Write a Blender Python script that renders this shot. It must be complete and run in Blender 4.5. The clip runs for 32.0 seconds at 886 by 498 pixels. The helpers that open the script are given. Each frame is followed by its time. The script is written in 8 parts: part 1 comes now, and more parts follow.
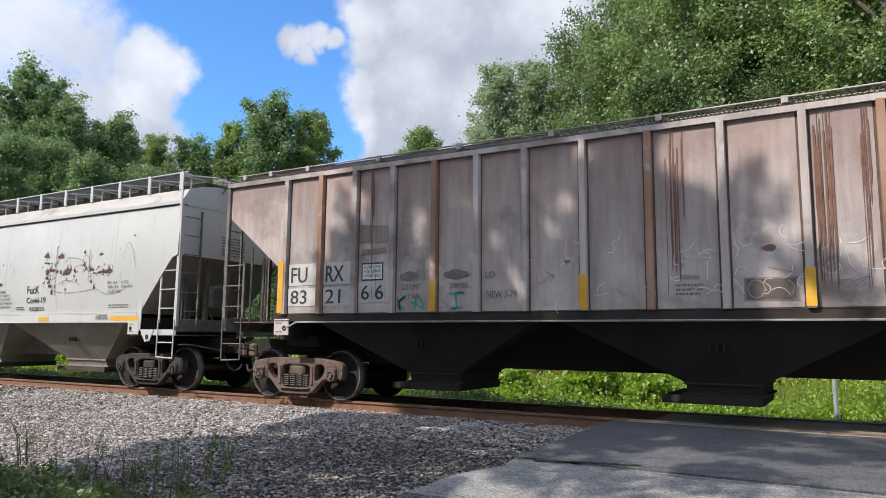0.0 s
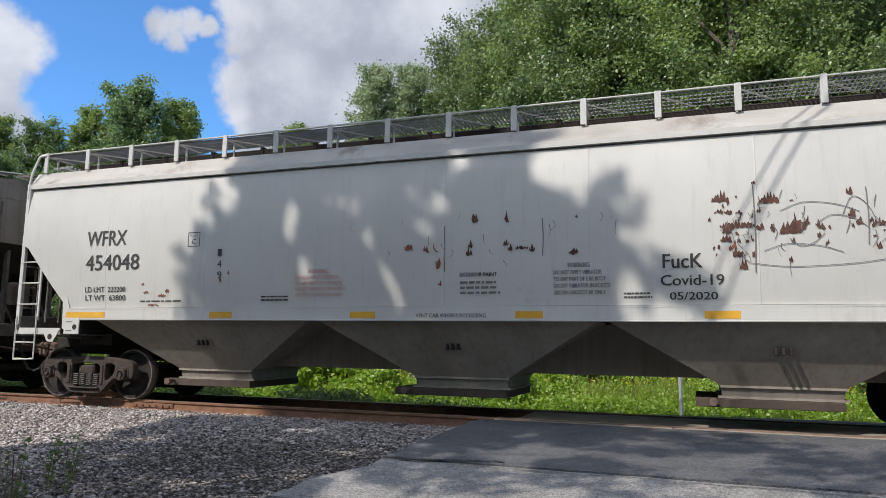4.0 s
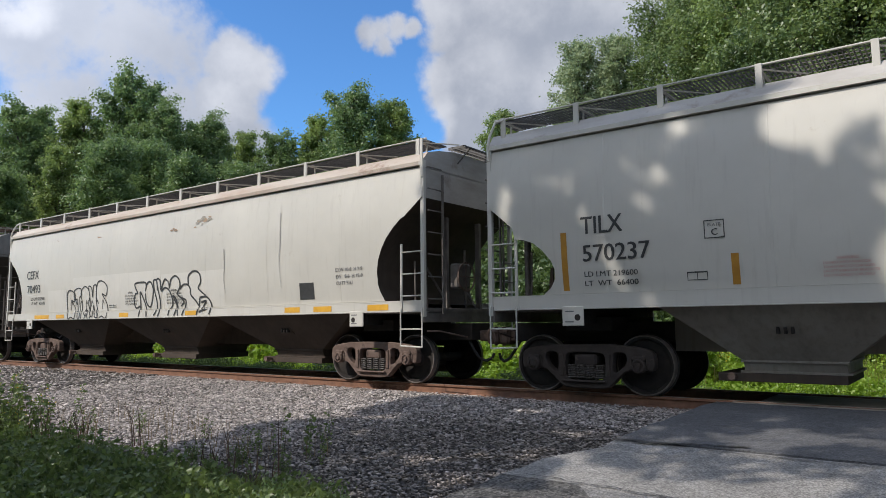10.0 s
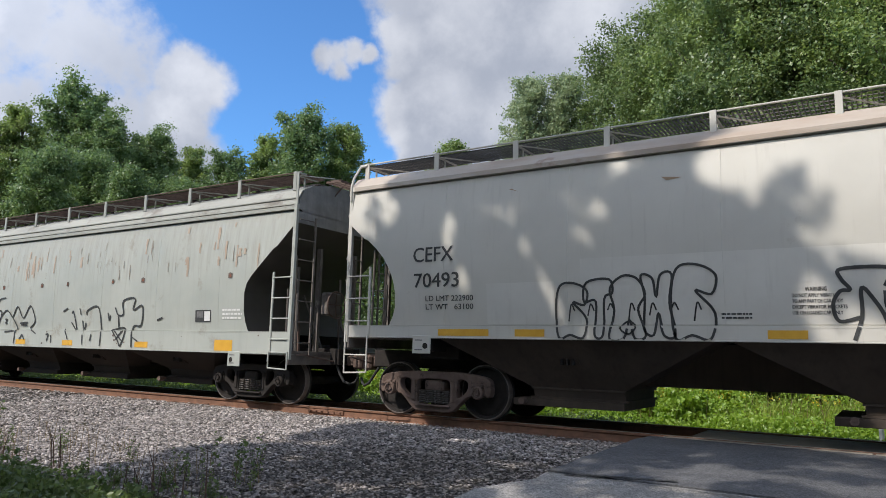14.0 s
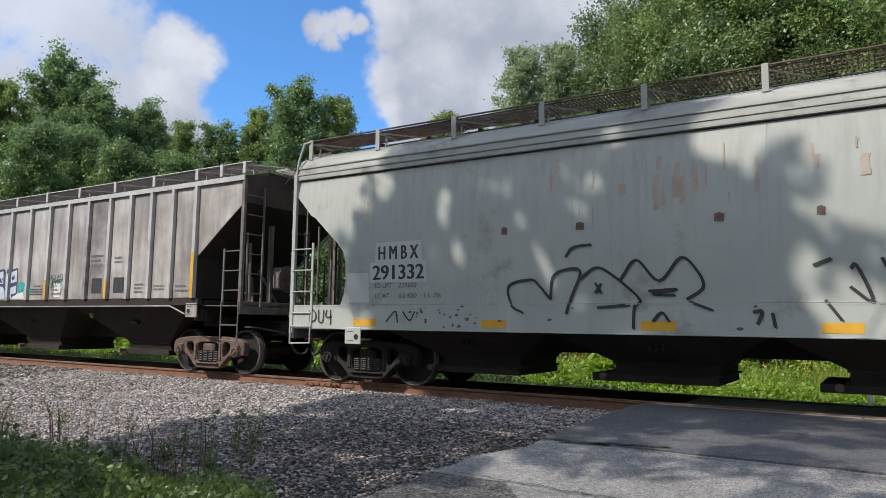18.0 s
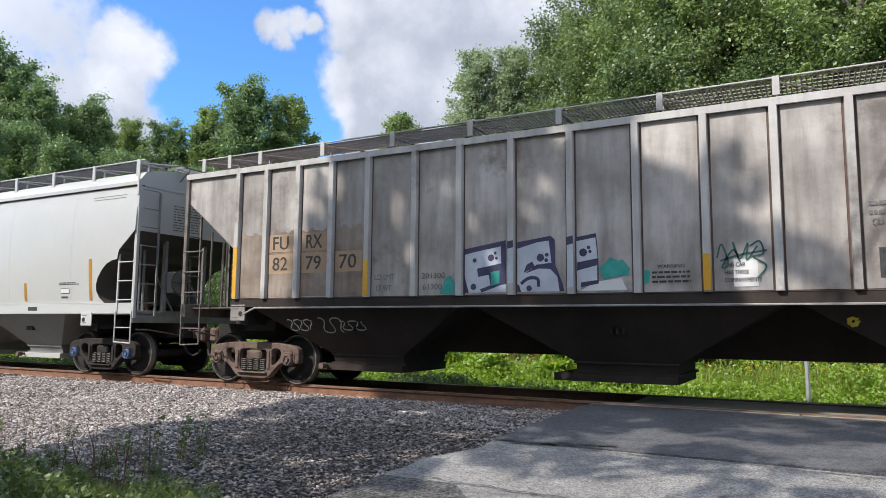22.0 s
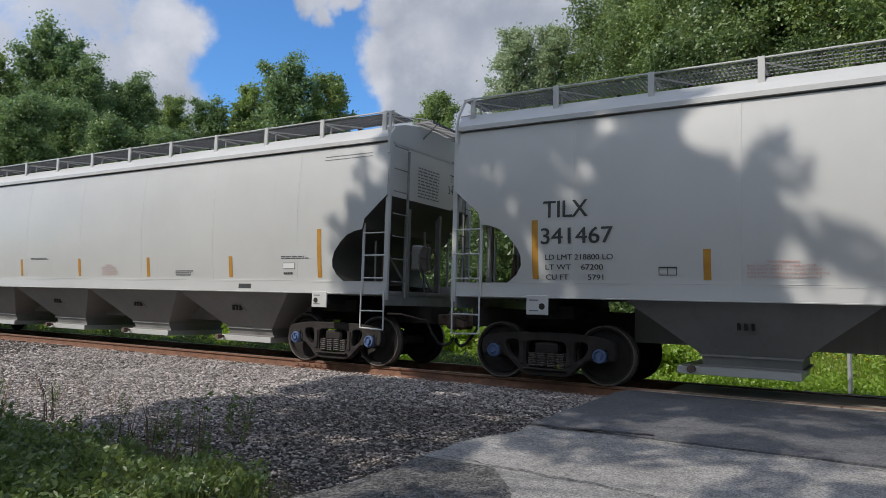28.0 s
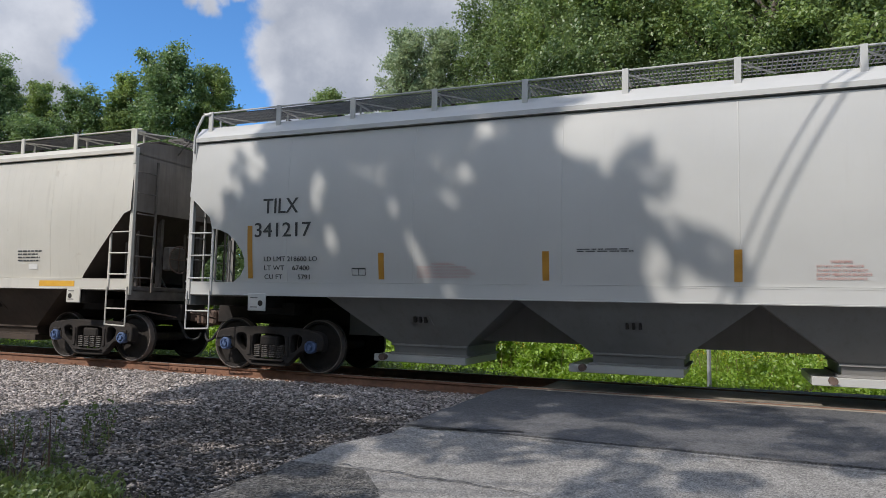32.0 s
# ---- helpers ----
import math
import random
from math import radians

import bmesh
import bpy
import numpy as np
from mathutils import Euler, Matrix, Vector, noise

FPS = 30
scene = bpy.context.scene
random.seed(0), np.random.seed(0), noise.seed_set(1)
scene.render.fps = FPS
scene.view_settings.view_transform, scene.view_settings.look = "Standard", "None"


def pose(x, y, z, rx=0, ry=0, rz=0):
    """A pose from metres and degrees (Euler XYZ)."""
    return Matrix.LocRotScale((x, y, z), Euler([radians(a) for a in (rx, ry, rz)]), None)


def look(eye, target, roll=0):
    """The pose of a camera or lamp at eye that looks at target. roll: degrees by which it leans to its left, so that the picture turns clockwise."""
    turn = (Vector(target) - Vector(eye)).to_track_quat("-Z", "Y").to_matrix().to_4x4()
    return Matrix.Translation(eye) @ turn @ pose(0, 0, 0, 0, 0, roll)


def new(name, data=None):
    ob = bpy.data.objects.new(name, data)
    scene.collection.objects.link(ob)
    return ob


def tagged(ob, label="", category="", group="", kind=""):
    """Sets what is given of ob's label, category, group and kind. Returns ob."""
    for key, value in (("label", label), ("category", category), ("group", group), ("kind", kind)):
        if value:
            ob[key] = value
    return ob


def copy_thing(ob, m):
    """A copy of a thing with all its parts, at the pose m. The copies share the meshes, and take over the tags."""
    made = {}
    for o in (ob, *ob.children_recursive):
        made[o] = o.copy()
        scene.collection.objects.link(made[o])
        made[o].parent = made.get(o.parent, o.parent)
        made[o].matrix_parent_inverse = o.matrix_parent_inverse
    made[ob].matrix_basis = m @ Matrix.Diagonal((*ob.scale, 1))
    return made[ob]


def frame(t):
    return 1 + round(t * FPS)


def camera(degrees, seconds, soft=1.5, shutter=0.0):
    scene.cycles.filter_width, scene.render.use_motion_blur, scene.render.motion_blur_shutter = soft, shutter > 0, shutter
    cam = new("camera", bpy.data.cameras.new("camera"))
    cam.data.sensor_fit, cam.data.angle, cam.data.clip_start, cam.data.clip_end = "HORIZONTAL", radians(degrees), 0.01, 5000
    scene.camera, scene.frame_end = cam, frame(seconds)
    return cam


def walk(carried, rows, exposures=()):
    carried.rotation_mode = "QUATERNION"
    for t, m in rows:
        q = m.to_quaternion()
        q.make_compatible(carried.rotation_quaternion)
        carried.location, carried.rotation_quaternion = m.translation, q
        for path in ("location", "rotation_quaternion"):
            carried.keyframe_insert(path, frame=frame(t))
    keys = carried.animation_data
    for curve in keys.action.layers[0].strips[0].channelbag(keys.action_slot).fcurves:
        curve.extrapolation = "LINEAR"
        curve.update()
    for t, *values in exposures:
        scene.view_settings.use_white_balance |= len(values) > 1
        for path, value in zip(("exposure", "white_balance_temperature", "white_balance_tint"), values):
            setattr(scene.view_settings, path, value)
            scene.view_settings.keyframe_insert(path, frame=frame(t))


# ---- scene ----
cam = camera(64.5, 32.0, 0.6)
PATH = [
    (0.0, 0.021, -11.392, 1.152, 97.29, -0.55, 30.01),
    (0.5, 0.032, -11.385, 1.147, 97.32, -0.37, 29.35),
    (1.0, 0.021, -11.397, 1.149, 97.31, -0.38, 28.34),
    (1.5, 0.018, -11.399, 1.148, 97.31, -0.28, 27.03),
    (2.0, 0.012, -11.397, 1.135, 97.53, -0.77, 26.50),
    (2.5, 0.035, -11.398, 1.134, 97.59, -1.11, 26.97),
    (3.0, 0.033, -11.409, 1.130, 97.46, -0.98, 26.57),
    (3.5, 0.023, -11.367, 1.129, 97.49, -0.87, 23.83),
    (5.5, 0.085, -11.352, 1.133, 97.42, -0.36, 11.03),
    (6.0, 0.034, -11.308, 1.149, 96.92, -0.51, 24.67),
    (6.5, -0.047, -11.256, 1.140, 95.84, -0.10, 34.26),
    (7.0, -0.095, -11.269, 1.123, 96.44, -0.58, 41.66),
    (7.5, -0.098, -11.281, 1.121, 96.67, -1.10, 42.05),
    (8.0, -0.100, -11.293, 1.110, 97.16, -1.12, 40.96),
    (8.5, -0.091, -11.305, 1.110, 96.74, -0.48, 40.08),
    (9.0, -0.086, -11.310, 1.114, 96.10, 0.16, 38.86),
    (9.5, -0.084, -11.313, 1.108, 95.93, 0.35, 37.71),
    (10.0, -0.088, -11.317, 1.101, 96.13, 0.48, 37.00),
    (10.5, -0.088, -11.308, 1.103, 96.34, 0.52, 36.67),
    (11.0, -0.097, -11.303, 1.089, 96.64, 0.35, 36.57),
    (11.5, -0.071, -11.324, 1.093, 96.92, 0.26, 36.19),
    (12.0, -0.072, -11.316, 1.095, 97.37, 0.19, 36.15),
    (12.5, -0.052, -11.322, 1.102, 97.78, -0.09, 35.92),
    (13.0, -0.029, -11.315, 1.105, 98.26, -0.65, 35.10),
    (13.5, -0.030, -11.311, 1.100, 98.61, -1.11, 33.71),
    (15.5, -0.021, -11.335, 1.097, 97.09, -1.67, 30.24),
    (16.0, -0.014, -11.319, 1.099, 96.81, -0.83, 30.68),
    (16.5, -0.004, -11.323, 1.098, 96.63, 0.10, 30.92),
    (17.0, -0.011, -11.314, 1.089, 96.49, 0.52, 31.05),
    (17.5, -0.021, -11.325, 1.088, 96.28, 0.13, 31.32),
    (18.0, -0.027, -11.323, 1.091, 96.12, -0.73, 32.03),
    (18.5, -0.016, -11.329, 1.083, 96.03, -1.12, 32.83),
    (19.0, -0.015, -11.326, 1.089, 95.98, -1.30, 33.13),
    (19.5, -0.008, -11.326, 1.089, 96.05, -1.21, 32.88),
    (20.0, -0.011, -11.327, 1.088, 96.04, -1.07, 31.96),
    (20.5, 0.003, -11.336, 1.086, 96.02, -0.77, 31.03),
    (21.0, -0.001, -11.323, 1.086, 96.10, -0.50, 30.20),
    (21.5, 0.004, -11.323, 1.095, 96.08, -0.44, 29.26),
    (22.0, -0.000, -11.313, 1.096, 96.30, -0.47, 28.30),
    (22.5, 0.017, -11.318, 1.092, 96.59, -0.79, 28.02),
    (23.0, 0.013, -11.314, 1.099, 96.85, -0.92, 28.06),
    (23.5, 0.021, -11.307, 1.099, 97.07, -0.85, 27.61),
    (24.0, 0.015, -11.304, 1.099, 96.60, -0.71, 26.75),
    (24.5, -0.006, -11.307, 1.113, 95.70, -0.53, 26.79),
    (25.0, -0.002, -11.352, 1.141, 94.94, -0.38, 26.70),
    (25.5, 0.002, -11.410, 1.157, 94.74, -0.66, 27.09),
    (27.5, 0.002, -11.443, 1.170, 95.00, -0.97, 30.32),
    (28.0, 0.002, -11.440, 1.173, 94.49, -1.63, 31.10),
    (28.5, 0.006, -11.464, 1.169, 94.23, -2.04, 31.90),
    (29.0, 0.003, -11.461, 1.165, 94.32, -2.16, 32.13),
    (29.5, -0.001, -11.454, 1.173, 94.37, -2.21, 32.02),
    (30.0, 0.004, -11.418, 1.165, 94.40, -3.10, 31.77),
    (30.5, 0.021, -11.436, 1.178, 94.27, -3.43, 31.35),
    (31.0, 0.021, -11.424, 1.180, 94.30, -3.43, 31.01),
    (31.5, 0.050, -11.391, 1.190, 94.46, -2.99, 26.73),
    (32.0, 0.147, -11.344, 1.194, 94.69, -1.32, 22.30),
]
EXPOSED = [(0.0, 0.50, 6450, 11), (3.5, 0.34, 6450, 11), (5.5, 0.11, 6450, 11), (7.0, 0.13, 6450, 11), (9.0, 0.08, 6450, 11), (13.0, 0.23, 6450, 11), (16.0, 0.16, 6450, 11), (19.0, 0.27, 6450, 11), (20.0, 0.30, 6450, 11), (22.0, 0.55, 6450, 11), (24.0, 0.54, 6450, 11), (25.5, 0.42, 6450, 11), (28.0, 0.00, 6450, 11), (29.0, 0.16, 6450, 11), (30.0, 0.28, 6450, 11), (31.0, 0.16, 6450, 11), (32.0, 0.06, 6450, 11)]
walk(cam, [(r[0], pose(*r[1:])) for r in PATH], exposures=EXPOSED)

import collections

# ---- daylight ----
TO_SUN = Vector((-0.36, -0.62, 0.70)).normalized()
SUN_EL = math.asin(TO_SUN.z)
SUN_AZ = math.atan2(TO_SUN.x, TO_SUN.y)


def nd(nt, kind, **kw):
    n = nt.nodes.new("ShaderNode" + kind)
    for k, v in kw.items():
        if k[0] == "i" and k[1:].isdigit():
            s = n.inputs[int(k[1:])]
            if isinstance(v, bpy.types.NodeSocket):
                nt.links.new(v, s)
            else:
                s.default_value = v
        elif k in n.inputs:
            if isinstance(v, bpy.types.NodeSocket):
                nt.links.new(v, n.inputs[k])
            else:
                n.inputs[k].default_value = v
    return n


def math_node(nt, op, a, b=0.0, clamp=False):
    n = nt.nodes.new("ShaderNodeMath")
    n.operation, n.use_clamp = op, clamp
    for i, v in enumerate((a, b)):
        if isinstance(v, bpy.types.NodeSocket):
            nt.links.new(v, n.inputs[i])
        else:
            n.inputs[i].default_value = v
    return n.outputs[0]


def mix_node(nt, fac, a, b):
    n = nt.nodes.new("ShaderNodeMix")
    n.data_type = "RGBA"
    for s, v in ((n.inputs[0], fac), (n.inputs[6], a), (n.inputs[7], b)):
        if isinstance(v, bpy.types.NodeSocket):
            nt.links.new(v, s)
        elif s == n.inputs[0]:
            s.default_value = v
        else:
            s.default_value = (*v, 1) if len(v) == 3 else v
    return n.outputs[2]


def ramp_node(nt, value, lo, hi, a=0.0, b=1.0, smooth=False):
    n = nt.nodes.new("ShaderNodeMapRange")
    n.interpolation_type = "SMOOTHSTEP" if smooth else "LINEAR"
    nt.links.new(value, n.inputs[0])
    for i, v in enumerate((lo, hi, a, b)):
        n.inputs[i + 1].default_value = v
    return n.outputs[0]


def sky_way(az, el):
    a, e = radians(az), radians(el)
    return Vector((-math.sin(a) * math.cos(e), math.cos(a) * math.cos(e), math.sin(e)))


# puffs of the cumulus: degrees left of +y, degrees up, radius in degrees; the first five are the small loose cloud
PUFFS = [(43.0, 22.9, 0.95), (41.9, 23.1, 1.05), (40.8, 23.3, 0.95), (39.6, 23.4, 0.7), (41.6, 22.2, 0.85), (66.5, 22.5, 4.0), (34.2, 24.6, 3.4), (27.5, 24.5, 6.2), (19.0, 24.0, 5.0),
         (34.4, 19.0, 3.2), (33.6, 14.5, 3.0), (29.5, 17.8, 4.0), (22.5, 20, 6), (21.5, 33, 8), (33.5, 31, 5), (53.6, 20.0, 2.7), (54.4, 17.2, 2.5), (60.5, 21, 4.6), (58.0, 15.5, 4.0),
         (68.0, 19.5, 3.2), (65.5, 15, 4.5), (74.5, 15.5, 4.0), (54.5, 13, 3.6), (62, 26.5, 2.6), (92.5, 22, 12), (-5, 32, 11), (-40, 30, 13),
         # clouds out of view, added to whiten and strengthen the fill light
         (130, 28, 16), (170, 42, 17), (-150, 30, 18), (-110, 40, 16), (110, 55, 14), (-70, 58, 14), (-170, 65, 13), (40, 66, 10), (-95, 18, 14), (-20, 55, 10)]
# sunlit heads of the clouds: the same measures
HEADS = [(53.2, 20.4, 2.6), (54.2, 17.5, 1.9), (50.9, 20.2, 1.6), (68.4, 21.5, 1.5), (41.2, 23.3, 1.8), (37.6, 24.5, 2.2), (38.0, 20.0, 1.8), (37.2, 16.5, 1.4), (22.0, 26.5, 3.4), (30.5, 27.0, 3.6), (32.5, 20.5, 2.6), (26.5, 19.0, 3.0)]


def make_world():
    world = bpy.data.worlds.new("sky")
    scene.world = world
    world.use_nodes = True
    nt = world.node_tree
    nt.nodes.clear()
    sky = nd(nt, "TexSky")
    sky.sky_type, sky.sun_disc = "NISHITA", False
    sky.sun_elevation, sky.sun_rotation = SUN_EL, SUN_AZ
    sky.air_density, sky.dust_density, sky.ozone_density = 1.0, 0.4, 2.0
    way = nd(nt, "TexCoord").outputs["Generated"]
    # cauliflower edges: the way is bent before the puffs are laid out
    bend = way
    for scale, amount in ((10.0, 0.05), (30.0, 0.02)):
        twist = nd(nt, "TexNoise", Vector=way, Scale=scale, Detail=4.0, Roughness=0.55)
        off, add = nt.nodes.new("ShaderNodeVectorMath"), nt.nodes.new("ShaderNodeVectorMath")
        off.operation, add.operation = "MULTIPLY_ADD", "ADD"
        nt.links.new(twist.outputs["Color"], off.inputs[0])
        off.inputs[1].default_value, off.inputs[2].default_value = (amount,) * 3, (-amount / 2,) * 3
        nt.links.new(bend, add.inputs[0])
        nt.links.new(off.outputs[0], add.inputs[1])
        bend = add.outputs[0]
    unit = nt.nodes.new("ShaderNodeVectorMath")
    unit.operation = "NORMALIZE"
    nt.links.new(bend, unit.inputs[0])
    bend = unit.outputs[0]
    warp = nd(nt, "TexNoise", Vector=way, Scale=7.5, Detail=8.0, Roughness=0.55)
    fine = nd(nt, "TexNoise", Vector=way, Scale=22.0, Detail=6.0, Roughness=0.62)

    def heap(spheres, wide, top, blend):
        best = None
        for k, (az, el, r) in enumerate(spheres):
            n = nt.nodes.new("ShaderNodeVectorMath")
            n.operation = "DOT_PRODUCT"
            nt.links.new(bend, n.inputs[0])
            n.inputs[1].default_value = sky_way(az, el)
            v = ramp_node(nt, n.outputs["Value"], 1 - wide * (1 - math.cos(radians(r))), 1.0, 0.0, 0.92 if spheres is PUFFS and 57 < az < 80 else top if k > 4 or spheres is HEADS else 0.88)
            if best is None:
                best = v
            else:
                best = math_node(nt, "SMOOTH_MAX", best, v)
                best.node.inputs[2].default_value = blend
        return best

    wisp = nd(nt, "TexNoise", Vector=way, Scale=48.0, Detail=6.0, Roughness=0.6)
    wob = math_node(nt, "MULTIPLY", math_node(nt, "SUBTRACT", warp.outputs[0], 0.5), 0.75)
    wob = math_node(nt, "ADD", wob, math_node(nt, "MULTIPLY", math_node(nt, "SUBTRACT", fine.outputs[0], 0.5), 0.5))
    wob = math_node(nt, "ADD", wob, math_node(nt, "MULTIPLY", math_node(nt, "SUBTRACT", wisp.outputs[0], 0.5), 0.4))
    dens = math_node(nt, "ADD", heap(PUFFS, 2.5, 1.22, 0.12), wob)
    mask = ramp_node(nt, dens, 0.26, 0.84, smooth=True)
    bulk = nd(nt, "TexNoise", Vector=way, Scale=4.2, Detail=2.5, Roughness=0.5)
    head = math_node(nt, "ADD", heap(HEADS, 3.2, 0.8, 0.3), math_node(nt, "MULTIPLY", wob, 0.7))
    shade = ramp_node(nt, bulk.outputs[0], 0.36, 0.68, 0.0, 0.28, smooth=True)
    lit = math_node(nt, "ADD", shade, ramp_node(nt, head, 0.3, 1.0, 0.0, 0.62, smooth=True))
    lit = math_node(nt, "ADD", lit, ramp_node(nt, fine.outputs[0], 0.3, 0.7, -0.06, 0.06))
    lit = math_node(nt, "ADD", lit, ramp_node(nt, dens, 0.55, 1.0, 0.14, 0.0, smooth=True), True)
    cloud = mix_node(nt, lit, (0.345, 0.38, 0.455), (0.64, 0.665, 0.72))
    # cloud towards the sun, out of view, is brightened to fill the shade
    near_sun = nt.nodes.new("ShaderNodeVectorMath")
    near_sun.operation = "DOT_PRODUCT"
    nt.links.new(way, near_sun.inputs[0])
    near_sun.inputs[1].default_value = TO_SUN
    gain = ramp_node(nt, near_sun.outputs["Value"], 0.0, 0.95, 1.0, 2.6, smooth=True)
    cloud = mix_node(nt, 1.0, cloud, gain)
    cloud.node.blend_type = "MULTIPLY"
    blue = nt.nodes.new("ShaderNodeVectorMath")
    blue.operation = "MULTIPLY"
    nt.links.new(sky.outputs[0], blue.inputs[0])
    blue.inputs[1].default_value = (0.078, 0.130, 0.178)
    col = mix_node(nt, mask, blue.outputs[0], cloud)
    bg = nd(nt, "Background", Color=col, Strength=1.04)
    out = nt.nodes.new("ShaderNodeOutputWorld")
    nt.links.new(bg.outputs[0], out.inputs[0])


make_world()
sun = new("sun", bpy.data.lights.new("sun", "SUN"))
sun.data.energy, sun.data.angle, sun.data.color = 3.8, radians(0.55), (1.0, 0.945, 0.865)
sun.matrix_world = look(TO_SUN * 60, (0, 0, 0))


# ---- materials ----
def surface(name, c1, c2, scale=3.0, rough=0.6, rough2=None, bump=0.0, bscale=40.0, metal=0.0, streak=None, spots=None, island=0.0,
            per_object=0.0, stretch=(1, 1, 1), coat=0.0, grit=None, spec=0.5, runs=(5.0, 0.35), wash=None):
    """Two tones mixed by a cloudy noise; streak: (colour, amount) of dirt that runs down; spots: (colour, amount, scale) of patches."""
    m = bpy.data.materials.new(name)
    m.use_nodes = True
    nt = m.node_tree
    nt.nodes.clear()
    at = nd(nt, "TexCoord").outputs["Object"]
    mp = nd(nt, "Mapping", Vector=at)
    mp.inputs["Scale"].default_value = stretch
    big = nd(nt, "TexNoise", Vector=mp.outputs[0], Scale=scale, Detail=8.0, Roughness=0.62)
    col = mix_node(nt, ramp_node(nt, big.outputs[0], 0.32, 0.68), c1, c2)
    if streak:
        run = nd(nt, "Mapping", Vector=at)
        run.inputs["Scale"].default_value = (runs[0], runs[0], runs[1])
        sn = nd(nt, "TexNoise", Vector=run.outputs[0], Scale=2.2, Detail=7.0, Roughness=0.6)
        col = mix_node(nt, ramp_node(nt, sn.outputs[0], 0.62 - 0.3 * streak[1], 0.85, 0, streak[1]), col, streak[0])
    if wash:
        # rust from the roof, thinning out down the side: colour, height where it ends, height where it is full, amount
        z = math_node(nt, "ADD", nd(nt, "SeparateXYZ", Vector=at).outputs[2], ramp_node(nt, sn.outputs[0], 0.3, 0.7, -0.6, 0.6))
        z = math_node(nt, "ADD", z, ramp_node(nt, big.outputs[0], 0.3, 0.7, -0.5, 0.5))
        col = mix_node(nt, ramp_node(nt, z, wash[1], wash[2], 0, wash[3]), col, wash[0])
    if spots:
        sp = nd(nt, "TexNoise", Vector=at, Scale=spots[2], Detail=9.0, Roughness=0.68)
        col = mix_node(nt, ramp_node(nt, sp.outputs[0], 0.66 - 0.22 * spots[1], 0.74 - 0.18 * spots[1], 0, 0.9), col, spots[0])
    if grit:
        # single stones of the mix, light and dark
        vo = nd(nt, "TexVoronoi", Vector=at, Scale=grit[0])
        tone = nd(nt, "SeparateColor", Color=vo.outputs["Color"]).outputs[0]
        wide = nd(nt, "TexNoise", Vector=at, Scale=grit[0] * 0.18, Detail=6.0, Roughness=0.7)
        v = math_node(nt, "MULTIPLY", ramp_node(nt, tone, 0, 1, 1 - grit[1], 1 + grit[1]), ramp_node(nt, wide.outputs[0], 0.3, 0.7, 1 - 0.5 * grit[1], 1 + 0.5 * grit[1]))
        col = nd(nt, "HueSaturation", Color=col, Value=v).outputs[0]
    if island or per_object:
        rnd = nd(nt, "NewGeometry").outputs["Random Per Island"] if island else nd(nt, "ObjectInfo").outputs["Random"]
        amount = island or per_object
        hsv = nd(nt, "HueSaturation", Color=col, Value=ramp_node(nt, rnd, 0, 1, 1 - amount, 1 + amount))
        hsv.inputs["Hue"].default_value = 0.5
        col = hsv.outputs[0]
    p = nd(nt, "BsdfPrincipled", Metallic=metal)
    p.inputs["Specular IOR Level"].default_value = spec
    nt.links.new(col, p.inputs["Base Color"])
    if rough2 is not None:
        nt.links.new(ramp_node(nt, big.outputs[0], 0.3, 0.7, rough, rough2), p.inputs["Roughness"])
    else:
        p.inputs["Roughness"].default_value = rough
    if coat:
        p.inputs["Coat Weight"].default_value = coat
        p.inputs["Coat Roughness"].default_value = 0.25
    if bump:
        bn = nd(nt, "TexNoise", Vector=at, Scale=bscale, Detail=5.0, Roughness=0.6)
        b = nd(nt, "Bump", Height=bn.outputs[0], Strength=min(1.0, bump), Distance=0.02 if bump < 1.01 else 0.05)
        nt.links.new(b.outputs[0], p.inputs["Normal"])
    out = nt.nodes.new("ShaderNodeOutputMaterial")
    nt.links.new(p.outputs[0], out.inputs[0])
    return m


def leafage(name, dark, light, glow=0.35):
    """Leaves: matt on top, light shines through them, each a little different."""
    m = bpy.data.materials.new(name)
    m.use_nodes = True
    nt = m.node_tree
    nt.nodes.clear()
    rnd = nd(nt, "NewGeometry").outputs["Random Per Island"]
    at = nd(nt, "TexCoord").outputs["Object"]
    zone = nd(nt, "TexNoise", Vector=at, Scale=0.5, Detail=3.0)
    f = math_node(nt, "ADD", math_node(nt, "MULTIPLY", rnd, 0.6), math_node(nt, "MULTIPLY", ramp_node(nt, zone.outputs[0], 0.3, 0.7), 0.4))
    col = mix_node(nt, f, dark, light)
    p = nd(nt, "BsdfPrincipled", Roughness=0.4)
    p.inputs["Specular IOR Level"].default_value = 0.55
    nt.links.new(col, p.inputs["Base Color"])
    tr = nd(nt, "BsdfTranslucent")
    hs = nd(nt, "HueSaturation", Color=col, Saturation=1.1, Value=1.3)
    hs.inputs["Hue"].default_value = 0.49
    nt.links.new(hs.outputs[0], tr.inputs[0])
    mx = nd(nt, "MixShader", Fac=glow)
    nt.links.new(p.outputs[0], mx.inputs[1])
    nt.links.new(tr.outputs[0], mx.inputs[2])
    out = nt.nodes.new("ShaderNodeOutputMaterial")
    nt.links.new(mx.outputs[0], out.inputs[0])
    return m


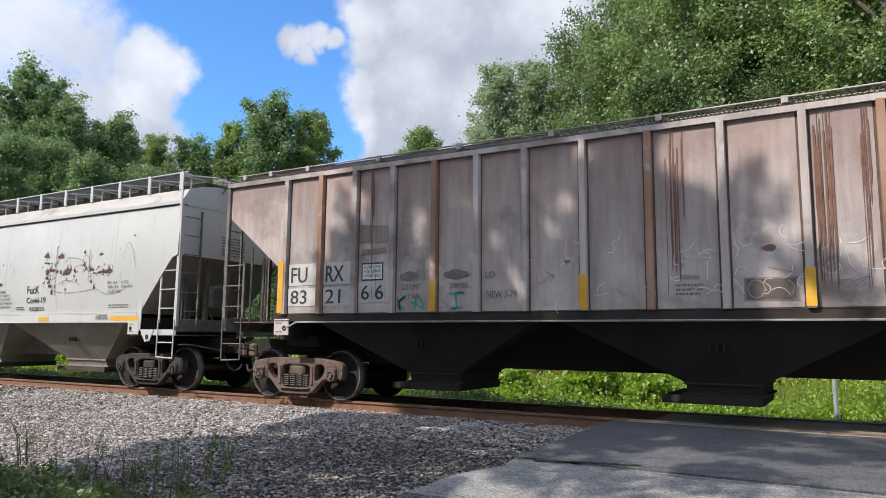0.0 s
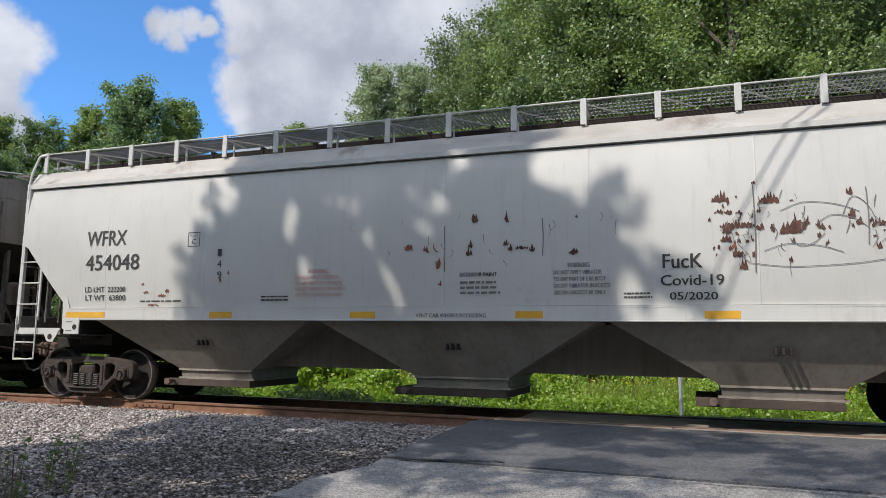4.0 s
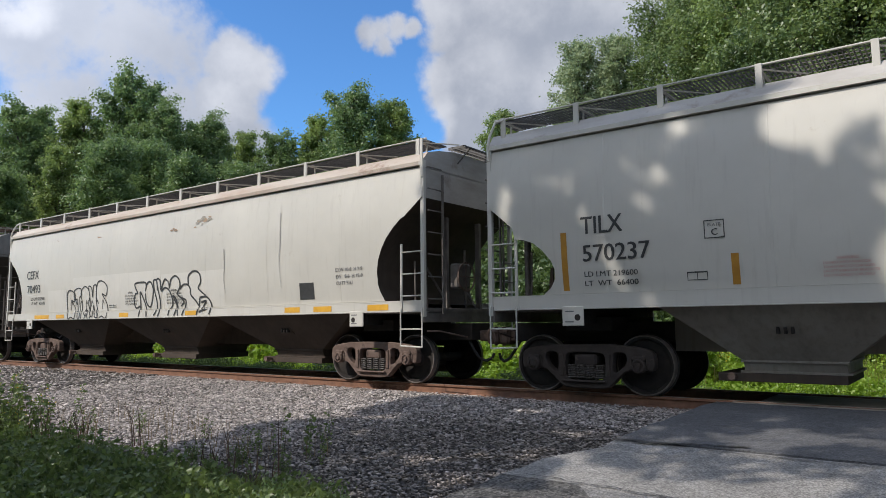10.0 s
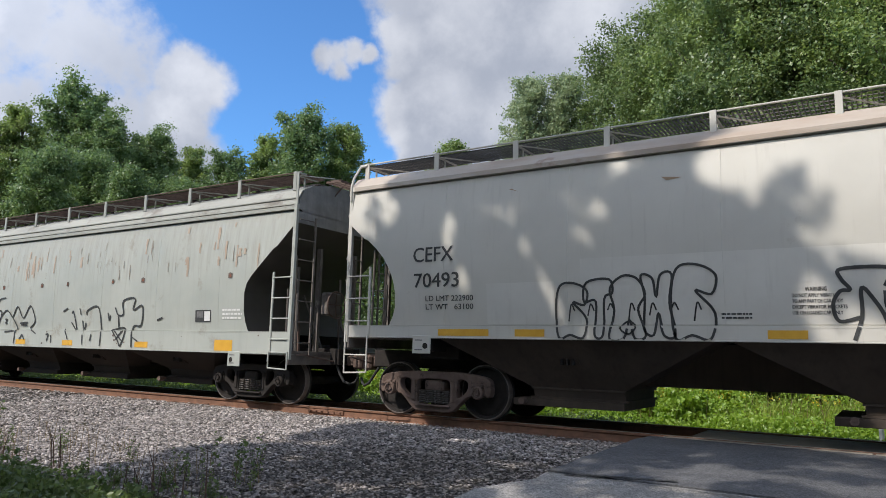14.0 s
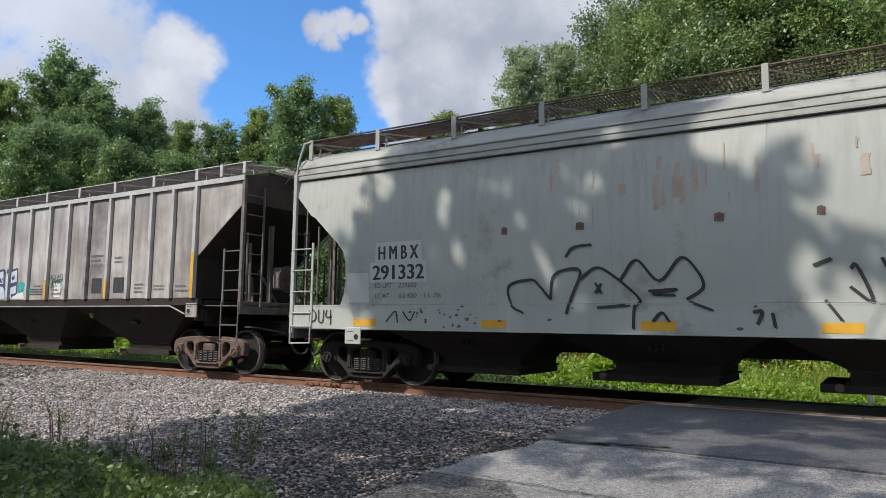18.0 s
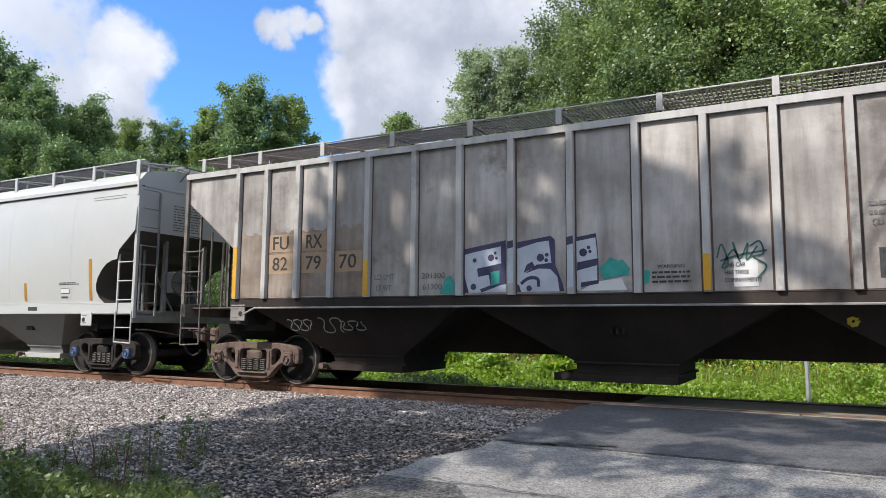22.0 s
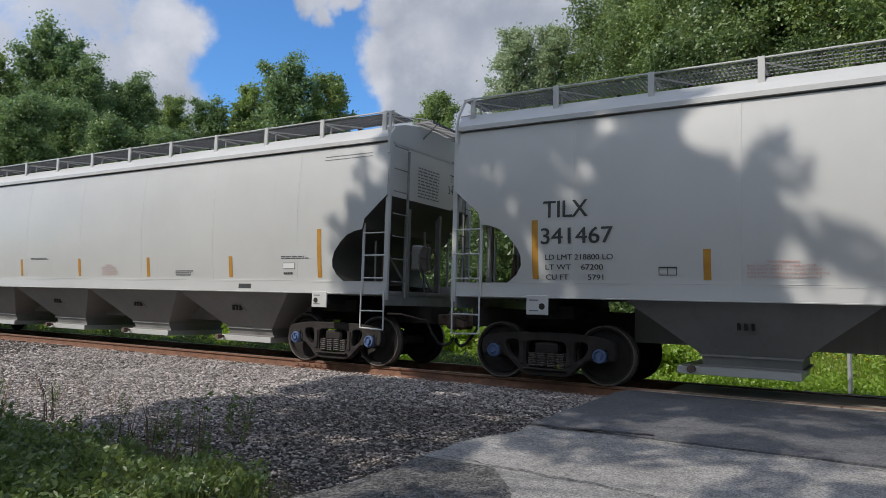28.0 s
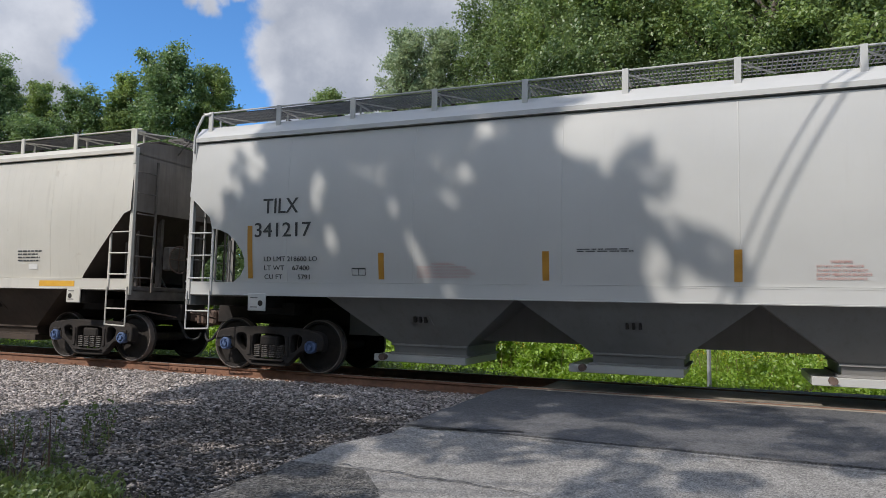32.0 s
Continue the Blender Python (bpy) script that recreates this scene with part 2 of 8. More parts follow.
DIRT = (0.17, 0.13, 0.10)
RUST = (0.19, 0.075, 0.04)
M = {}
M["cream"] = surface("cream_paint", (0.49, 0.466, 0.41), (0.57, 0.543, 0.48), 0.5, 0.42, 0.55, 0.04, 6, streak=((0.17, 0.13, 0.10), 0.22), spots=((0.40, 0.35, 0.285), 0.12, 1.3))
M["white"] = surface("white_paint", (0.47, 0.46, 0.432), (0.545, 0.533, 0.50), 0.5, 0.38, 0.5, 0.04, 6, streak=(DIRT, 0.22), spots=((0.42, 0.39, 0.35), 0.10, 1.2))
M["newgrey"] = surface("light_grey_paint", (0.445, 0.442, 0.424), (0.50, 0.497, 0.475), 0.4, 0.28, 0.4, 0.03, 5, streak=((0.32, 0.30, 0.27), 0.14))
M["palegreen"] = surface("pale_grey_green_paint", (0.345, 0.364, 0.33), (0.43, 0.441, 0.395), 0.6, 0.5, 0.62, 0.05, 6, streak=((0.25, 0.23, 0.19), 0.32), spots=((0.28, 0.265, 0.22), 0.35, 1.1), wash=((0.27, 0.262, 0.225), 2.7, 4.3, 0.6))
M["ruddy"] = surface("rust_stained_grey_paint", (0.33, 0.27, 0.245), (0.57, 0.50, 0.47), 0.9, 0.5, 0.65, 0.75, 2.6, streak=((0.125, 0.07, 0.054), 0.5), spots=((0.20, 0.155, 0.14), 0.7, 0.42), per_object=0.15, wash=((0.27, 0.175, 0.145), 2.3, 4.1, 0.85), runs=(2.4, 0.3))
M["seam"] = surface("dark_rust_and_shade_in_the_seams", (0.075, 0.048, 0.038), (0.15, 0.095, 0.072), 3, 0.8, 0.9, 0.2, 30)
M["ruddyrib"] = surface("rust_stained_rib_paint", (0.38, 0.325, 0.30), (0.54, 0.48, 0.45), 0.7, 0.6, 0.75, 0.10, 8, streak=((0.24, 0.12, 0.08), 0.6), spots=((0.19, 0.15, 0.135), 0.85, 0.42))
M["stain"] = surface("stained_silver_grey_paint", (0.27, 0.242, 0.22), (0.56, 0.518, 0.476), 0.8, 0.45, 0.6, 0.6, 2.6, streak=((0.085, 0.066, 0.056), 0.8), spots=((0.15, 0.122, 0.104), 0.55, 0.5), per_object=0.18, runs=(2.0, 0.3))
M["rib"] = surface("worn_rib_paint", (0.38, 0.362, 0.342), (0.53, 0.51, 0.485), 1.5, 0.5, 0.65, 0.08, 12, streak=((0.18, 0.14, 0.11), 0.5), spots=((0.14, 0.124, 0.112), 0.55, 0.30))
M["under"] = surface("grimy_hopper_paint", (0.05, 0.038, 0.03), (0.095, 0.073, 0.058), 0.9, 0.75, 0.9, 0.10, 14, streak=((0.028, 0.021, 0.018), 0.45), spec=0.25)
# wagon grey darkened: dust, and the shade below the sill, in the colour
M["undergrey"] = surface("dusty_shaded_grey_hopper_paint", (0.205, 0.198, 0.188), (0.275, 0.265, 0.252), 0.9, 0.5, 0.65, 0.06, 12, streak=((0.12, 0.105, 0.09), 0.35))
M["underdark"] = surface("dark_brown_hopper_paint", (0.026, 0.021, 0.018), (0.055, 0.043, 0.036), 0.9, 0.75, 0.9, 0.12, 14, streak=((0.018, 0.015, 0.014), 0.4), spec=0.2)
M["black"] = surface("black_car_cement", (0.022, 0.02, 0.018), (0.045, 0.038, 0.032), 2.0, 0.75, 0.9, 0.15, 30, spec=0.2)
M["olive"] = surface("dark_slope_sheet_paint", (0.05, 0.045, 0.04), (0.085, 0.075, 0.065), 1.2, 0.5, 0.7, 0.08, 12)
M["steel"] = surface("grimy_cast_steel", (0.04, 0.033, 0.029), (0.075, 0.06, 0.052), 5.0, 0.75, 0.9, 0.35, 50, spots=((0.12, 0.09, 0.07), 0.25, 6), spec=0.2)
M["rusty"] = surface("rust_brown_cast_steel", (0.10, 0.068, 0.055), (0.18, 0.13, 0.108), 5.0, 0.8, 0.9, 0.35, 50, spots=((0.045, 0.034, 0.03), 0.4, 6), spec=0.2)
M["darksteel"] = surface("black_cast_steel", (0.022, 0.02, 0.019), (0.045, 0.038, 0.034), 5.0, 0.75, 0.9, 0.3, 50, spec=0.2)
M["tread"] = surface("worn_wheel_tread", (0.15, 0.125, 0.11), (0.24, 0.205, 0.185), 8.0, 0.45, 0.6, metal=0.5)
M["rail"] = surface("rusty_rail", (0.15, 0.075, 0.045), (0.25, 0.125, 0.075), 7.0, 0.8, 0.9, 0.3, 60, streak=((0.09, 0.05, 0.035), 0.4))
M["railtop"] = surface("polished_rail_head", (0.40, 0.36, 0.33), (0.55, 0.52, 0.49), 3.0, 0.25, 0.45, metal=0.85)
M["tie"] = surface("weathered_creosote_timber", (0.06, 0.045, 0.035), (0.13, 0.10, 0.08), 6.0, 0.85, 0.95, 0.5, 30, stretch=(6, 0.6, 2), per_object=0.35)
M["galv"] = surface("dull_galvanised_grating", (0.16, 0.16, 0.16), (0.24, 0.24, 0.24), 6.0, 0.5, 0.6, metal=0.3)
M["grating"] = surface("weathered_steel_grating", (0.085, 0.08, 0.075), (0.15, 0.14, 0.13), 6.0, 0.6, 0.75, metal=0.2)
M["yellow"] = surface("yellow_reflective_strip", (0.58, 0.30, 0.025), (0.70, 0.39, 0.04), 4.0, 0.4, 0.55, streak=((0.25, 0.16, 0.06), 0.2))
M["amber"] = surface("amber_reflective_strip", (0.36, 0.17, 0.02), (0.47, 0.235, 0.03), 4.0, 0.4, 0.55, streak=((0.25, 0.16, 0.06), 0.2))
M["ink"] = surface("black_stencil_paint", (0.025, 0.025, 0.025), (0.05, 0.05, 0.048), 12, 0.55, 0.7)
M["inkfaded"] = surface("faded_stencil_paint", (0.10, 0.10, 0.10), (0.19, 0.18, 0.175), 12, 0.6, 0.7)
M["inkred"] = surface("faded_red_stencil_paint", (0.46, 0.22, 0.19), (0.54, 0.32, 0.28), 12, 0.6, 0.7)
M["rustrun"] = surface("red_brown_rust_run", (0.13, 0.062, 0.042), (0.23, 0.12, 0.085), 5.0, 0.8, 0.9, 0.2, 40, streak=((0.09, 0.045, 0.032), 0.5))
M["rustfaint"] = surface("faint_brown_rust_stain", (0.25, 0.222, 0.182), (0.33, 0.305, 0.26), 5.0, 0.7, 0.8, 0.05, 30)
M["rustink"] = surface("flaking_rust", (0.12, 0.04, 0.025), (0.24, 0.09, 0.05), 14, 0.8, 0.9, 0.3, 60)
M["rustdark"] = surface("dark_brown_rust", (0.045, 0.022, 0.017), (0.12, 0.055, 0.038), 14, 0.8, 0.9, 0.3, 60)
M["panel"] = surface("repainted_white_panel", (0.62, 0.61, 0.59), (0.70, 0.69, 0.67), 3, 0.45, 0.6, streak=(DIRT, 0.25))
M["oldpanel"] = surface("worn_pale_panel", (0.43, 0.405, 0.38), (0.56, 0.53, 0.50), 2.2, 0.55, 0.7, 0.05, 8, streak=((0.22, 0.17, 0.14), 0.45), spots=((0.33, 0.28, 0.25), 0.25, 2))
M["roofgreen"] = surface("grimy_green_roof_paint", (0.25, 0.25, 0.222), (0.37, 0.37, 0.33), 1.0, 0.6, 0.75, 0.05, 10, spots=((0.17, 0.15, 0.125), 0.45, 0.9), stretch=(0.6, 1, 3))
M["roofdirty"] = surface("grimy_roof_paint", (0.30, 0.275, 0.24), (0.44, 0.415, 0.38), 1.1, 0.6, 0.75, 0.05, 10, spots=((0.22, 0.185, 0.15), 0.4, 0.9), stretch=(0.6, 1, 3))
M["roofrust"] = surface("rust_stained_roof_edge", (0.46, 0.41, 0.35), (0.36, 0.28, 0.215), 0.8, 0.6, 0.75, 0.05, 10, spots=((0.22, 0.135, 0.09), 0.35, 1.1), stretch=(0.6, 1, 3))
M["palecream"] = surface("repainted_cream_panel", (0.555, 0.53, 0.475), (0.61, 0.585, 0.525), 1.5, 0.45, 0.6, streak=((0.3, 0.26, 0.21), 0.25))
M["palegreenpanel"] = surface("pale_repainted_panel", (0.455, 0.465, 0.432), (0.52, 0.528, 0.492), 2, 0.5, 0.6, streak=((0.3, 0.28, 0.24), 0.3))
M["rustorange"] = surface("thin_orange_rust_stain", (0.36, 0.27, 0.20), (0.42, 0.365, 0.30), 6, 0.75, 0.85)
M["tanpanel"] = surface("brown_repainted_panel", (0.30, 0.20, 0.12), (0.38, 0.26, 0.16), 3, 0.55, 0.7, streak=(DIRT, 0.35))
M["sprayw"] = surface("white_spray_paint", (0.72, 0.72, 0.72), (0.80, 0.80, 0.80), 3, 0.4, 0.5)
M["teal"] = surface("teal_spray_paint", (0.02, 0.26, 0.22), (0.05, 0.36, 0.31), 6, 0.5, 0.6)
M["blue"] = surface("blue_bearing_cap", (0.05, 0.085, 0.18), (0.10, 0.15, 0.28), 9, 0.5, 0.65)
M["asphalt"] = surface("dark_grey_asphalt", (0.078, 0.078, 0.081), (0.12, 0.119, 0.121), 1.3, 0.85, 0.95, 0.7, 120, spots=((0.052, 0.052, 0.054), 0.2, 2.2), grit=(90, 0.5))
M["asphalt_old"] = surface("bleached_old_asphalt", (0.20, 0.19, 0.176), (0.31, 0.295, 0.272), 1.6, 0.88, 0.95, 0.9, 90, spots=((0.10, 0.096, 0.09), 0.3, 3), grit=(85, 0.45))
M["tar"] = surface("black_tar_seam", (0.025, 0.024, 0.023), (0.05, 0.048, 0.045), 8, 0.8, 0.9, 0.3, 60)
# bed darker than the stones: dirt, and the shade between them, in colour
M["ballast"] = surface("dirty_shaded_stone_bed", (0.042, 0.035, 0.029), (0.10, 0.085, 0.072), 3.0, 0.9, 0.95, 1.2, 45, grit=(38, 0.6))
M["stone"] = surface("crushed_grey_limestone", (0.255, 0.223, 0.204), (0.48, 0.432, 0.40), 5.0, 0.85, 0.95, 0.25, 60, island=0.68)
M["soil"] = surface("grassy_soil", (0.04, 0.04, 0.02), (0.085, 0.075, 0.04), 0.9, 0.95, 1.0, 0.8, 20, grit=(45, 0.5))
M["bark"] = surface("grey_brown_bark", (0.09, 0.07, 0.055), (0.16, 0.13, 0.105), 5, 0.9, 0.95, 0.8, 25, stretch=(3, 3, 0.5))
M["leaf_a"] = leafage("maple_leaf", (0.075, 0.13, 0.05), (0.25, 0.35, 0.13), 0.42)
M["leaf_b"] = leafage("locust_leaf", (0.095, 0.15, 0.05), (0.32, 0.41, 0.13), 0.44)
M["leaf_c"] = leafage("poplar_leaf", (0.20, 0.26, 0.14), (0.44, 0.50, 0.29), 0.44)
# brighter greens: the sun beyond the track is put into the colour
M["leaf_w"] = leafage("sunlit_weed_leaf", (0.13, 0.24, 0.03), (0.34, 0.47, 0.07), 0.45)
M["grass"] = leafage("sunlit_meadow_grass_blade", (0.13, 0.20, 0.03), (0.36, 0.42, 0.09), 0.45)
M["redstalk"] = surface("reddish_dead_stalk", (0.075, 0.045, 0.034), (0.15, 0.095, 0.065), 6, 0.8, 0.9, island=0.4)
M["drygrass"] = leafage("dry_stalk", (0.13, 0.09, 0.04), (0.26, 0.20, 0.09), 0.3)
M["goldenrod"] = leafage("goldenrod_flower", (0.45, 0.33, 0.02), (0.65, 0.50, 0.05), 0.3)
M["rustrib"] = surface("orange_rusted_rib", (0.25, 0.125, 0.075), (0.40, 0.25, 0.175), 0.9, 0.7, 0.85, 0.15, 10, streak=((0.16, 0.07, 0.045), 0.5), spots=((0.45, 0.39, 0.36), 0.3, 1.2))
# same greens darkened: shade of the verge and track side is in them
M["verge"] = leafage("shaded_verge_grass_blade", (0.05, 0.08, 0.022), (0.19, 0.235, 0.065), 0.42)
M["herb"] = leafage("dull_shaded_weed_leaf", (0.05, 0.085, 0.028), (0.185, 0.245, 0.075), 0.42)
# cream darkened by grime and by the shade under the wagon
M["underpale"] = surface("dusty_shaded_cream_hopper_paint", (0.20, 0.172, 0.14), (0.31, 0.277, 0.233), 0.9, 0.65, 0.8, 0.10, 14, streak=((0.11, 0.08, 0.06), 0.55))
M["stem"] = surface("brown_weed_stem", (0.05, 0.04, 0.02), (0.09, 0.075, 0.035), 9, 0.8)
M["wellgrime"] = surface("dark_brown_grime", (0.10, 0.075, 0.06), (0.17, 0.13, 0.11), 4, 0.8, 0.9)
M["darkteal"] = surface("dark_green_spray_paint", (0.02, 0.075, 0.07), (0.05, 0.13, 0.12), 6, 0.5, 0.6)
M["walkway"] = surface("dusty_tan_walkway_bars", (0.24, 0.22, 0.20), (0.36, 0.33, 0.30), 6, 0.6, 0.75, metal=0.1)
M["leaf_n"] = leafage("ash_leaf", (0.07, 0.115, 0.042), (0.26, 0.335, 0.12), 0.42)
# darker leaf: the shade low in the wood is put into its colour
M["leaf_d"] = leafage("shaded_understorey_leaf", (0.045, 0.08, 0.028), (0.165, 0.235, 0.075), 0.4)
M["weldgrime"] = surface("grey_weld_grime", (0.22, 0.21, 0.195), (0.38, 0.365, 0.34), 3, 0.7, 0.8, stretch=(1, 1, 0.2))
M["spraypale"] = surface("pale_blue_spray_paint", (0.42, 0.46, 0.52), (0.58, 0.61, 0.66), 3, 0.4, 0.5)
M["brownwash"] = surface("brown_stained_silver_paint", (0.15, 0.11, 0.083), (0.33, 0.27, 0.22), 1.6, 0.55, 0.7, 0.1, 8, streak=((0.085, 0.06, 0.044), 0.65))
M["spraynavy"] = surface("navy_spray_paint", (0.03, 0.03, 0.07), (0.07, 0.06, 0.13), 5, 0.5, 0.6)
M["stone_dirty"] = surface("muddy_crushed_stone", (0.13, 0.114, 0.102), (0.33, 0.292, 0.263), 6.0, 0.9, 0.95, 0.3, 60, island=0.8)
M["asphalt_broken"] = surface("crumbling_dark_asphalt", (0.075, 0.071, 0.065), (0.155, 0.147, 0.135), 5.0, 0.9, 0.95, 1.2, 40, spots=((0.03, 0.028, 0.026), 0.35, 7), grit=(48, 0.7))
# grime of the end sheets, with the shade between wagons in the colour
M["endgrime_shade"] = surface("brown_grime_and_shade_on_the_end_sheet", (0.15, 0.125, 0.105), (0.27, 0.24, 0.21), 0.9, 0.65, 0.8, 0.05, 8, streak=((0.075, 0.058, 0.047), 0.5))
# grey darkened for the shade between wagons, on end gear and end sheets
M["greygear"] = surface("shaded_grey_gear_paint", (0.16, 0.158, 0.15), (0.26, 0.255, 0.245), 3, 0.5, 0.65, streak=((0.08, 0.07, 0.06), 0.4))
M["ladder"] = surface("grimy_ladder_steel", (0.09, 0.078, 0.068), (0.19, 0.165, 0.146), 4.0, 0.65, 0.8, 0.2, 40, spots=((0.28, 0.25, 0.22), 0.2, 3))
M["coil"] = surface("dusty_coil_spring", (0.05, 0.042, 0.037), (0.11, 0.092, 0.08), 8, 0.6, 0.75, 0.2, 50)
M["signwhite"] = surface("white_sign_sheeting", (0.70, 0.70, 0.68), (0.78, 0.78, 0.76), 6, 0.45, 0.55)
M["signback"] = surface("bare_aluminium_sign_back", (0.34, 0.38, 0.42), (0.42, 0.46, 0.50), 4, 0.4, 0.55, metal=0.4)
M["post"] = surface("galvanised_sign_post", (0.36, 0.37, 0.37), (0.45, 0.46, 0.46), 8, 0.5, 0.6, metal=0.4)
M["rubber"] = surface("black_rubber", (0.018, 0.018, 0.018), (0.03, 0.03, 0.03), 9, 0.7, 0.85)
M["carpaint"] = surface("dark_grey_car_paint", (0.05, 0.055, 0.062), (0.06, 0.065, 0.072), 2, 0.3, 0.35, metal=0.4, coat=0.6)
M["glass"] = surface("dark_car_glass", (0.015, 0.018, 0.02), (0.02, 0.023, 0.025), 2, 0.08, 0.1)
M["lens"] = surface("headlight_lens", (0.55, 0.58, 0.6), (0.7, 0.72, 0.74), 20, 0.1, 0.15)
M["chrome"] = surface("chrome_grille", (0.5, 0.5, 0.5), (0.6, 0.6, 0.6), 9, 0.15, 0.25, metal=0.9)
M["concrete"] = surface("dusty_crossing_surface", (0.20, 0.17, 0.135), (0.30, 0.26, 0.21), 2.5, 0.9, 0.95, 0.5, 60, spots=((0.12, 0.10, 0.08), 0.25, 4))


# ---- mesh building ----
class Mb:
    """Gathers vertices and faces for one mesh."""

    def __init__(self):
        self.v, self.f = [], []

    def add(self, verts, faces):
        n = len(self.v)
        self.v.extend(tuple(p) for p in verts)
        self.f.extend(tuple(i + n for i in q) for q in faces)
        return self

    def box(self, x0, x1, y0, y1, z0, z1, c=0.0):
        if not c:
            return self.add([(x, y, z) for x in (x0, x1) for y in (y0, y1) for z in (z0, z1)],
                            [(0, 1, 3, 2), (4, 6, 7, 5), (0, 4, 5, 1), (2, 3, 7, 6), (0, 2, 6, 4), (1, 5, 7, 3)])
        bm = bmesh.new()
        bmesh.ops.create_cube(bm, size=1.0)
        for p in bm.verts:
            p.co = ((x0 + x1) / 2 + p.co.x * (x1 - x0), (y0 + y1) / 2 + p.co.y * (y1 - y0), (z0 + z1) / 2 + p.co.z * (z1 - z0))
        bmesh.ops.bevel(bm, geom=bm.edges[:], offset=c, segments=1, affect="EDGES")
        bm.verts.index_update()
        self.add([p.co for p in bm.verts], [[p.index for p in q.verts] for q in bm.faces])
        bm.free()
        return self

    def tube(self, p0, p1, r, n=8, r2=None):
        p0, p1 = Vector(p0), Vector(p1)
        d = (p1 - p0).normalized()
        a = d.orthogonal().normalized()
        b = d.cross(a)
        r2 = r if r2 is None else r2
        ring = [(math.cos(6.2832 * i / n), math.sin(6.2832 * i / n)) for i in range(n)]
        verts = [p0 + (a * c + b * s) * r for c, s in ring] + [p1 + (a * c + b * s) * r2 for c, s in ring]
        faces = [(i, (i + 1) % n, n + (i + 1) % n, n + i) for i in range(n)] + [tuple(range(n))[::-1], tuple(range(n, 2 * n))]
        return self.add(verts, faces)

    def pipe(self, pts, r, n=6):
        for a, b in zip(pts, pts[1:]):
            self.tube(a, b, r, n)
        return self

    def prism(self, pts, y0, y1):
        """An outline in x and z, from y0 to y1."""
        n = len(pts)
        verts = [(x, y0, z) for x, z in pts] + [(x, y1, z) for x, z in pts]
        return self.add(verts, [tuple(range(n)), tuple(range(n, 2 * n))[::-1]] + [(i, n + i, n + (i + 1) % n, (i + 1) % n) for i in range(n)])

    def lathe(self, prof, centre, n=28):
        """Turns (radius, y) pairs about the y axis through centre."""
        cx, cy, cz = centre
        k = len(prof)
        verts = [(cx + r * math.cos(6.2832 * i / n), cy + y, cz + r * math.sin(6.2832 * i / n)) for i in range(n) for r, y in prof]
        return self.add(verts, [(i * k + j, i * k + j + 1, ((i + 1) % n) * k + j + 1, ((i + 1) % n) * k + j) for i in range(n) for j in range(k - 1)])

    def sheet(self, rows):
        w = len(rows[0])
        return self.add([p for r in rows for p in r], [(i * w + j, i * w + j + 1, (i + 1) * w + j + 1, (i + 1) * w + j)
                                                     for i in range(len(rows) - 1) for j in range(w - 1)])

    def mesh(self, name, smooth=False):
        me = bpy.data.meshes.new(name)
        me.from_pydata(self.v, [], self.f)
        me.validate()
        bm = bmesh.new()
        bm.from_mesh(me)
        bmesh.ops.recalc_face_normals(bm, faces=bm.faces[:])
        bm.to_mesh(me)
        bm.free()
        if smooth:
            me.polygons.foreach_set("use_smooth", [True] * len(me.polygons))
            me.set_sharp_from_angle(angle=radians(38))
        return me


def part(name, mb, material, parent, label="", smooth=False, at=None):
    me = mb if isinstance(mb, bpy.types.Mesh) else mb.mesh(name, smooth)
    if not me.materials:
        me.materials.append(material)
    ob = new(name, me)
    ob.parent = parent
    if at is not None:
        ob.location = at
    if label:
        ob["label"] = label
    return ob


# ---- ground, crossing and track ----
LEVELS = [(-400, -1.0), (-60, -0.6), (-12, -0.47), (-6.5, -0.47), (-4.7, -0.42), (-3.0, -0.30), (-2.0, -0.21), (-1.4, -0.17), (0, -0.17),
          (1.4, -0.17), (2.2, -0.28), (3.4, -0.55), (5.5, -0.62), (9, -0.55), (20, -0.2), (45, 0.6), (400, 3.0)]


def level(y):
    return float(np.interp(y, [a for a, _ in LEVELS], [b for _, b in LEVELS]))


def make_ground():
    xs = sorted({*np.linspace(-40, 20, 121).round(2), *(-40 - np.geomspace(1, 900, 30)).round(2), *(20 + np.geomspace(1, 900, 30)).round(2)})
    ys = sorted({*np.linspace(-16, 12, 85).round(2), *(-16 - np.geomspace(1, 900, 24)).round(2), *(12 + np.geomspace(1, 900, 26)).round(2)})
    mb = Mb().sheet([[(x, y, level(y) - 0.07 + 0.04 * noise.noise((x * 0.7, y * 0.7, 0))) for x in xs] for y in ys])
    tagged(part("ground", mb, M["soil"], None, smooth=True), "grassy brown soil beside the railway line", "ground", kind="structure")
    xs, ys = np.linspace(-90, 30, 481), np.linspace(-6.6, 3.0, 49)
    mb = Mb().sheet([[(x, y, level(y) - 0.012 + 0.02 * noise.noise((x * 2.2, y * 2.2, 3)) - (0.1 if y in (ys[0], ys[-1]) else 0)) for x in xs] for y in ys])
    return tagged(part("ballast_bed", mb, M["ballast"], None, smooth=True), "grey crushed stone track bed with dirt in it", "gravel", kind="structure")


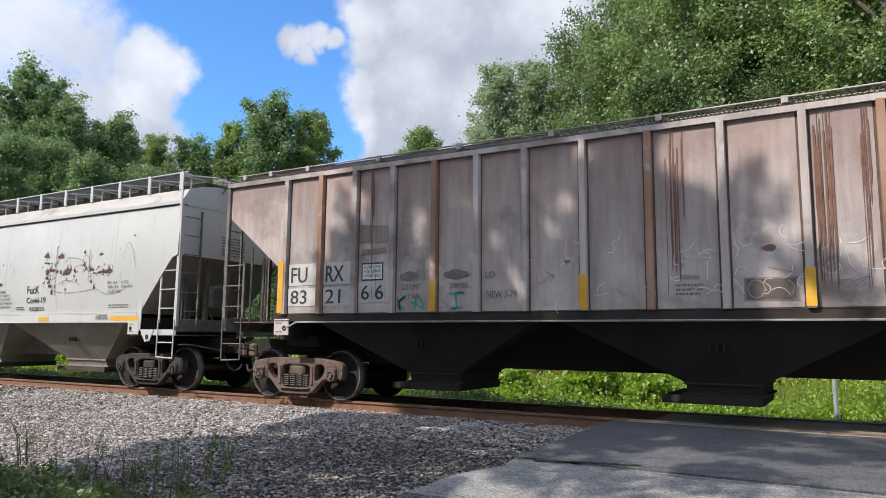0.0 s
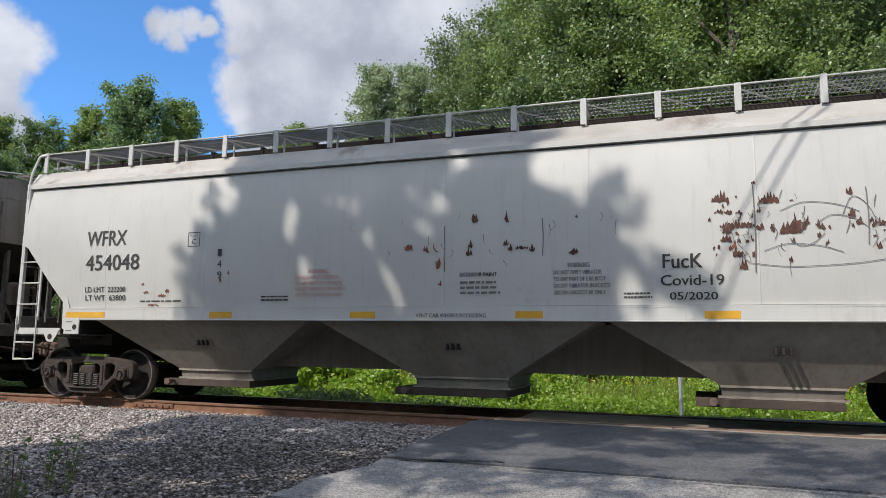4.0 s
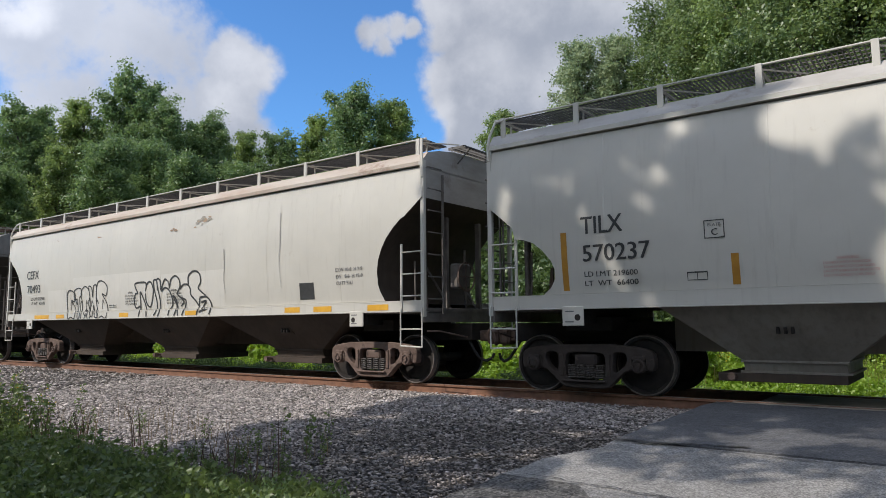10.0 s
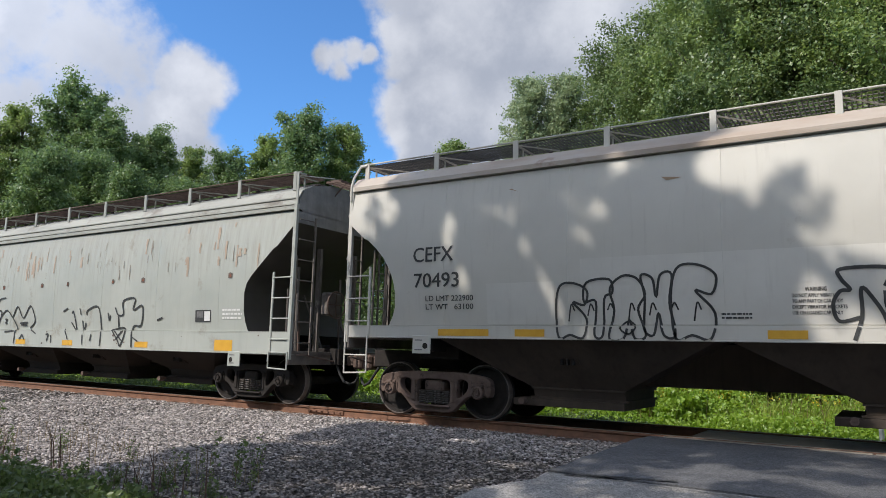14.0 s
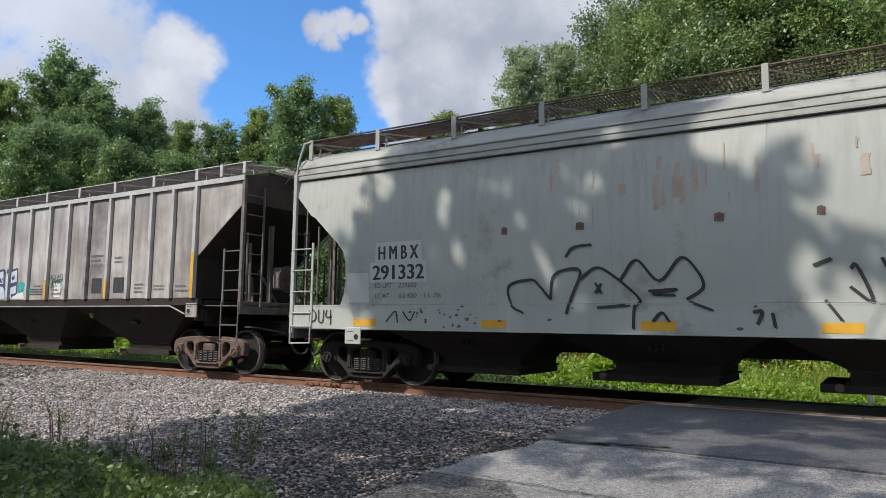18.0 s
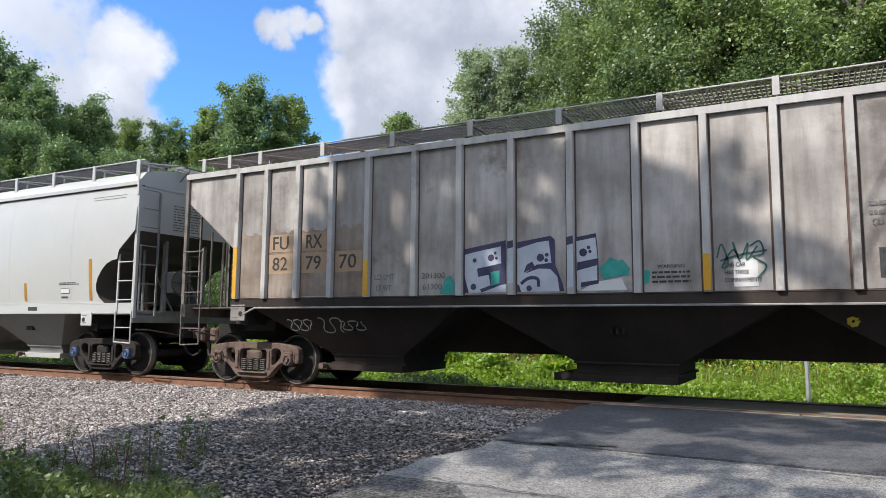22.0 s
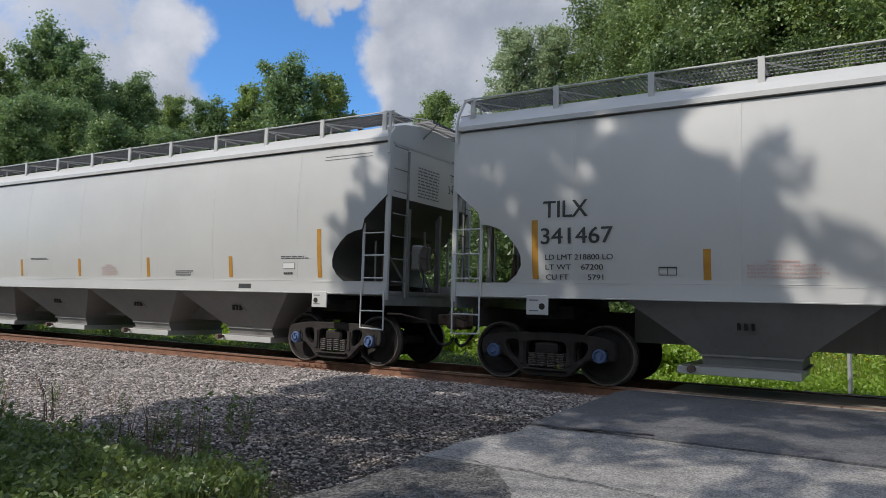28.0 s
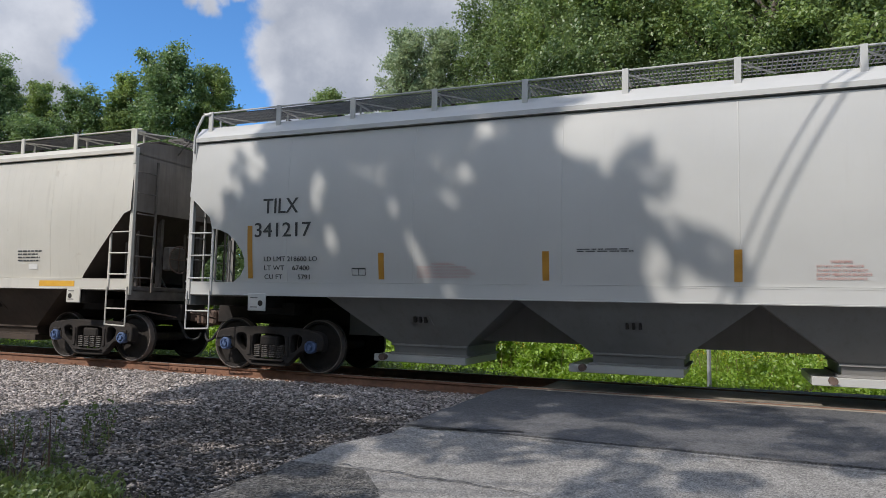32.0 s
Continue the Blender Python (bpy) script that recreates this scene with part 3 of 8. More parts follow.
def stones(name, count, x0, x1, y0, y1, size, seed, parent=None):
    """Loose crushed stones strewn over the bed."""
    rng = np.random.default_rng(seed)
    base = np.array([(1, 0, 0), (-1, 0, 0), (0, 1, 0), (0, -1, 0), (0, 0, 1), (0, 0, -1)], float)
    tri = np.array([(0, 2, 4), (2, 1, 4), (1, 3, 4), (3, 0, 4), (2, 0, 5), (1, 2, 5), (3, 1, 5), (0, 3, 5)])
    p = base[None] * rng.uniform(0.55, 1.25, (count, 6, 1)) + rng.normal(0, 0.16, (count, 6, 3))
    s = rng.lognormal(0, 0.28, (count, 1, 1)) * size * np.array([1.15, 1.0, 0.7])
    p = p * s
    q = rng.normal(size=(count, 4))
    q /= np.linalg.norm(q, axis=1, keepdims=True)
    w, a, b, c = q.T
    rot = np.stack([1 - 2 * (b * b + c * c), 2 * (a * b - w * c), 2 * (a * c + w * b), 2 * (a * b + w * c), 1 - 2 * (a * a + c * c), 2 * (b * c - w * a),
                    2 * (a * c - w * b), 2 * (b * c + w * a), 1 - 2 * (a * a + b * b)], -1).reshape(-1, 3, 3)
    p = np.einsum("nij,nkj->nki", rot, p) * np.array([1.2, 1.05, 0.5])
    x = rng.uniform(x0, x1, count)
    y = y0 + (y1 - y0) * rng.uniform(0, 1, count) ** 0.9
    z = np.interp(y, [l[0] for l in LEVELS], [l[1] for l in LEVELS]) + rng.uniform(-0.010, 0.016, count)
    p += np.stack([x, y, z], -1)[:, None]
    # fewer stones and more dirt towards the road
    bare = np.clip((x + 8.3) / 2.8, 0, 1) * np.clip((-2.1 - y) / 1.6, 0, 1) * 0.55
    keep = rng.uniform(0, 1, count) > bare * 0.6
    muddy = (bare + rng.normal(0, 0.09, count) > 0.17)[keep]
    p = p[keep]
    count = len(p)
    me = bpy.data.meshes.new(name)
    verts = p.reshape(-1, 3)
    faces = (tri[None] + 6 * np.arange(count)[:, None, None]).reshape(-1, 3)
    me.vertices.add(len(verts))
    me.vertices.foreach_set("co", verts.astype(np.float32).ravel())
    me.loops.add(len(faces) * 3)
    me.loops.foreach_set("vertex_index", faces.astype(np.int32).ravel())
    me.polygons.add(len(faces))
    me.polygons.foreach_set("loop_start", np.arange(0, len(faces) * 3, 3, dtype=np.int32))
    me.update()
    me.validate()
    me.materials.append(M["stone"])
    me.materials.append(M["stone_dirty"])
    me.polygons.foreach_set("material_index", np.repeat(muddy, 8).astype(np.int32))
    ob = new(name, me)
    return ob


def road_sheet(name, rows, material, label, low=0.5):
    """A slab from rows of (y, left x, right x, z), with sides that go down into the ground."""
    n = 46
    body = [[(l + (r - l) * i / n, y, z + 0.006 * noise.noise((l + (r - l) * i / n, y, 5))) for i in range(n + 1)] for y, l, r, z in rows]
    body = [[(p[0][0] - 0.03, p[0][1], p[0][2] - low), *p, (p[-1][0] + 0.03, p[-1][1], p[-1][2] - low)] for p in body]
    body = [[(a, b, c - low) for a, b, c in body[0]], *body, [(a, b, c - low) for a, b, c in body[-1]]]
    return tagged(part(name, Mb().sheet(body), material, None, smooth=False), label, "road", kind="structure")


def wobble(x, k=1.0):
    return k * (noise.noise((x * 1.7, 2.0, 0.0)) * 0.09 + noise.noise((x * 6.0, 4.0, 0.0)) * 0.035)


def make_road():
    rows = []
    for y in np.linspace(-0.86, -4.15, 24):
        rows.append((y, float(np.interp(-y, [0.8, 3.3, 4.15], [-3.12, -3.18, -3.22])) + wobble(y), 15.0, float(np.interp(-y, [0.8, 2, 4.2], [-0.02, -0.04, -0.115]))))
    road_sheet("road", rows, M["asphalt"], "dark newer asphalt apron that meets the rail")
    rows = []
    for y in np.linspace(-4.17, -27, 80):
        rows.append((y, float(np.interp(-y, [4.1, 4.45, 4.9, 5.4, 6.5, 7.0, 8.5, 16, 27], [-3.22, -3.24, -3.50, -3.66, -3.76, -3.9, -4.4, -6.5, -9.5])) + wobble(y, 1.5), 15.0,
                     float(np.interp(-y, [4.1, 5.5, 7.5, 16], [-0.12, -0.28, -0.42, -0.46]))))
    road_sheet("road", rows, M["asphalt_old"], "bleached old asphalt road with open cracks")
    rows = []
    for y in np.linspace(-5.62, -9.5, 22):
        left = float(np.interp(-y, [5.4, 6.5, 7.0, 8.5, 16], [-3.66, -3.76, -3.9, -4.4, -6.5])) + wobble(y, 1.5)
        rows.append((y, left + 0.01, float(np.interp(-y, [5.6, 6.9, 8.6, 9.5], [-2.9, -2.05, -2.5, -3.9])) + wobble(y + 7, 1.2), float(np.interp(-y, [4.1, 5.5, 7.5, 16], [-0.12, -0.28, -0.42, -0.46])) + 0.006))
    road_sheet("road", rows, M["asphalt_broken"], "crumbling dark edge of the old asphalt")
    # the seam between the two and the cracks beyond it
    for a, b, w, seed in (((-3.25, -4.2), (6.0, -4.35), 0.035, 1), ((-3.5, -5.55), (-1.7, -5.68), 0.022, 2), ((-2.9, -5.55), (-2.65, -6.9), 0.02, 3),
                          ((-1.7, -5.68), (0.9, -6.3), 0.018, 4), ((-3.0, -4.25), (-1.9, -4.02), 0.07, 5), ((-2.65, -6.9), (-1.2, -7.3), 0.018, 6), ((-2.3, -5.62), (-2.2, -6.4), 0.014, 7), ((0.9, -6.3), (3.6, -6.1), 0.016, 8)):
        pts, rng = [], random.Random(seed)
        for i in range(41):
            k = i / 40
            x, y = a[0] + (b[0] - a[0]) * k, a[1] + (b[1] - a[1]) * k + 0.05 * noise.noise((k * 9, seed, 0)) + rng.uniform(-0.012, 0.012)
            z = float(np.interp(-y, [0.8, 2, 4.15, 4.2, 5.5, 7.5, 16], [-0.02, -0.04, -0.115, -0.12, -0.28, -0.42, -0.46])) + 0.014
            t = w * (0.4 + 0.6 * rng.random()) / 2
            pts.append([(x, y - t, z), (x, y + t, z)])
        tagged(part("road_crack", Mb().sheet(pts), M["tar"], None), "dark crack across the asphalt", "crack", kind="structure")
    road_sheet("crossing_surface", [(y, -2.6, 10.0, -0.02) for y in np.linspace(-0.64, 0.64, 5)], M["concrete"], "dusty crossing surface between the rails", 0.14)
    # timbers along the rails
    for y in (-0.845, 0.845):
        for k in range(5):
            mb = Mb().box(-2.9 + 2.6 * k, -0.32 + 2.6 * k, y - 0.055, y + 0.055, -0.16, -0.012, 0.012)
            tagged(part("crossing_timber", mb, M["concrete"], None), "worn dusty timber laid along the rail", "timber", "crossing timbers")
    rows = []
    for k in np.linspace(0, 1, 30):
        y = 0.91 + 40 * k * k + 2 * k
        rows.append((y, float(np.interp(y, [0.9, 1.6, 3.3, 8, 43], [-1.6, 0.2, 3.4, 9.0, 44])), float(np.interp(y, [0.9, 3, 8, 43], [11, 14, 19.5, 55])), float(np.interp(y, [0.9, 2.5, 6, 43], [-0.02, -0.12, -0.45, -0.1]))))
    road_sheet("road", rows, M["asphalt"], "asphalt road that leaves the crossing on the far side", 0.4)


RAIL_OUTLINE = [(-0.07, -0.175), (0.07, -0.175), (0.07, -0.163), (0.014, -0.14), (0.009, -0.05), (0.034, -0.036), (0.036, -0.006), (0.028, 0.0), (-0.028, 0.0),
                (-0.036, -0.006), (-0.034, -0.036), (-0.009, -0.05), (-0.014, -0.14), (-0.07, -0.163)]


def make_track():
    track = tagged(new("railway_track"), "rusty steel rails on dark timber sleepers", "railway track", kind="structure")
    n = len(RAIL_OUTLINE)
    for y in (-0.7535, 0.7535):
        for a, b in ((-130, -28.2), (-28.19, -9.4), (-9.39, 40)):
            mb = Mb()
            mb.add([(x, y + p, z - 0.004) for x in (a, b) for p, z in RAIL_OUTLINE], [(i, n + i, n + (i + 1) % n, (i + 1) % n) for i in range(n)] + [tuple(range(n)), tuple(range(n, 2 * n))])
            rail = part("rail", mb, M["rail"], track)
            top = Mb().box(a, b, y - 0.022, y + 0.022, -0.004, 0.0)
            part("running_surface", top, M["railtop"], rail, "narrow polished band on the rail head")
        for x in (-28.19, -9.39):
            mb = Mb().box(x - 0.45, x + 0.45, y - 0.034, y + 0.034, -0.135, -0.055, 0.006)
            for k in range(6):
                mb.tube((x - 0.37 + 0.148 * k, y - 0.06, -0.095), (x - 0.37 + 0.148 * k, y + 0.06, -0.095), 0.015, 6)
            part("joint_bar", mb, M["rail"], track)
    me = Mb().box(-0.115, 0.115, -1.30, 1.30, -0.33, -0.152, 0.012).mesh("tie")
    plate = Mb().box(-0.1, 0.1, -0.17, 0.17, -0.178, -0.146, 0.004)
    for sx in (-0.06, 0.06):
        for sy in (-0.085, 0.085):
            plate.box(sx - 0.012, sx + 0.012, sy - 0.012, sy + 0.012, -0.18, -0.13)
    plate = plate.mesh("tie_plate")
    rng = random.Random(4)
    for k in range(130):
        x = 2 - 0.53 * k + rng.uniform(-0.03, 0.03)
        tie = part("tie", me, M["tie"], track, at=(x, rng.uniform(-0.05, 0.05), rng.uniform(-0.012, 0.004)))
        if x > -16:
            for y in (-0.7535, 0.7535):
                part("tie_plate", plate, M["rail"], tie, at=(0, y, 0))


make_ground()
make_road()
make_track()


# ---- hopper wagons ----
KEPT = {}


def kept(key, build):
    """A mesh built once and shared by alike parts."""
    if key not in KEPT:
        KEPT[key] = build()
    return KEPT[key]


def letters(text):
    """The outline of a line of writing in the built-in font, as points and faces in a box 1 by 1."""
    def build():
        cu = bpy.data.curves.new("writing", "FONT")
        cu.body, cu.resolution_u, cu.offset = text, 3, 0.0
        ob = bpy.data.objects.new("writing", cu)
        me = bpy.data.meshes.new_from_object(ob)
        v = np.array([p.co[:2] for p in me.vertices])
        f = [tuple(p.vertices) for p in me.polygons]
        v = (v - v.min(0)) / np.maximum(v.max(0) - v.min(0), 1e-6)
        bpy.data.objects.remove(ob)
        bpy.data.curves.remove(cu)
        bpy.data.meshes.remove(me)
        return v, f
    return kept(("text", text), build)


CUT_ROUND = [(1.50, 0.93), (1.56, 1.02), (1.66, 1.15), (1.80, 1.235), (1.94, 1.235), (2.08, 1.18), (2.25, 1.04), (2.38, 0.88), (2.44, 0.72), (2.47, 0.54), (2.66, 0.49), (2.72, 0.42), (3.06, 0.02)]
CUT_OVAL = [(1.45, 0.90), (1.58, 0.98), (1.72, 1.06), (1.85, 1.10), (2.10, 1.11), (2.31, 1.07), (2.52, 0.98), (2.71, 0.86), (2.9, 0.68), (3.05, 0.50), (3.08, 0.42), (3.40, 0.02)]
CUT_DEEP = [(1.38, 1.18), (1.6, 1.28), (1.84, 1.33), (2.2, 1.33), (2.39, 1.27), (2.55, 1.13), (2.69, 0.97), (3.05, 0.57), (3.10, 0.47), (3.55, 0.02)]
CUT_SLANT = [(1.45, 1.40), (2.45, 1.40), (3.12, 0.55), (3.52, 0.02)]
CUT_STRAIGHT = [(1.55, 1.27), (1.67, 1.19), (2.10, 0.80), (2.80, 0.18), (2.86, 0.02)]


class Wagon:
    def __init__(self, centre, half, bogie, label, paint, slope, under, cut, sill, eave, board, bays, ribs=(), frame="steel", cap="steel", sillmat=None, ribmat="rib",
                 grate="grating", boardposts=13, wide=1.53, lower=0.10, gate=None, roof=1.0, gear="ladder", endpaint=None, low_step=0.0, roofmat=None):
        self.u, self.half, self.bogie, self.cut, self.sill, self.eave, self.board = centre, half, bogie, cut, sill, eave, board
        self.paint, self.slope, self.under, self.wide, self.lower, self.ribs = M[paint], M[slope], M[under], wide, lower, ribs
        self.frame, self.cap, self.sillmat, self.ribmat, self.grate = M[frame], M[cap], M[sillmat or paint], M[ribmat], M[grate]
        self.gate = M[gate or under]
        self.roof, self.gear, self.endpaint = roof, M[gear], M[endpaint or paint]
        self.thing = tagged(new("covered_hopper_wagon"), label, "railway wagon", "wagons of the freight train")
        self.boardposts, self.low_step, self.roofmat = boardposts, low_step, M[roofmat or paint]
        self.wheels = []
        self.shell()
        self.ends()
        self.hoppers(bays)
        self.deck()
        for x in (-bogie, bogie):
            self.truck(x)
        self.top()

    # half width of the side at a height
    def side(self, z):
        if self.ribs:
            return self.wide - 0.03
        mid = 2.8
        k = self.lower / (mid - 1.5) ** 2 if z < mid else 0.085 / (self.eave - mid) ** 2
        return self.wide - k * (z - mid) ** 2

    def face(self, z):
        """Where writing on the near side lies."""
        if self.sill[0] - 0.01 <= z < self.sill[1] - 0.003:
            return self.sillface + 0.004
        return self.side(z) + (0.016 if self.ribs else 0.005)

    @property
    def sillface(self):
        return self.side(self.sill[1]) + 0.03

    def inset(self, z):
        return float(np.interp(z, [c[0] for c in self.cut], [c[1] for c in self.cut]))

    def shell(self):
        e, z0 = self.eave, self.sill[1] - 0.03
        zs = sorted({z0, *[c[0] for c in self.cut if c[0] > z0], *np.linspace(z0, e, 13)})
        line = [(z, self.side(z)) for z in zs]
        if self.ribs:
            lip, tall = (0.0, 0.07) if self.ribmat == M["ruddyrib"] else (0.03, 0.09)
            line += [(e, self.side(e) + 0.008 if not lip else self.wide + lip), (e + tall, self.side(e) + 0.008 if not lip else self.wide + lip), (e + 0.10, self.wide - 0.02), (e + 0.2, 0.9), (e + 0.24, 0.5), (e + 0.24, 0.0)]
        else:
            s = self.side(e)
            roof = self.roof
            line += [(e - 0.012, s), (e - 0.011, s - 0.10), (e + 0.026, s - 0.10), (e + 0.027, s + 0.05), (e + 0.10, s + 0.05), (e + 0.17, s - 0.02), (e + 0.23 * roof, s - 0.14), (e + 0.29 * roof, 1.0), (e + 0.34 * roof, 0.55), (e + 0.35 * roof, 0.0)]
        prof = [(z, -y) for z, y in line] + [(z, y) for z, y in line[-2::-1]]
        xs = np.linspace(-1, 1, 25)
        rows = [[((self.half - self.inset(z)) * k, y, z) for k in xs] for z, y in prof]
        n = len(line) if self.ribs else len(line) - 5
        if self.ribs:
            # dark shell shows round the sheets: rust and groove shade in one colour
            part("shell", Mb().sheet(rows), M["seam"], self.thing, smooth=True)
        else:
            for seg in (rows[:n], rows[-n:]):
                part("side_shell", Mb().sheet(seg), self.paint, self.thing, smooth=True)
            part("roof_sheet", Mb().sheet(rows[n - 1:len(rows) - n + 1]), self.roofmat, self.thing, smooth=True)
        low = [(z, y) for z, y in line if z <= self.cut[-1][0] + 0.001]
        high = [(z, y) for z, y in line if z >= low[-1][0]]
        for sx in (-1, 1):
            # a darker endpaint has the shade of the wagon gap in its colour
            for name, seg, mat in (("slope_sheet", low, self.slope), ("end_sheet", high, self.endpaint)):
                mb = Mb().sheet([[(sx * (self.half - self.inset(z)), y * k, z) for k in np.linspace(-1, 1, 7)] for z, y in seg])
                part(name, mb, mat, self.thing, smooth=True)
        if not self.ribs:
            # weld seams run down the side at the bay joints
            for x in np.linspace(-self.half + 2.1, self.half - 2.1, 7):
                mb = Mb().sheet([[(x - 0.012, -self.side(z) - 0.001, z), (x, -self.side(z) - 0.005, z), (x + 0.012, -self.side(z) - 0.001, z)] for z in np.linspace(z0 + 0.04, e - 0.02, 9)])
                part("weld_seam", mb, self.paint, self.thing)
        if self.ribs:
            # side sheets between the ribs, with open seams round them
            y = self.side(2) + 0.007
            for a, b in zip(self.ribs, self.ribs[1:]):
                for sy in (-1, 1):
                    rows = [[(a + 0.082, sy * y, z), ((a + b) / 2, sy * (y + 0.004), z), (b - 0.082, sy * y, z)] for z in np.linspace(self.sill[1] - 0.01, e - 0.012, 6)]
                    part("side_sheet", Mb().sheet(rows), self.paint, self.thing, smooth=True)
            for sy in (-1, 1):
                ya = self.wide + 0.004 if tall > 0.05 else y - 0.004
                yb = self.wide + 0.036 if tall > 0.05 else y + 0.007
                part("top_chord", Mb().box(-self.half, self.half, *sorted((sy * ya, sy * yb)), e - 0.012, e + tall + 0.005, 0.003), self.ribmat if tall > 0.05 else self.paint, self.thing)
            yy = -self.side(2) - 0.03
            part("train_pipe", Mb().pipe([(-self.half + 1.6, yy, self.sill[0] - 0.16), (-self.half + 1.9, yy, self.sill[0] - 0.03), (self.half - 2.2, yy, self.sill[0] - 0.03), (self.half - 1.7, yy, self.sill[0] - 0.2)], 0.017), M["weldgrime"], self.thing, "pale thin air pipe along the sill")
            for sx, rib in ((-1, self.ribs[0]), (1, self.ribs[-1])):
                zs = [z for z in sorted({*[c[0] for c in self.cut], *np.linspace(2.5, e - 0.012, 6)}) if 2.44 < z < e]
                for sy in (-1, 1):
                    rows = [[(rib + sx * 0.068, sy * y, z), (sx * (h2 - 0.012), sy * y, z)] for z in zs for h2 in (self.half - self.inset(z),) if h2 - 0.012 > abs(rib) + 0.068]
                    part("side_sheet", Mb().sheet(rows), self.paint, self.thing)
        for sy in (-1, 1):
            for k, x in enumerate(self.ribs):
                bottom = self.sill[1] - 0.02
                top = e
                w0, w1, y = 0.054, 0.047, self.side(2)
                mb = Mb().add([(x - w0, sy * y, bottom), (x - w1, sy * (y + 0.08), bottom), (x + w1, sy * (y + 0.08), bottom), (x + w0, sy * y, bottom),
                               (x - w0, sy * y, top), (x - w1, sy * (y + 0.08), top), (x + w1, sy * (y + 0.08), top), (x + w0, sy * y, top)],
                              [(0, 1, 5, 4), (1, 2, 6, 5), (2, 3, 7, 6), (0, 3, 2, 1), (4, 5, 6, 7)])
                part("side_rib", mb, M["rustrib"] if self.ribmat == M["ruddyrib"] and k in (1, 4, 8, 11) else self.ribmat, self.thing)

    def ends(self):
        h, (s0, s1) = self.half, self.sill
        f = self.sillface
        for sy in (-1, 1):
            h = self.half - (1.28 if self.low_step else 0)
            mb = Mb().box(-h, h, sy * f - 0.03 * sy, sy * f, s0, s1, 0.006) if not self.ribs else Mb().box(-h + 1.3, h - 1.3, sy * (f - 0.1), sy * (f - 0.01), s0, s1 - 0.03, 0.006)
            if self.ribs:
                lip = Mb().box(-h + 1.3, h - 1.3, min(sy * (f - 0.16), sy * (f + 0.01)), max(sy * (f - 0.16), sy * (f + 0.01)), s0 - 0.014, s0 + 0.004)
                part("sill_flange", lip, M["underdark"], self.thing)
            else:
                mb.box(-h, h, min(sy * (f - 0.16), sy * f), max(sy * (f - 0.16), sy * f), s0 - 0.012, s0)
            if not self.ribs:
                mb.box(-h, h, min(sy * (f - 0.02), sy * (f + 0.003)), max(sy * (f - 0.02), sy * (f + 0.003)), s1 - 0.03, s1 - 0.005)
            part("side_sill", mb, M["underdark"] if self.ribs else self.sillmat, self.thing, smooth=False)
            h = self.half
            for sx in (-1, 1):
                # corner post, side ladder with a stirrup, end ladder
                x = sx * (h - 0.03)
                top = self.eave + (0.12 if not self.ribs else 0.03)
                yo = sy * (f + 0.02)
                mb = Mb().box(x - 0.042, x + 0.042, min(yo, yo - sy * 0.07), max(yo, yo - sy * 0.07), s0 - 0.10, top, 0.006)
                part("corner_post", mb, self.ladmat, self.thing)
                x2 = sx * (h - 0.53)
                mb = Mb().box(x2 - 0.024, x2 + 0.024, min(yo, yo - sy * 0.03), max(yo, yo - sy * 0.03), s0 - 0.02, 2.58, 0.004)
                lad = part("side_ladder", mb, self.ladmat, self.thing)
                rung = kept(("rung", 0.5, self.ladmat.name), lambda: Mb().tube((-0.25, 0, 0), (0.25, 0, 0), 0.013, 6).mesh("rung"))
                for z in np.arange(s0 + 0.28, 2.56, 0.40):
                    part("rung", rung, self.ladmat, lad, at=((x + x2) / 2, yo, z))
                yb = yo + sy * 0.01
                mb = Mb().pipe([(x2, yb, s0 + 0.05), (x2, yb, 0.72), (x, yb, 0.70), (x, yb, s0 + 0.05)], 0.014)
                step = part("stirrup", mb, self.ladmat, self.thing)
                part("rung", rung, self.ladmat, step, at=((x + x2) / 2, yb, 1.02))
                xe = sx * (h + 0.07)
                y1, y2 = sy * (f - 0.03), sy * (f - 0.45)
                mb = Mb().box(xe - 0.015, xe + 0.015, min(y2, y2 + 0.04), max(y2, y2 + 0.04), s0 - 0.05, self.eave - 0.1)
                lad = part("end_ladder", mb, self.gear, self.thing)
                rung = kept(("end rung", self.gear.name), lambda: Mb().tube((0, -0.21, 0), (0, 0.21, 0), 0.013, 6).mesh("rung"))
                for z in np.arange(s0 + 0.22, self.eave, 0.40):
                    part("rung", rung, self.gear, lad, at=(xe, (y1 + y2) / 2, z))
        for sx in (-1, 1):
            if self.low_step:
                # end sill that steps down outside the side sill, with a gusset and a pulling eye
                zl = s0 - self.low_step
                for sy in (-1, 1):
                    ya, yb = sorted((sy * (f - 0.02), sy * f))
                    mb = Mb().prism([(sx * (h - 1.28), s1), (sx * (h - 1.20), s1 + 0.25), (sx * (h - 1.12), s1 + 0.2), (sx * (h - 1.14), zl + 0.1), (sx * (h - 1.28), zl + 0.02)], ya, yb)
                    part("gusset", mb, self.sillmat, self.thing)
                    part("step_sill", Mb().box(*sorted((sx * (h - 1.1), sx * h)), ya, yb, zl - 0.02, zl + 0.1, 0.005), self.sillmat, self.thing)
                    mb = Mb().prism([(sx * (h - 1.12), zl + 0.1), (sx * (h - 0.68), zl + 0.1), (sx * (h - 0.8), zl - 0.14), (sx * (h - 0.95), zl - 0.16)], *sorted((sy * f, sy * (f + 0.015))))
                    eye = part("pulling_eye", mb, self.sillmat, self.thing)
                    # a black disc paints the dark inside the eye
                    part("lifting_hole", Mb().tube((sx * (h - 0.88), sy * (f + 0.016), zl - 0.06), (sx * (h - 0.88), sy * (f + 0.019), zl - 0.06), 0.055, 12), M["black"], eye)
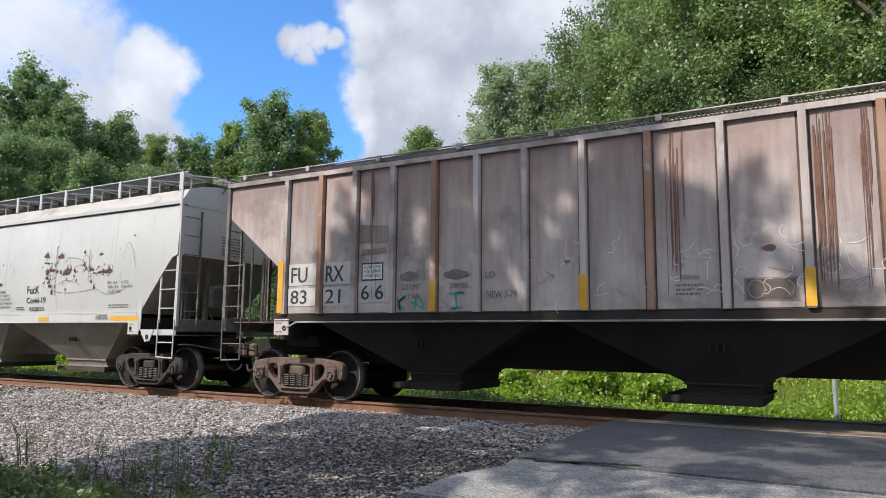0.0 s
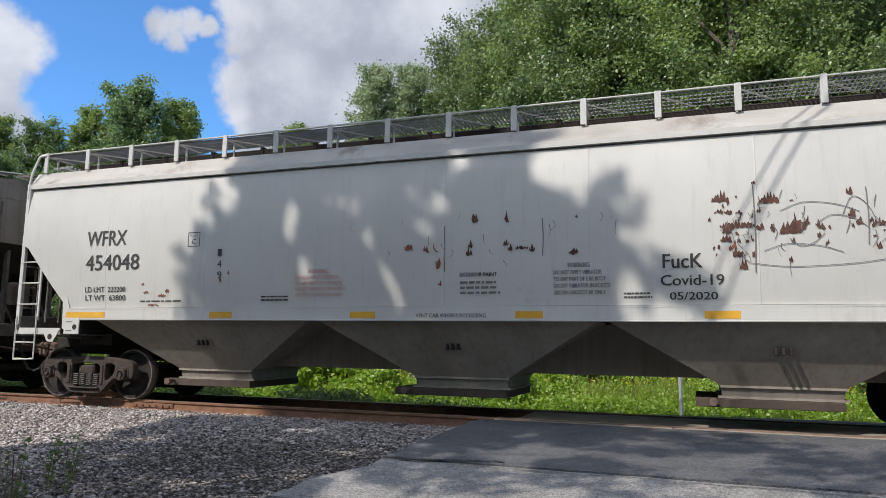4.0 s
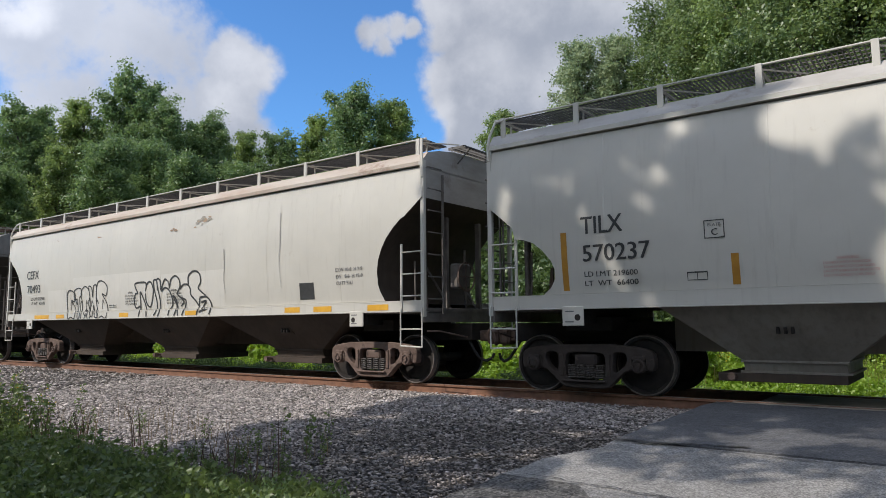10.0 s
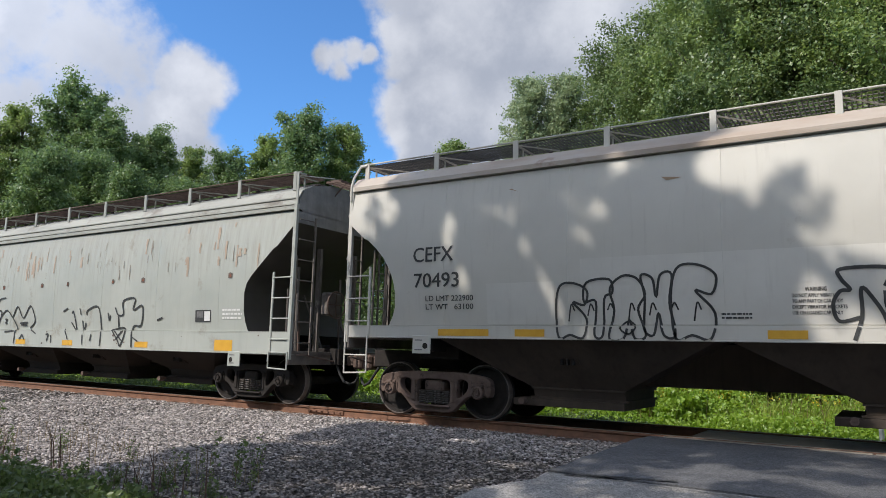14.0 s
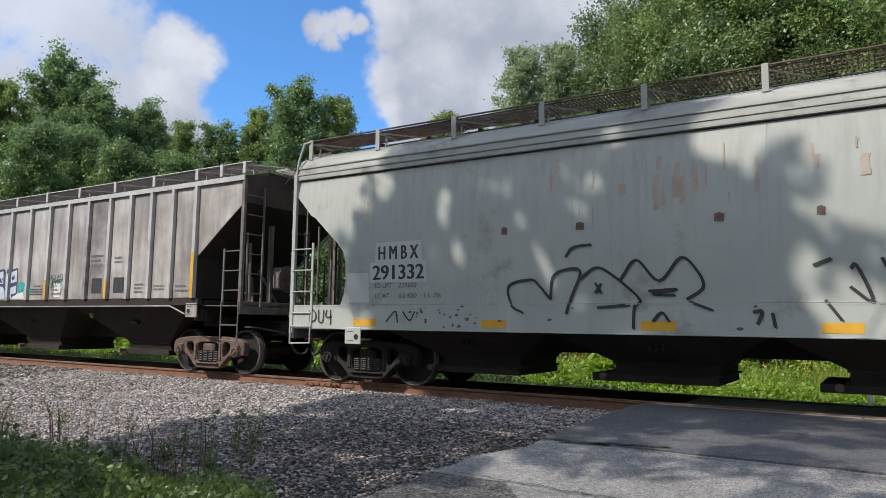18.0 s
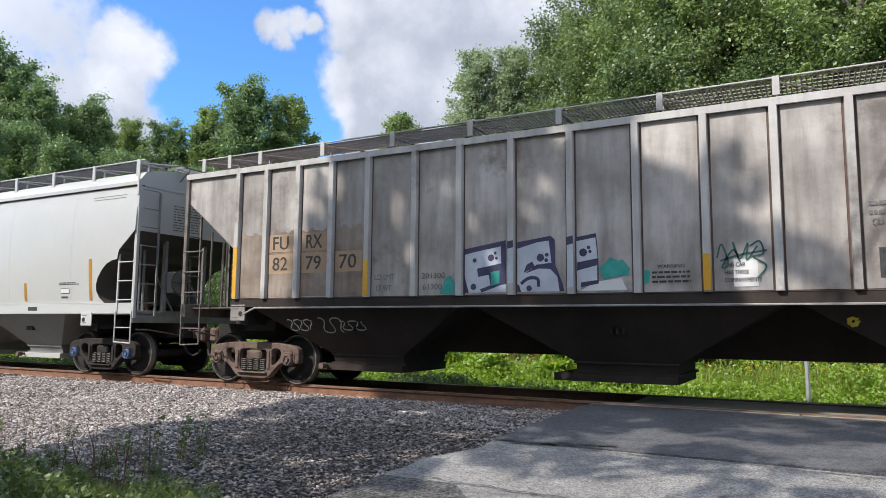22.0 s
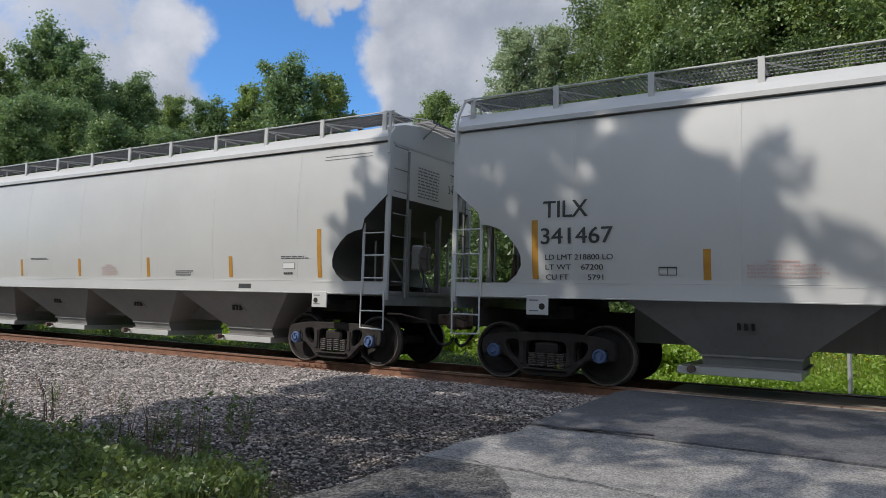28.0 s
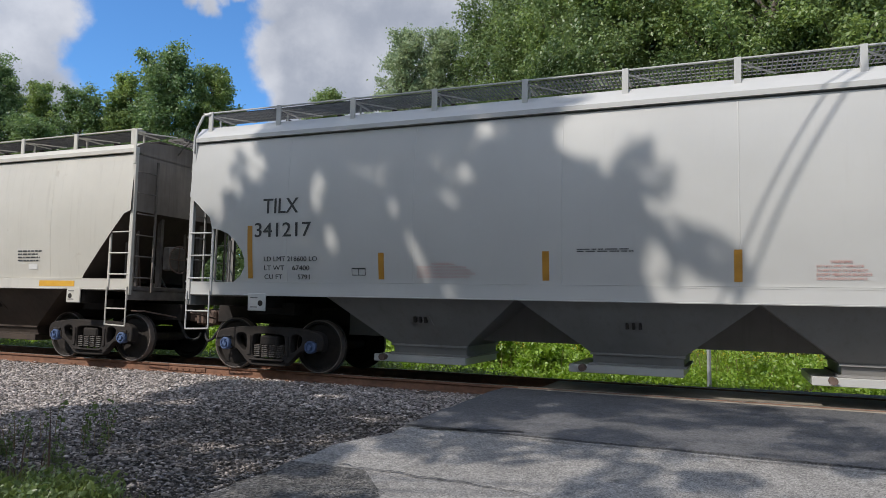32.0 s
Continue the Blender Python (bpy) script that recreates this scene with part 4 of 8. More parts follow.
        for sx in (-1, 1):
            x = sx * h
            # open platform over the bogie, its braces and uprights
            mb = Mb().box(min(x, x - sx * 1.6), max(x, x - sx * 1.6), -1.38, 1.38, s0 - 0.03 - self.low_step, s0 - 0.013 - self.low_step)
            mb.box(min(x, x - sx * 0.09), max(x, x - sx * 0.09), -f, f, s0 - 0.20, s0 + 0.06, 0.008)
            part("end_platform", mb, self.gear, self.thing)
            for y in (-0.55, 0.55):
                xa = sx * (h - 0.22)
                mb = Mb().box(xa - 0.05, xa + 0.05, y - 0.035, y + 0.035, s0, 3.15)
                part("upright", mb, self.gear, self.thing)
            for y, r in ((0.8, 0.03), (-0.1, 0.025)):
                part("brace", Mb().tube((sx * (h - 0.4), y, s0), (sx * (h - 1.05), y, 2.25), r, 6), self.gear, self.thing)
            # brake rods and pipes that stand in the open end
            for dx, y, top, r in ((0.3, -1.12, 2.95, 0.022), (0.42, -0.92, 2.75, 0.03), (0.56, -1.05, 2.3, 0.018), (0.36, 0.3, 2.6, 0.025)):
                part("brake_rod", Mb().tube((sx * (h - dx), y, s0 - 0.05), (sx * (h - dx - 0.02), y, top), r, 6), self.gear, self.thing)
            part("brake_lever", Mb().prism([(sx * (h - 0.75), s0), (sx * (h - 0.62), s0), (sx * (h - 0.7), 2.05), (sx * (h - 0.74), 2.05)], -0.62, -0.58), M["rusty"], self.thing)
            mb = Mb().box(min(sx * (self.bogie - 1.6), sx * (h + 0.22)), max(sx * (self.bogie - 1.6), sx * (h + 0.22)), -0.33, 0.33, 0.80, 1.12, 0.01)
            part("centre_sill", mb, M["darksteel"], self.thing)
            mb = Mb().box(min(sx * (self.bogie - 0.4), sx * (self.bogie + 0.4)), max(sx * (self.bogie - 0.4), sx * (self.bogie + 0.4)), -0.9, 0.9, 0.98, 1.20, 0.01)
            part("centre_plate", mb, M["darksteel"], self.thing)
            part("bolster_beam", Mb().box(sx * self.bogie - 0.14, sx * self.bogie + 0.14, -1.36, 1.36, 1.1, s0 + 0.1, 0.01), M["darksteel"], self.thing)
            e = sx * (h + 0.22)
            me = kept(("coupler", sx), lambda: Mb().box(min(0, sx * 0.28), max(0, sx * 0.28), -0.09, 0.09, 0.78, 0.98, 0.02).box(min(sx * 0.22, sx * 0.45), max(sx * 0.22, sx * 0.45), -0.17, 0.14, 0.72, 1.02, 0.04)
                      .box(min(sx * 0.34, sx * 0.5), max(sx * 0.34, sx * 0.5), 0.02, 0.15, 0.74, 1.0, 0.03).tube((sx * 0.38, -0.08, 0.7), (sx * 0.38, -0.08, 1.05), 0.035, 8).mesh("coupler"))
            part("coupler", me, M["rusty"], self.thing, at=(e, 0, 0))
            arc = [(e - sx * 0.1, -0.28, 0.80), (e + sx * 0.02, -0.3, 0.62), (e + sx * 0.14, -0.3, 0.47), (e + sx * 0.27, -0.27, 0.42), (e + sx * 0.37, -0.22, 0.47), (e + sx * 0.41, -0.2, 0.56)]
            part("brake_hose", Mb().pipe(arc, 0.026, 8), M["rubber"], self.thing, smooth=True)
            mb = Mb().pipe([(sx * (h - 0.05), -1.35, 0.98), (sx * (h + 0.12), -1.2, 0.98), (sx * (h + 0.2), -0.45, 0.86)], 0.016)
            part("uncoupling_lever", mb, M["rusty"], self.thing)
        # hand brake on one end
        x = h + 0.06
        ring = [[(x + 0.08 + 0.016 * math.sin(b), -0.38 + (0.27 + 0.016 * math.cos(b)) * math.cos(a), 2.0 + (0.27 + 0.016 * math.cos(b)) * math.sin(a)) for b in np.linspace(0, 6.2832, 7)] for a in np.linspace(0, 6.2832, 25)]
        wheel = part("hand_brake", Mb().box(x - 0.16, x + 0.04, -0.60, -0.18, 1.78, 2.25, 0.03), self.gear, self.thing)
        part("brake_wheel", Mb().sheet(ring), M["rusty"], wheel, smooth=True)
        for a in np.linspace(0, 6.2832, 5)[:4]:
            part("spoke", Mb().tube((x + 0.06, -0.38, 2.0), (x + 0.08, -0.38 + 0.27 * math.cos(a), 2.0 + 0.27 * math.sin(a)), 0.012, 6), M["rusty"], wheel)
        xa = -self.half + 0.75
        mb = Mb().tube((xa, -0.5, s0 + 0.22), (xa + 0.62, -0.5, s0 + 0.22), 0.16, 14)
        part("air_reservoir", mb, self.gear, self.thing, smooth=True)
        mb = Mb().box(xa + 0.1, xa + 0.45, -1.05, -0.75, s0 + 0.02, s0 + 0.32, 0.03).tube((xa + 0.5, -0.95, s0 + 0.1), (xa + 0.75, -0.95, s0 + 0.1), 0.08, 10)
        part("brake_valve", mb, M["steel"], self.thing)

    @property
    def ladmat(self):
        return self.sillmat if not self.ribs else M["ladder"]

    @property
    def postmat(self):
        return self.sillmat if not self.ribs else self.ribmat

    def hoppers(self, bays):
        """bays: centre, half length at the top and at the bottom, height of the bottom."""
        s0 = self.sill[0]
        f = self.side(self.sill[1]) - 0.06
        for x, a, b, zb in bays:
            zm = zb + 0.16
            top = [(x - a, -f, s0 - 0.01), (x + a, -f, s0 - 0.01), (x + a, f, s0 - 0.01), (x - a, f, s0 - 0.01)]
            mid = [(x - b, -0.78, zm), (x + b, -0.78, zm), (x + b, 0.78, zm), (x - b, 0.78, zm)]
            low = [(x - b, -0.72, zb), (x + b, -0.72, zb), (x + b, 0.72, zb), (x - b, 0.72, zb)]
            mb = Mb().add(top + mid + low, [(i, (i + 1) % 4, 4 + (i + 1) % 4, 4 + i) for i in (0, 2)] + [(4 + i, 4 + (i + 1) % 4, 8 + (i + 1) % 4, 8 + i) for i in range(4)] + [(8, 9, 10, 11)])
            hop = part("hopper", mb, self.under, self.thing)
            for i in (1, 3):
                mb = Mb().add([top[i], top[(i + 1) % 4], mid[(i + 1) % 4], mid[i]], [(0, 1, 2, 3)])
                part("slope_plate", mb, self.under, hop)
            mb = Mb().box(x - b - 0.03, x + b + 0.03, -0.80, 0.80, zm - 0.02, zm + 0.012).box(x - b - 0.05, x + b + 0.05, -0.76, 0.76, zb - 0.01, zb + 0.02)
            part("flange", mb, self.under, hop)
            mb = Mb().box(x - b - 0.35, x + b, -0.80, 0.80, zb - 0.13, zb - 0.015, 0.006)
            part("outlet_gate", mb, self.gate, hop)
            mb = Mb().tube((x - b - 0.12, -0.95, zb - 0.05), (x - b - 0.12, 0.95, zb - 0.05), 0.028, 8).tube((x - b - 0.12, -0.99, zb - 0.05), (x - b - 0.12, -0.87, zb - 0.05), 0.055, 8)
            part("gate_pinion", mb, M["rusty"], hop)
            # vibrator bracket half way down
            k = 0.45
            yb, zz = -(f + (0.78 - f) * k), s0 + (zm - s0) * k
            mb = Mb()
            mb.add([(x - 0.15, yb - 0.02 - 0.05, zz + 0.07), (x + 0.15, yb - 0.07, zz + 0.07), (x + 0.19, yb + 0.045, zz - 0.08), (x - 0.19, yb + 0.045, zz - 0.08),
                    (x - 0.15, yb + 0.05, zz + 0.07), (x + 0.15, yb + 0.05, zz + 0.07), (x + 0.19, yb + 0.12, zz - 0.08), (x - 0.19, yb + 0.12, zz - 0.08)],
                   [(0, 1, 2, 3), (0, 4, 5, 1), (1, 5, 6, 2), (2, 6, 7, 3), (3, 7, 4, 0)])
            part("vibrator_bracket", mb, self.under, hop)
            for q in (-0.09, 0.0, 0.09):
                part("slot", Mb().box(x + q - 0.018, x + q + 0.018, yb - 0.09, yb + 0.0, zz - 0.045, zz + 0.05, 0.006), M["darksteel"], hop)
        # ridges between the bays
        mb = Mb().box(-self.bogie + 1.2, self.bogie - 1.2, -0.34, 0.34, 0.66, s0 - 0.03)
        part("through_sill", mb, self.under, self.thing)

    def deck(self):
        """Plates under the sill over each bogie, for lifting."""
        f = self.sillface
        s0 = self.sill[0]
        for sx in (-1, 1):
            for sy in (-1, 1):
                x = sx * (self.bogie - 0.02)
                mb = Mb().box(x - 0.18, x + 0.18, min(sy * (f - 0.02), sy * (f + 0.008)), max(sy * (f - 0.02), sy * (f + 0.008)), s0 - 0.27, s0 + 0.03, 0.008)
                pad = part("jacking_pad", mb, self.sillmat, self.thing)
                # the dark of the open hole is a black disc on the pad
                part("lifting_hole", Mb().tube((x - sx * 0.08, sy * (f + 0.009), s0 - 0.14), (x - sx * 0.08, sy * (f + 0.013), s0 - 0.14), 0.05, 12), M["black"], pad)
                for q in (-0.055, -0.215):
                    part("fine_print", Mb().box(x - 0.13, x + 0.02, min(sy * (f + 0.008), sy * (f + 0.011)), max(sy * (f + 0.008), sy * (f + 0.011)), s0 + q, s0 + q + 0.018), M["inkfaded"], pad)

    def truck(self, x):
        key = self.frame.name
        bol = part("bogie", kept(("bolster", key), lambda: Mb().box(-0.19, 0.19, -1.06, 1.06, 0.44, 0.62, 0.03).box(-0.25, 0.25, -0.3, 0.3, 0.6, 0.82, 0.03)
                                 .box(-0.75, -0.62, -0.68, 0.68, 0.35, 0.45, 0.02).box(0.62, 0.75, -0.68, 0.68, 0.35, 0.45, 0.02).box(-0.56, 0.56, -0.62, 0.62, 0.24, 0.46, 0.03).mesh("bogie")), self.frame, self.thing, at=(x, 0, 0))

        def frame_mesh():
            """A cast side frame: rounded outline with three windows, cut out of one plate with softened edges."""
            half = [(0.0, 0.775), (0.5, 0.77), (0.76, 0.745), (1.0, 0.71), (1.11, 0.65), (1.13, 0.52), (1.11, 0.39), (1.03, 0.375), (1.005, 0.48), (0.985, 0.565), (0.795, 0.565),
                    (0.775, 0.48), (0.75, 0.375), (0.67, 0.37), (0.56, 0.27), (0.44, 0.15), (0.36, 0.10), (0.2, 0.09), (0.0, 0.09)]
            loops = [half + [(-a, b) for a, b in half[-2:0:-1]]]
            win = [(0.47, 0.63), (0.58, 0.655), (0.68, 0.625), (0.695, 0.55), (0.66, 0.46), (0.56, 0.37), (0.48, 0.335), (0.46, 0.42)]
            loops += [win, [(-a, b) for a, b in win]]
            mid = [(0.33, 0.25), (0.345, 0.45), (0.33, 0.62), (0.2, 0.645)]
            loops.append([*mid, *[(-a, b) for a, b in mid[::-1]], (-0.25, 0.215), (0.25, 0.215)])
            bm = bmesh.new()
            for lp in loops:
                for _ in range(2):
                    lp = [q for a, b in zip(lp, lp[1:] + lp[:1]) for q in ((a[0] * 0.8 + b[0] * 0.2, a[1] * 0.8 + b[1] * 0.2), (a[0] * 0.2 + b[0] * 0.8, a[1] * 0.2 + b[1] * 0.8))]
                vs = [bm.verts.new((a, -0.075, b)) for a, b in lp]
                for a, b in zip(vs, vs[1:] + vs[:1]):
                    bm.edges.new((a, b))
            bmesh.ops.triangle_fill(bm, use_beauty=True, use_dissolve=False, edges=bm.edges[:])
            top = bmesh.ops.extrude_face_region(bm, geom=bm.faces[:])
            for p in top["geom"]:
                if isinstance(p, bmesh.types.BMVert):
                    p.co.y = 0.075
            bmesh.ops.recalc_face_normals(bm, faces=bm.faces[:])
            rims = [q for q in bm.edges if len(q.link_faces) == 2 and q.calc_face_angle(0) > 1.2]
            bmesh.ops.bevel(bm, geom=rims, offset=0.014, segments=1, affect="EDGES")
            # spring seat, column guides and bearing adapters
            mb = Mb().box(-0.36, 0.36, -0.13, 0.10, 0.185, 0.215, 0.01)
            for q in (-1, 1):
                mb.box(q * 0.395 - 0.035, q * 0.395 + 0.035, -0.095, 0.095, 0.27, 0.62, 0.01)
                mb.box(q * 0.889 - 0.10, q * 0.889 + 0.10, -0.10, 0.10, 0.535, 0.60, 0.015)
                mb.box(q * 0.889 - 0.14, q * 0.889 - 0.105, -0.09, 0.09, 0.40, 0.56, 0.01)
                mb.box(q * 0.889 + 0.105, q * 0.889 + 0.14, -0.09, 0.09, 0.40, 0.56, 0.01)
            me = bpy.data.meshes.new("extra")
            me.from_pydata(mb.v, [], mb.f)
            bm.from_mesh(me)
            bpy.data.meshes.remove(me)
            me = bpy.data.meshes.new("side_frame")
            bm.to_mesh(me)
            bm.free()
            return me

        def spring_mesh():
            turns = [(0.072 * math.cos(a), 0.075 * math.sin(a), 0.228 + 0.037 * a / 6.2832) for a in np.linspace(0, 6 * 6.2832, 49)]
            return Mb().pipe(turns, 0.015, 5).mesh("spring")
        for sy in (-1, 1):
            part("side_frame", kept(("frame", key), frame_mesh), self.frame, bol, at=(0, sy * 0.995, 0))
            for q in (-0.24, -0.08, 0.08, 0.24):
                part("spring", kept("spring", spring_mesh), M["coil"], bol, at=(q, sy * 1.0, 0))
        prof = [(0.0, 0.06), (0.11, 0.06), (0.125, 0.0), (0.15, -0.02), (0.34, 0.015), (0.385, 0.0), (0.40, 0.062), (0.452, 0.064), (0.457, 0.06), (0.462, -0.04), (0.487, -0.055), (0.485, -0.075), (0.40, -0.08), (0.36, -0.02), (0.15, -0.05), (0.1, -0.09), (0.0, -0.09)]
        for dx in (-0.889, 0.889):
            ax = part("wheelset", kept("axle", lambda: Mb().tube((0, -1.0, 0), (0, 1.0, 0), 0.085, 12).mesh("axle", True)), M["steel"], self.thing, at=(x + dx, 0, 0.455))
            for sy in (-1, 1):
                wh = part("wheel", kept(("wheel", sy), lambda: Mb().lathe([(r, sy * y) for r, y in prof], (0, 0, 0), 36).mesh("wheel", True)), M["darksteel"], ax, at=(0, sy * 0.765, 0))
                wh["label"] = "dark steel wheel with a worn bright rim"
                part("bearing_cap", kept(("cap", self.cap.name, sy), lambda: self.cap_mesh(sy)), self.cap, ax, at=(0, sy * 1.07, 0))
            for sy in (-1, 1):
                part("wheel_tread", kept(("tread", sy), lambda: Mb().lathe([(0.436, sy * 0.0655), (0.4535, sy * 0.0665), (0.4585, sy * 0.06), (0.4635, sy * -0.038)], (0, 0, 0), 36).mesh("wheel_tread", True)), M["tread"], ax, at=(0, sy * 0.765, 0))
            self.wheels.append((ax, x + dx))

    @staticmethod
    def cap_mesh(sy):
        mb = Mb().lathe([(0.0, sy * -0.06), (0.105, sy * -0.06), (0.11, sy * 0.05), (0.095, sy * 0.07), (0.078, sy * 0.07), (0.072, sy * 0.052), (0.045, sy * 0.052), (0.04, sy * 0.08), (0.0, sy * 0.08)], (0, 0, 0), 20)
        for a in (0.5, 2.6, 4.7):
            mb.tube((0.05 * math.cos(a), sy * 0.07, 0.05 * math.sin(a)), (0.05 * math.cos(a), sy * 0.1, 0.05 * math.sin(a)), 0.017, 6)
        return mb.mesh("bearing_cap")

    def top(self):
        """Roof walkways of open grating on brackets, and the long hatch cover between them."""
        h, zb, e = self.half, self.board, self.eave
        y0, y1 = 0.66, 1.30

        def grate():
            mb = Mb()
            L = h - 0.1
            for y in np.linspace(y0, y1 - 0.012, 5):
                mb.box(-L, L, y, y + 0.012, 0.0, 0.014)
            return mb.mesh("running_board")

        def bars():
            mb = Mb()
            L = h - 0.1
            for x in np.arange(-L, L, 0.062):
                mb.box(x, x + 0.010, y0, y1, -0.006, 0.024)
            return mb.mesh("cross_bar")
        me = kept(("grate", round(h, 2), self.grate.name), grate)
        n = self.boardposts
        for sy in (-1, 1):
            ob = part("running_board", me, self.grate, self.thing, "open steel grating walkway")
            ob.matrix_basis = Matrix.Translation((0, 0, zb - 0.04)) @ Matrix.Rotation(math.pi if sy < 0 else 0, 4, "Z")
            tagged(part("cross_bar", kept(("bars", round(h, 2), self.grate.name), bars), self.grate, ob), kind="stuff")
            mb = Mb().box(-h + 0.06, h - 0.06, sy * 1.33 - 0.02, sy * 1.33 + 0.015, zb - 0.016, zb + 0.006, 0.004)
            part("board_edge", mb, self.grate if self.grate == M["rusty"] else self.postmat, self.thing)
            xs = sorted({*np.linspace(-h + 0.25, h - 0.25, n).round(3), *(round(s * (h - 0.95), 3) for s in (-1, 1) if self.ribs)})
            zr = max(e + 0.2, zb - 0.36)
            post = kept(("bracket", round(zb - e, 2), self.ribs != (), self.postmat.name), lambda: Mb().box(-0.045, 0.045, -1.365, -1.335, zr - 0.02, zb + 0.012, 0.004)
                        .box(-0.02, 0.02, -1.34, -0.7, zb - 0.065, zb - 0.045).add([(0.0, -1.34, zb - 0.05), (0.0, -1.34, zb - 0.15), (0.0, -1.26, zb - 0.05)], [(0, 1, 2)]).box(-0.012, 0.012, -1.10, -1.07, zr, zb - 0.05).tube((0.0, -1.3, zb - 0.05), (0.5, -0.72, zb - 0.06), 0.014, 5).mesh("bracket"))
            for x in xs:
                br = part("bracket", post, self.postmat, self.thing)
                br.matrix_basis = Matrix.Translation((x * -sy * 1.0, 0, 0)) @ Matrix.Rotation(math.pi if sy > 0 else 0, 4, "Z")
        for sx in (-1, 1):
            if not self.ribs:
                yy = self.side(e) + 0.05
                if sx > 0:
                    mb = Mb().box(h - 0.055, h + 0.005, -yy - 0.012, -yy + 0.012, e - 0.2, zb - 0.05, 0.003).box(h - 0.055, h + 0.005, -yy + 0.012, -1.3, zb - 0.08, zb - 0.055)
                    part("corner_post", mb, self.ladmat, self.thing)
                else:
                    rail = [(-h + 0.03, -yy, e - 0.15), (-h + 0.03, -yy, e + 0.12), (-h + 0.05, -yy + 0.03, (e + zb) / 2), (-h + 0.12, -1.4, zb - 0.06), (-h + 0.25, -1.36, zb - 0.03)]
                    part("grab_rail", Mb().pipe(rail, 0.022, 8), self.ladmat, self.thing, smooth=True)
            mb = Mb().box(min(sx * (h - 0.1), sx * (h + 0.42)), max(sx * (h - 0.1), sx * (h + 0.30)), -0.6, -0.57, zb - 0.09, zb - 0.04)
            step = part("end_step", mb, self.grate, self.thing, "grating step that overhangs the coupling")
            slat = kept(("slat", self.grate.name), lambda: Mb().box(-0.2, 0.2, -0.012, 0.012, 0.0, 0.03).mesh("slat"))
            for y in np.linspace(-0.5, 0.55, 11):
                part("slat", slat, self.grate, step, at=(sx * (h + 0.1), y, zb - 0.09))
            for q in (0.0, 0.27):
                part("cross_bar", Mb().box(sx * (h + q) - 0.02, sx * (h + q) + 0.02, -0.6, 0.6, zb - 0.065, zb - 0.045), self.grate, step)
            part("step_brace", Mb().tube((sx * (h + 0.27), -0.4, zb - 0.07), (sx * (h - 0.05), -0.4, zb - 0.35), 0.015, 6), self.grate, step)
        mb = Mb().box(-h + 0.3, h - 0.3, -0.62, 0.62, e + 0.2, zb - 0.06, 0.03)
        for x in np.arange(-h + 1.4, h - 1, 1.1):
            mb.box(x - 0.03, x + 0.03, -0.64, 0.64, e + 0.30, zb - 0.03)
        # dark colour on the cover stands for the shadow under the walkways
        part("hatch_cover", mb, M["underdark"], self.thing, "dark hatch cover with the walkway's shade in its colour")

    # ---- paintwork on the near side ----
    def patch(self, x0, x1, z0, z1, mat, name="stripe", label="", off=0.0):
        zs = np.linspace(z0, z1, max(2, int((z1 - z0) / 0.12) + 1))
        mb = Mb().sheet([[(x0, -self.face(z) - off, z), (x1, -self.face(z) - off, z)] for z in zs])
        return part(name, mb, M[mat], self.thing, label)

    def letter(self, text, x0, x1, z0, z1, mat="ink"):
        v, f = letters(text)
        pts = [(x0 + (x1 - x0) * a, z0 + (z1 - z0) * b) for a, b in v]
        mb = Mb().add([(x, -self.face(z) - 0.003, z) for x, z in pts], f)
        # a second pass of the stencil makes the strokes heavier
        d = 0.045 * (z1 - z0)
        mb.add([(x + d, -self.face(z) - 0.0042, z + 0.3 * d) for x, z in pts], f)
        part("lettering", mb, M[mat], self.thing, "stencilled writing")

    def endmark(self, text, y0, y1, z0, z1, mat="ink"):
        """Writing on the end sheet that looks along the line."""
        v, f = letters(text)
        x = self.half - self.inset(z0) + 0.006
        part("lettering", Mb().add([(x, y0 + (y1 - y0) * a, z0 + (z1 - z0) * b) for a, b in v], f), M[mat], self.thing)

    def endprint(self, y0, y1, z0, z1, lines, seed=1):
        rng = random.Random(seed)
        mb, step = Mb(), (z1 - z0) / lines
        for k in range(lines):
            z, y = z1 - step * (k + 0.8), y0
            x = self.half - self.inset(z) + 0.006
            while y < y1 - 0.03:
                w = min(rng.uniform(0.05, 0.16), y1 - y)
                mb.add([(x, y, z), (x, y + w, z), (x, y + w, z + step * 0.42), (x, y, z + step * 0.42)], [(0, 1, 2, 3)])
                y += w + 0.03
        tagged(part("fine_print", mb, M["inkfaded"], self.thing), kind="stuff")

    def bars(self, x0, x1, z0, z1, lines, mat="inkfaded", seed=1):
        """Fine print: a bar for each word."""
        rng = random.Random(seed)
        mb = Mb()
        step = (z1 - z0) / lines
        for k in range(lines):
            z, x = z1 - step * (k + 0.8), x0
            end = x1 - rng.uniform(0, 0.25) * (x1 - x0)
            while x < end:
                w = min(rng.uniform(0.06, 0.2) * (x1 - x0), end - x)
                mb.add([(x, -self.face(z) - 0.003, z), (x + w, -self.face(z) - 0.003, z), (x + w, -self.face(z) - 0.003, z + step * 0.45), (x, -self.face(z) - 0.003, z + step * 0.45)], [(0, 1, 2, 3)])
                x += w + 0.03 * (x1 - x0)
        tagged(part("fine_print", mb, M[mat], self.thing), kind="stuff")

    def warning(self, x0, x1, z0, z1, mat):
        """The notice about vibrators, in five lines."""
        step = (z1 - z0) / 5
        for k, (text, share) in enumerate((("DO NOT APPLY VIBRATOR", 0.86), ("TO ANY PART OF CAR BODY", 0.93), ("EXCEPT VIBRATOR BRACKETS", 1.0), ("USE ON LOADED CAR ONLY", 0.92))):
            z = z1 - step * (k + 1.75)
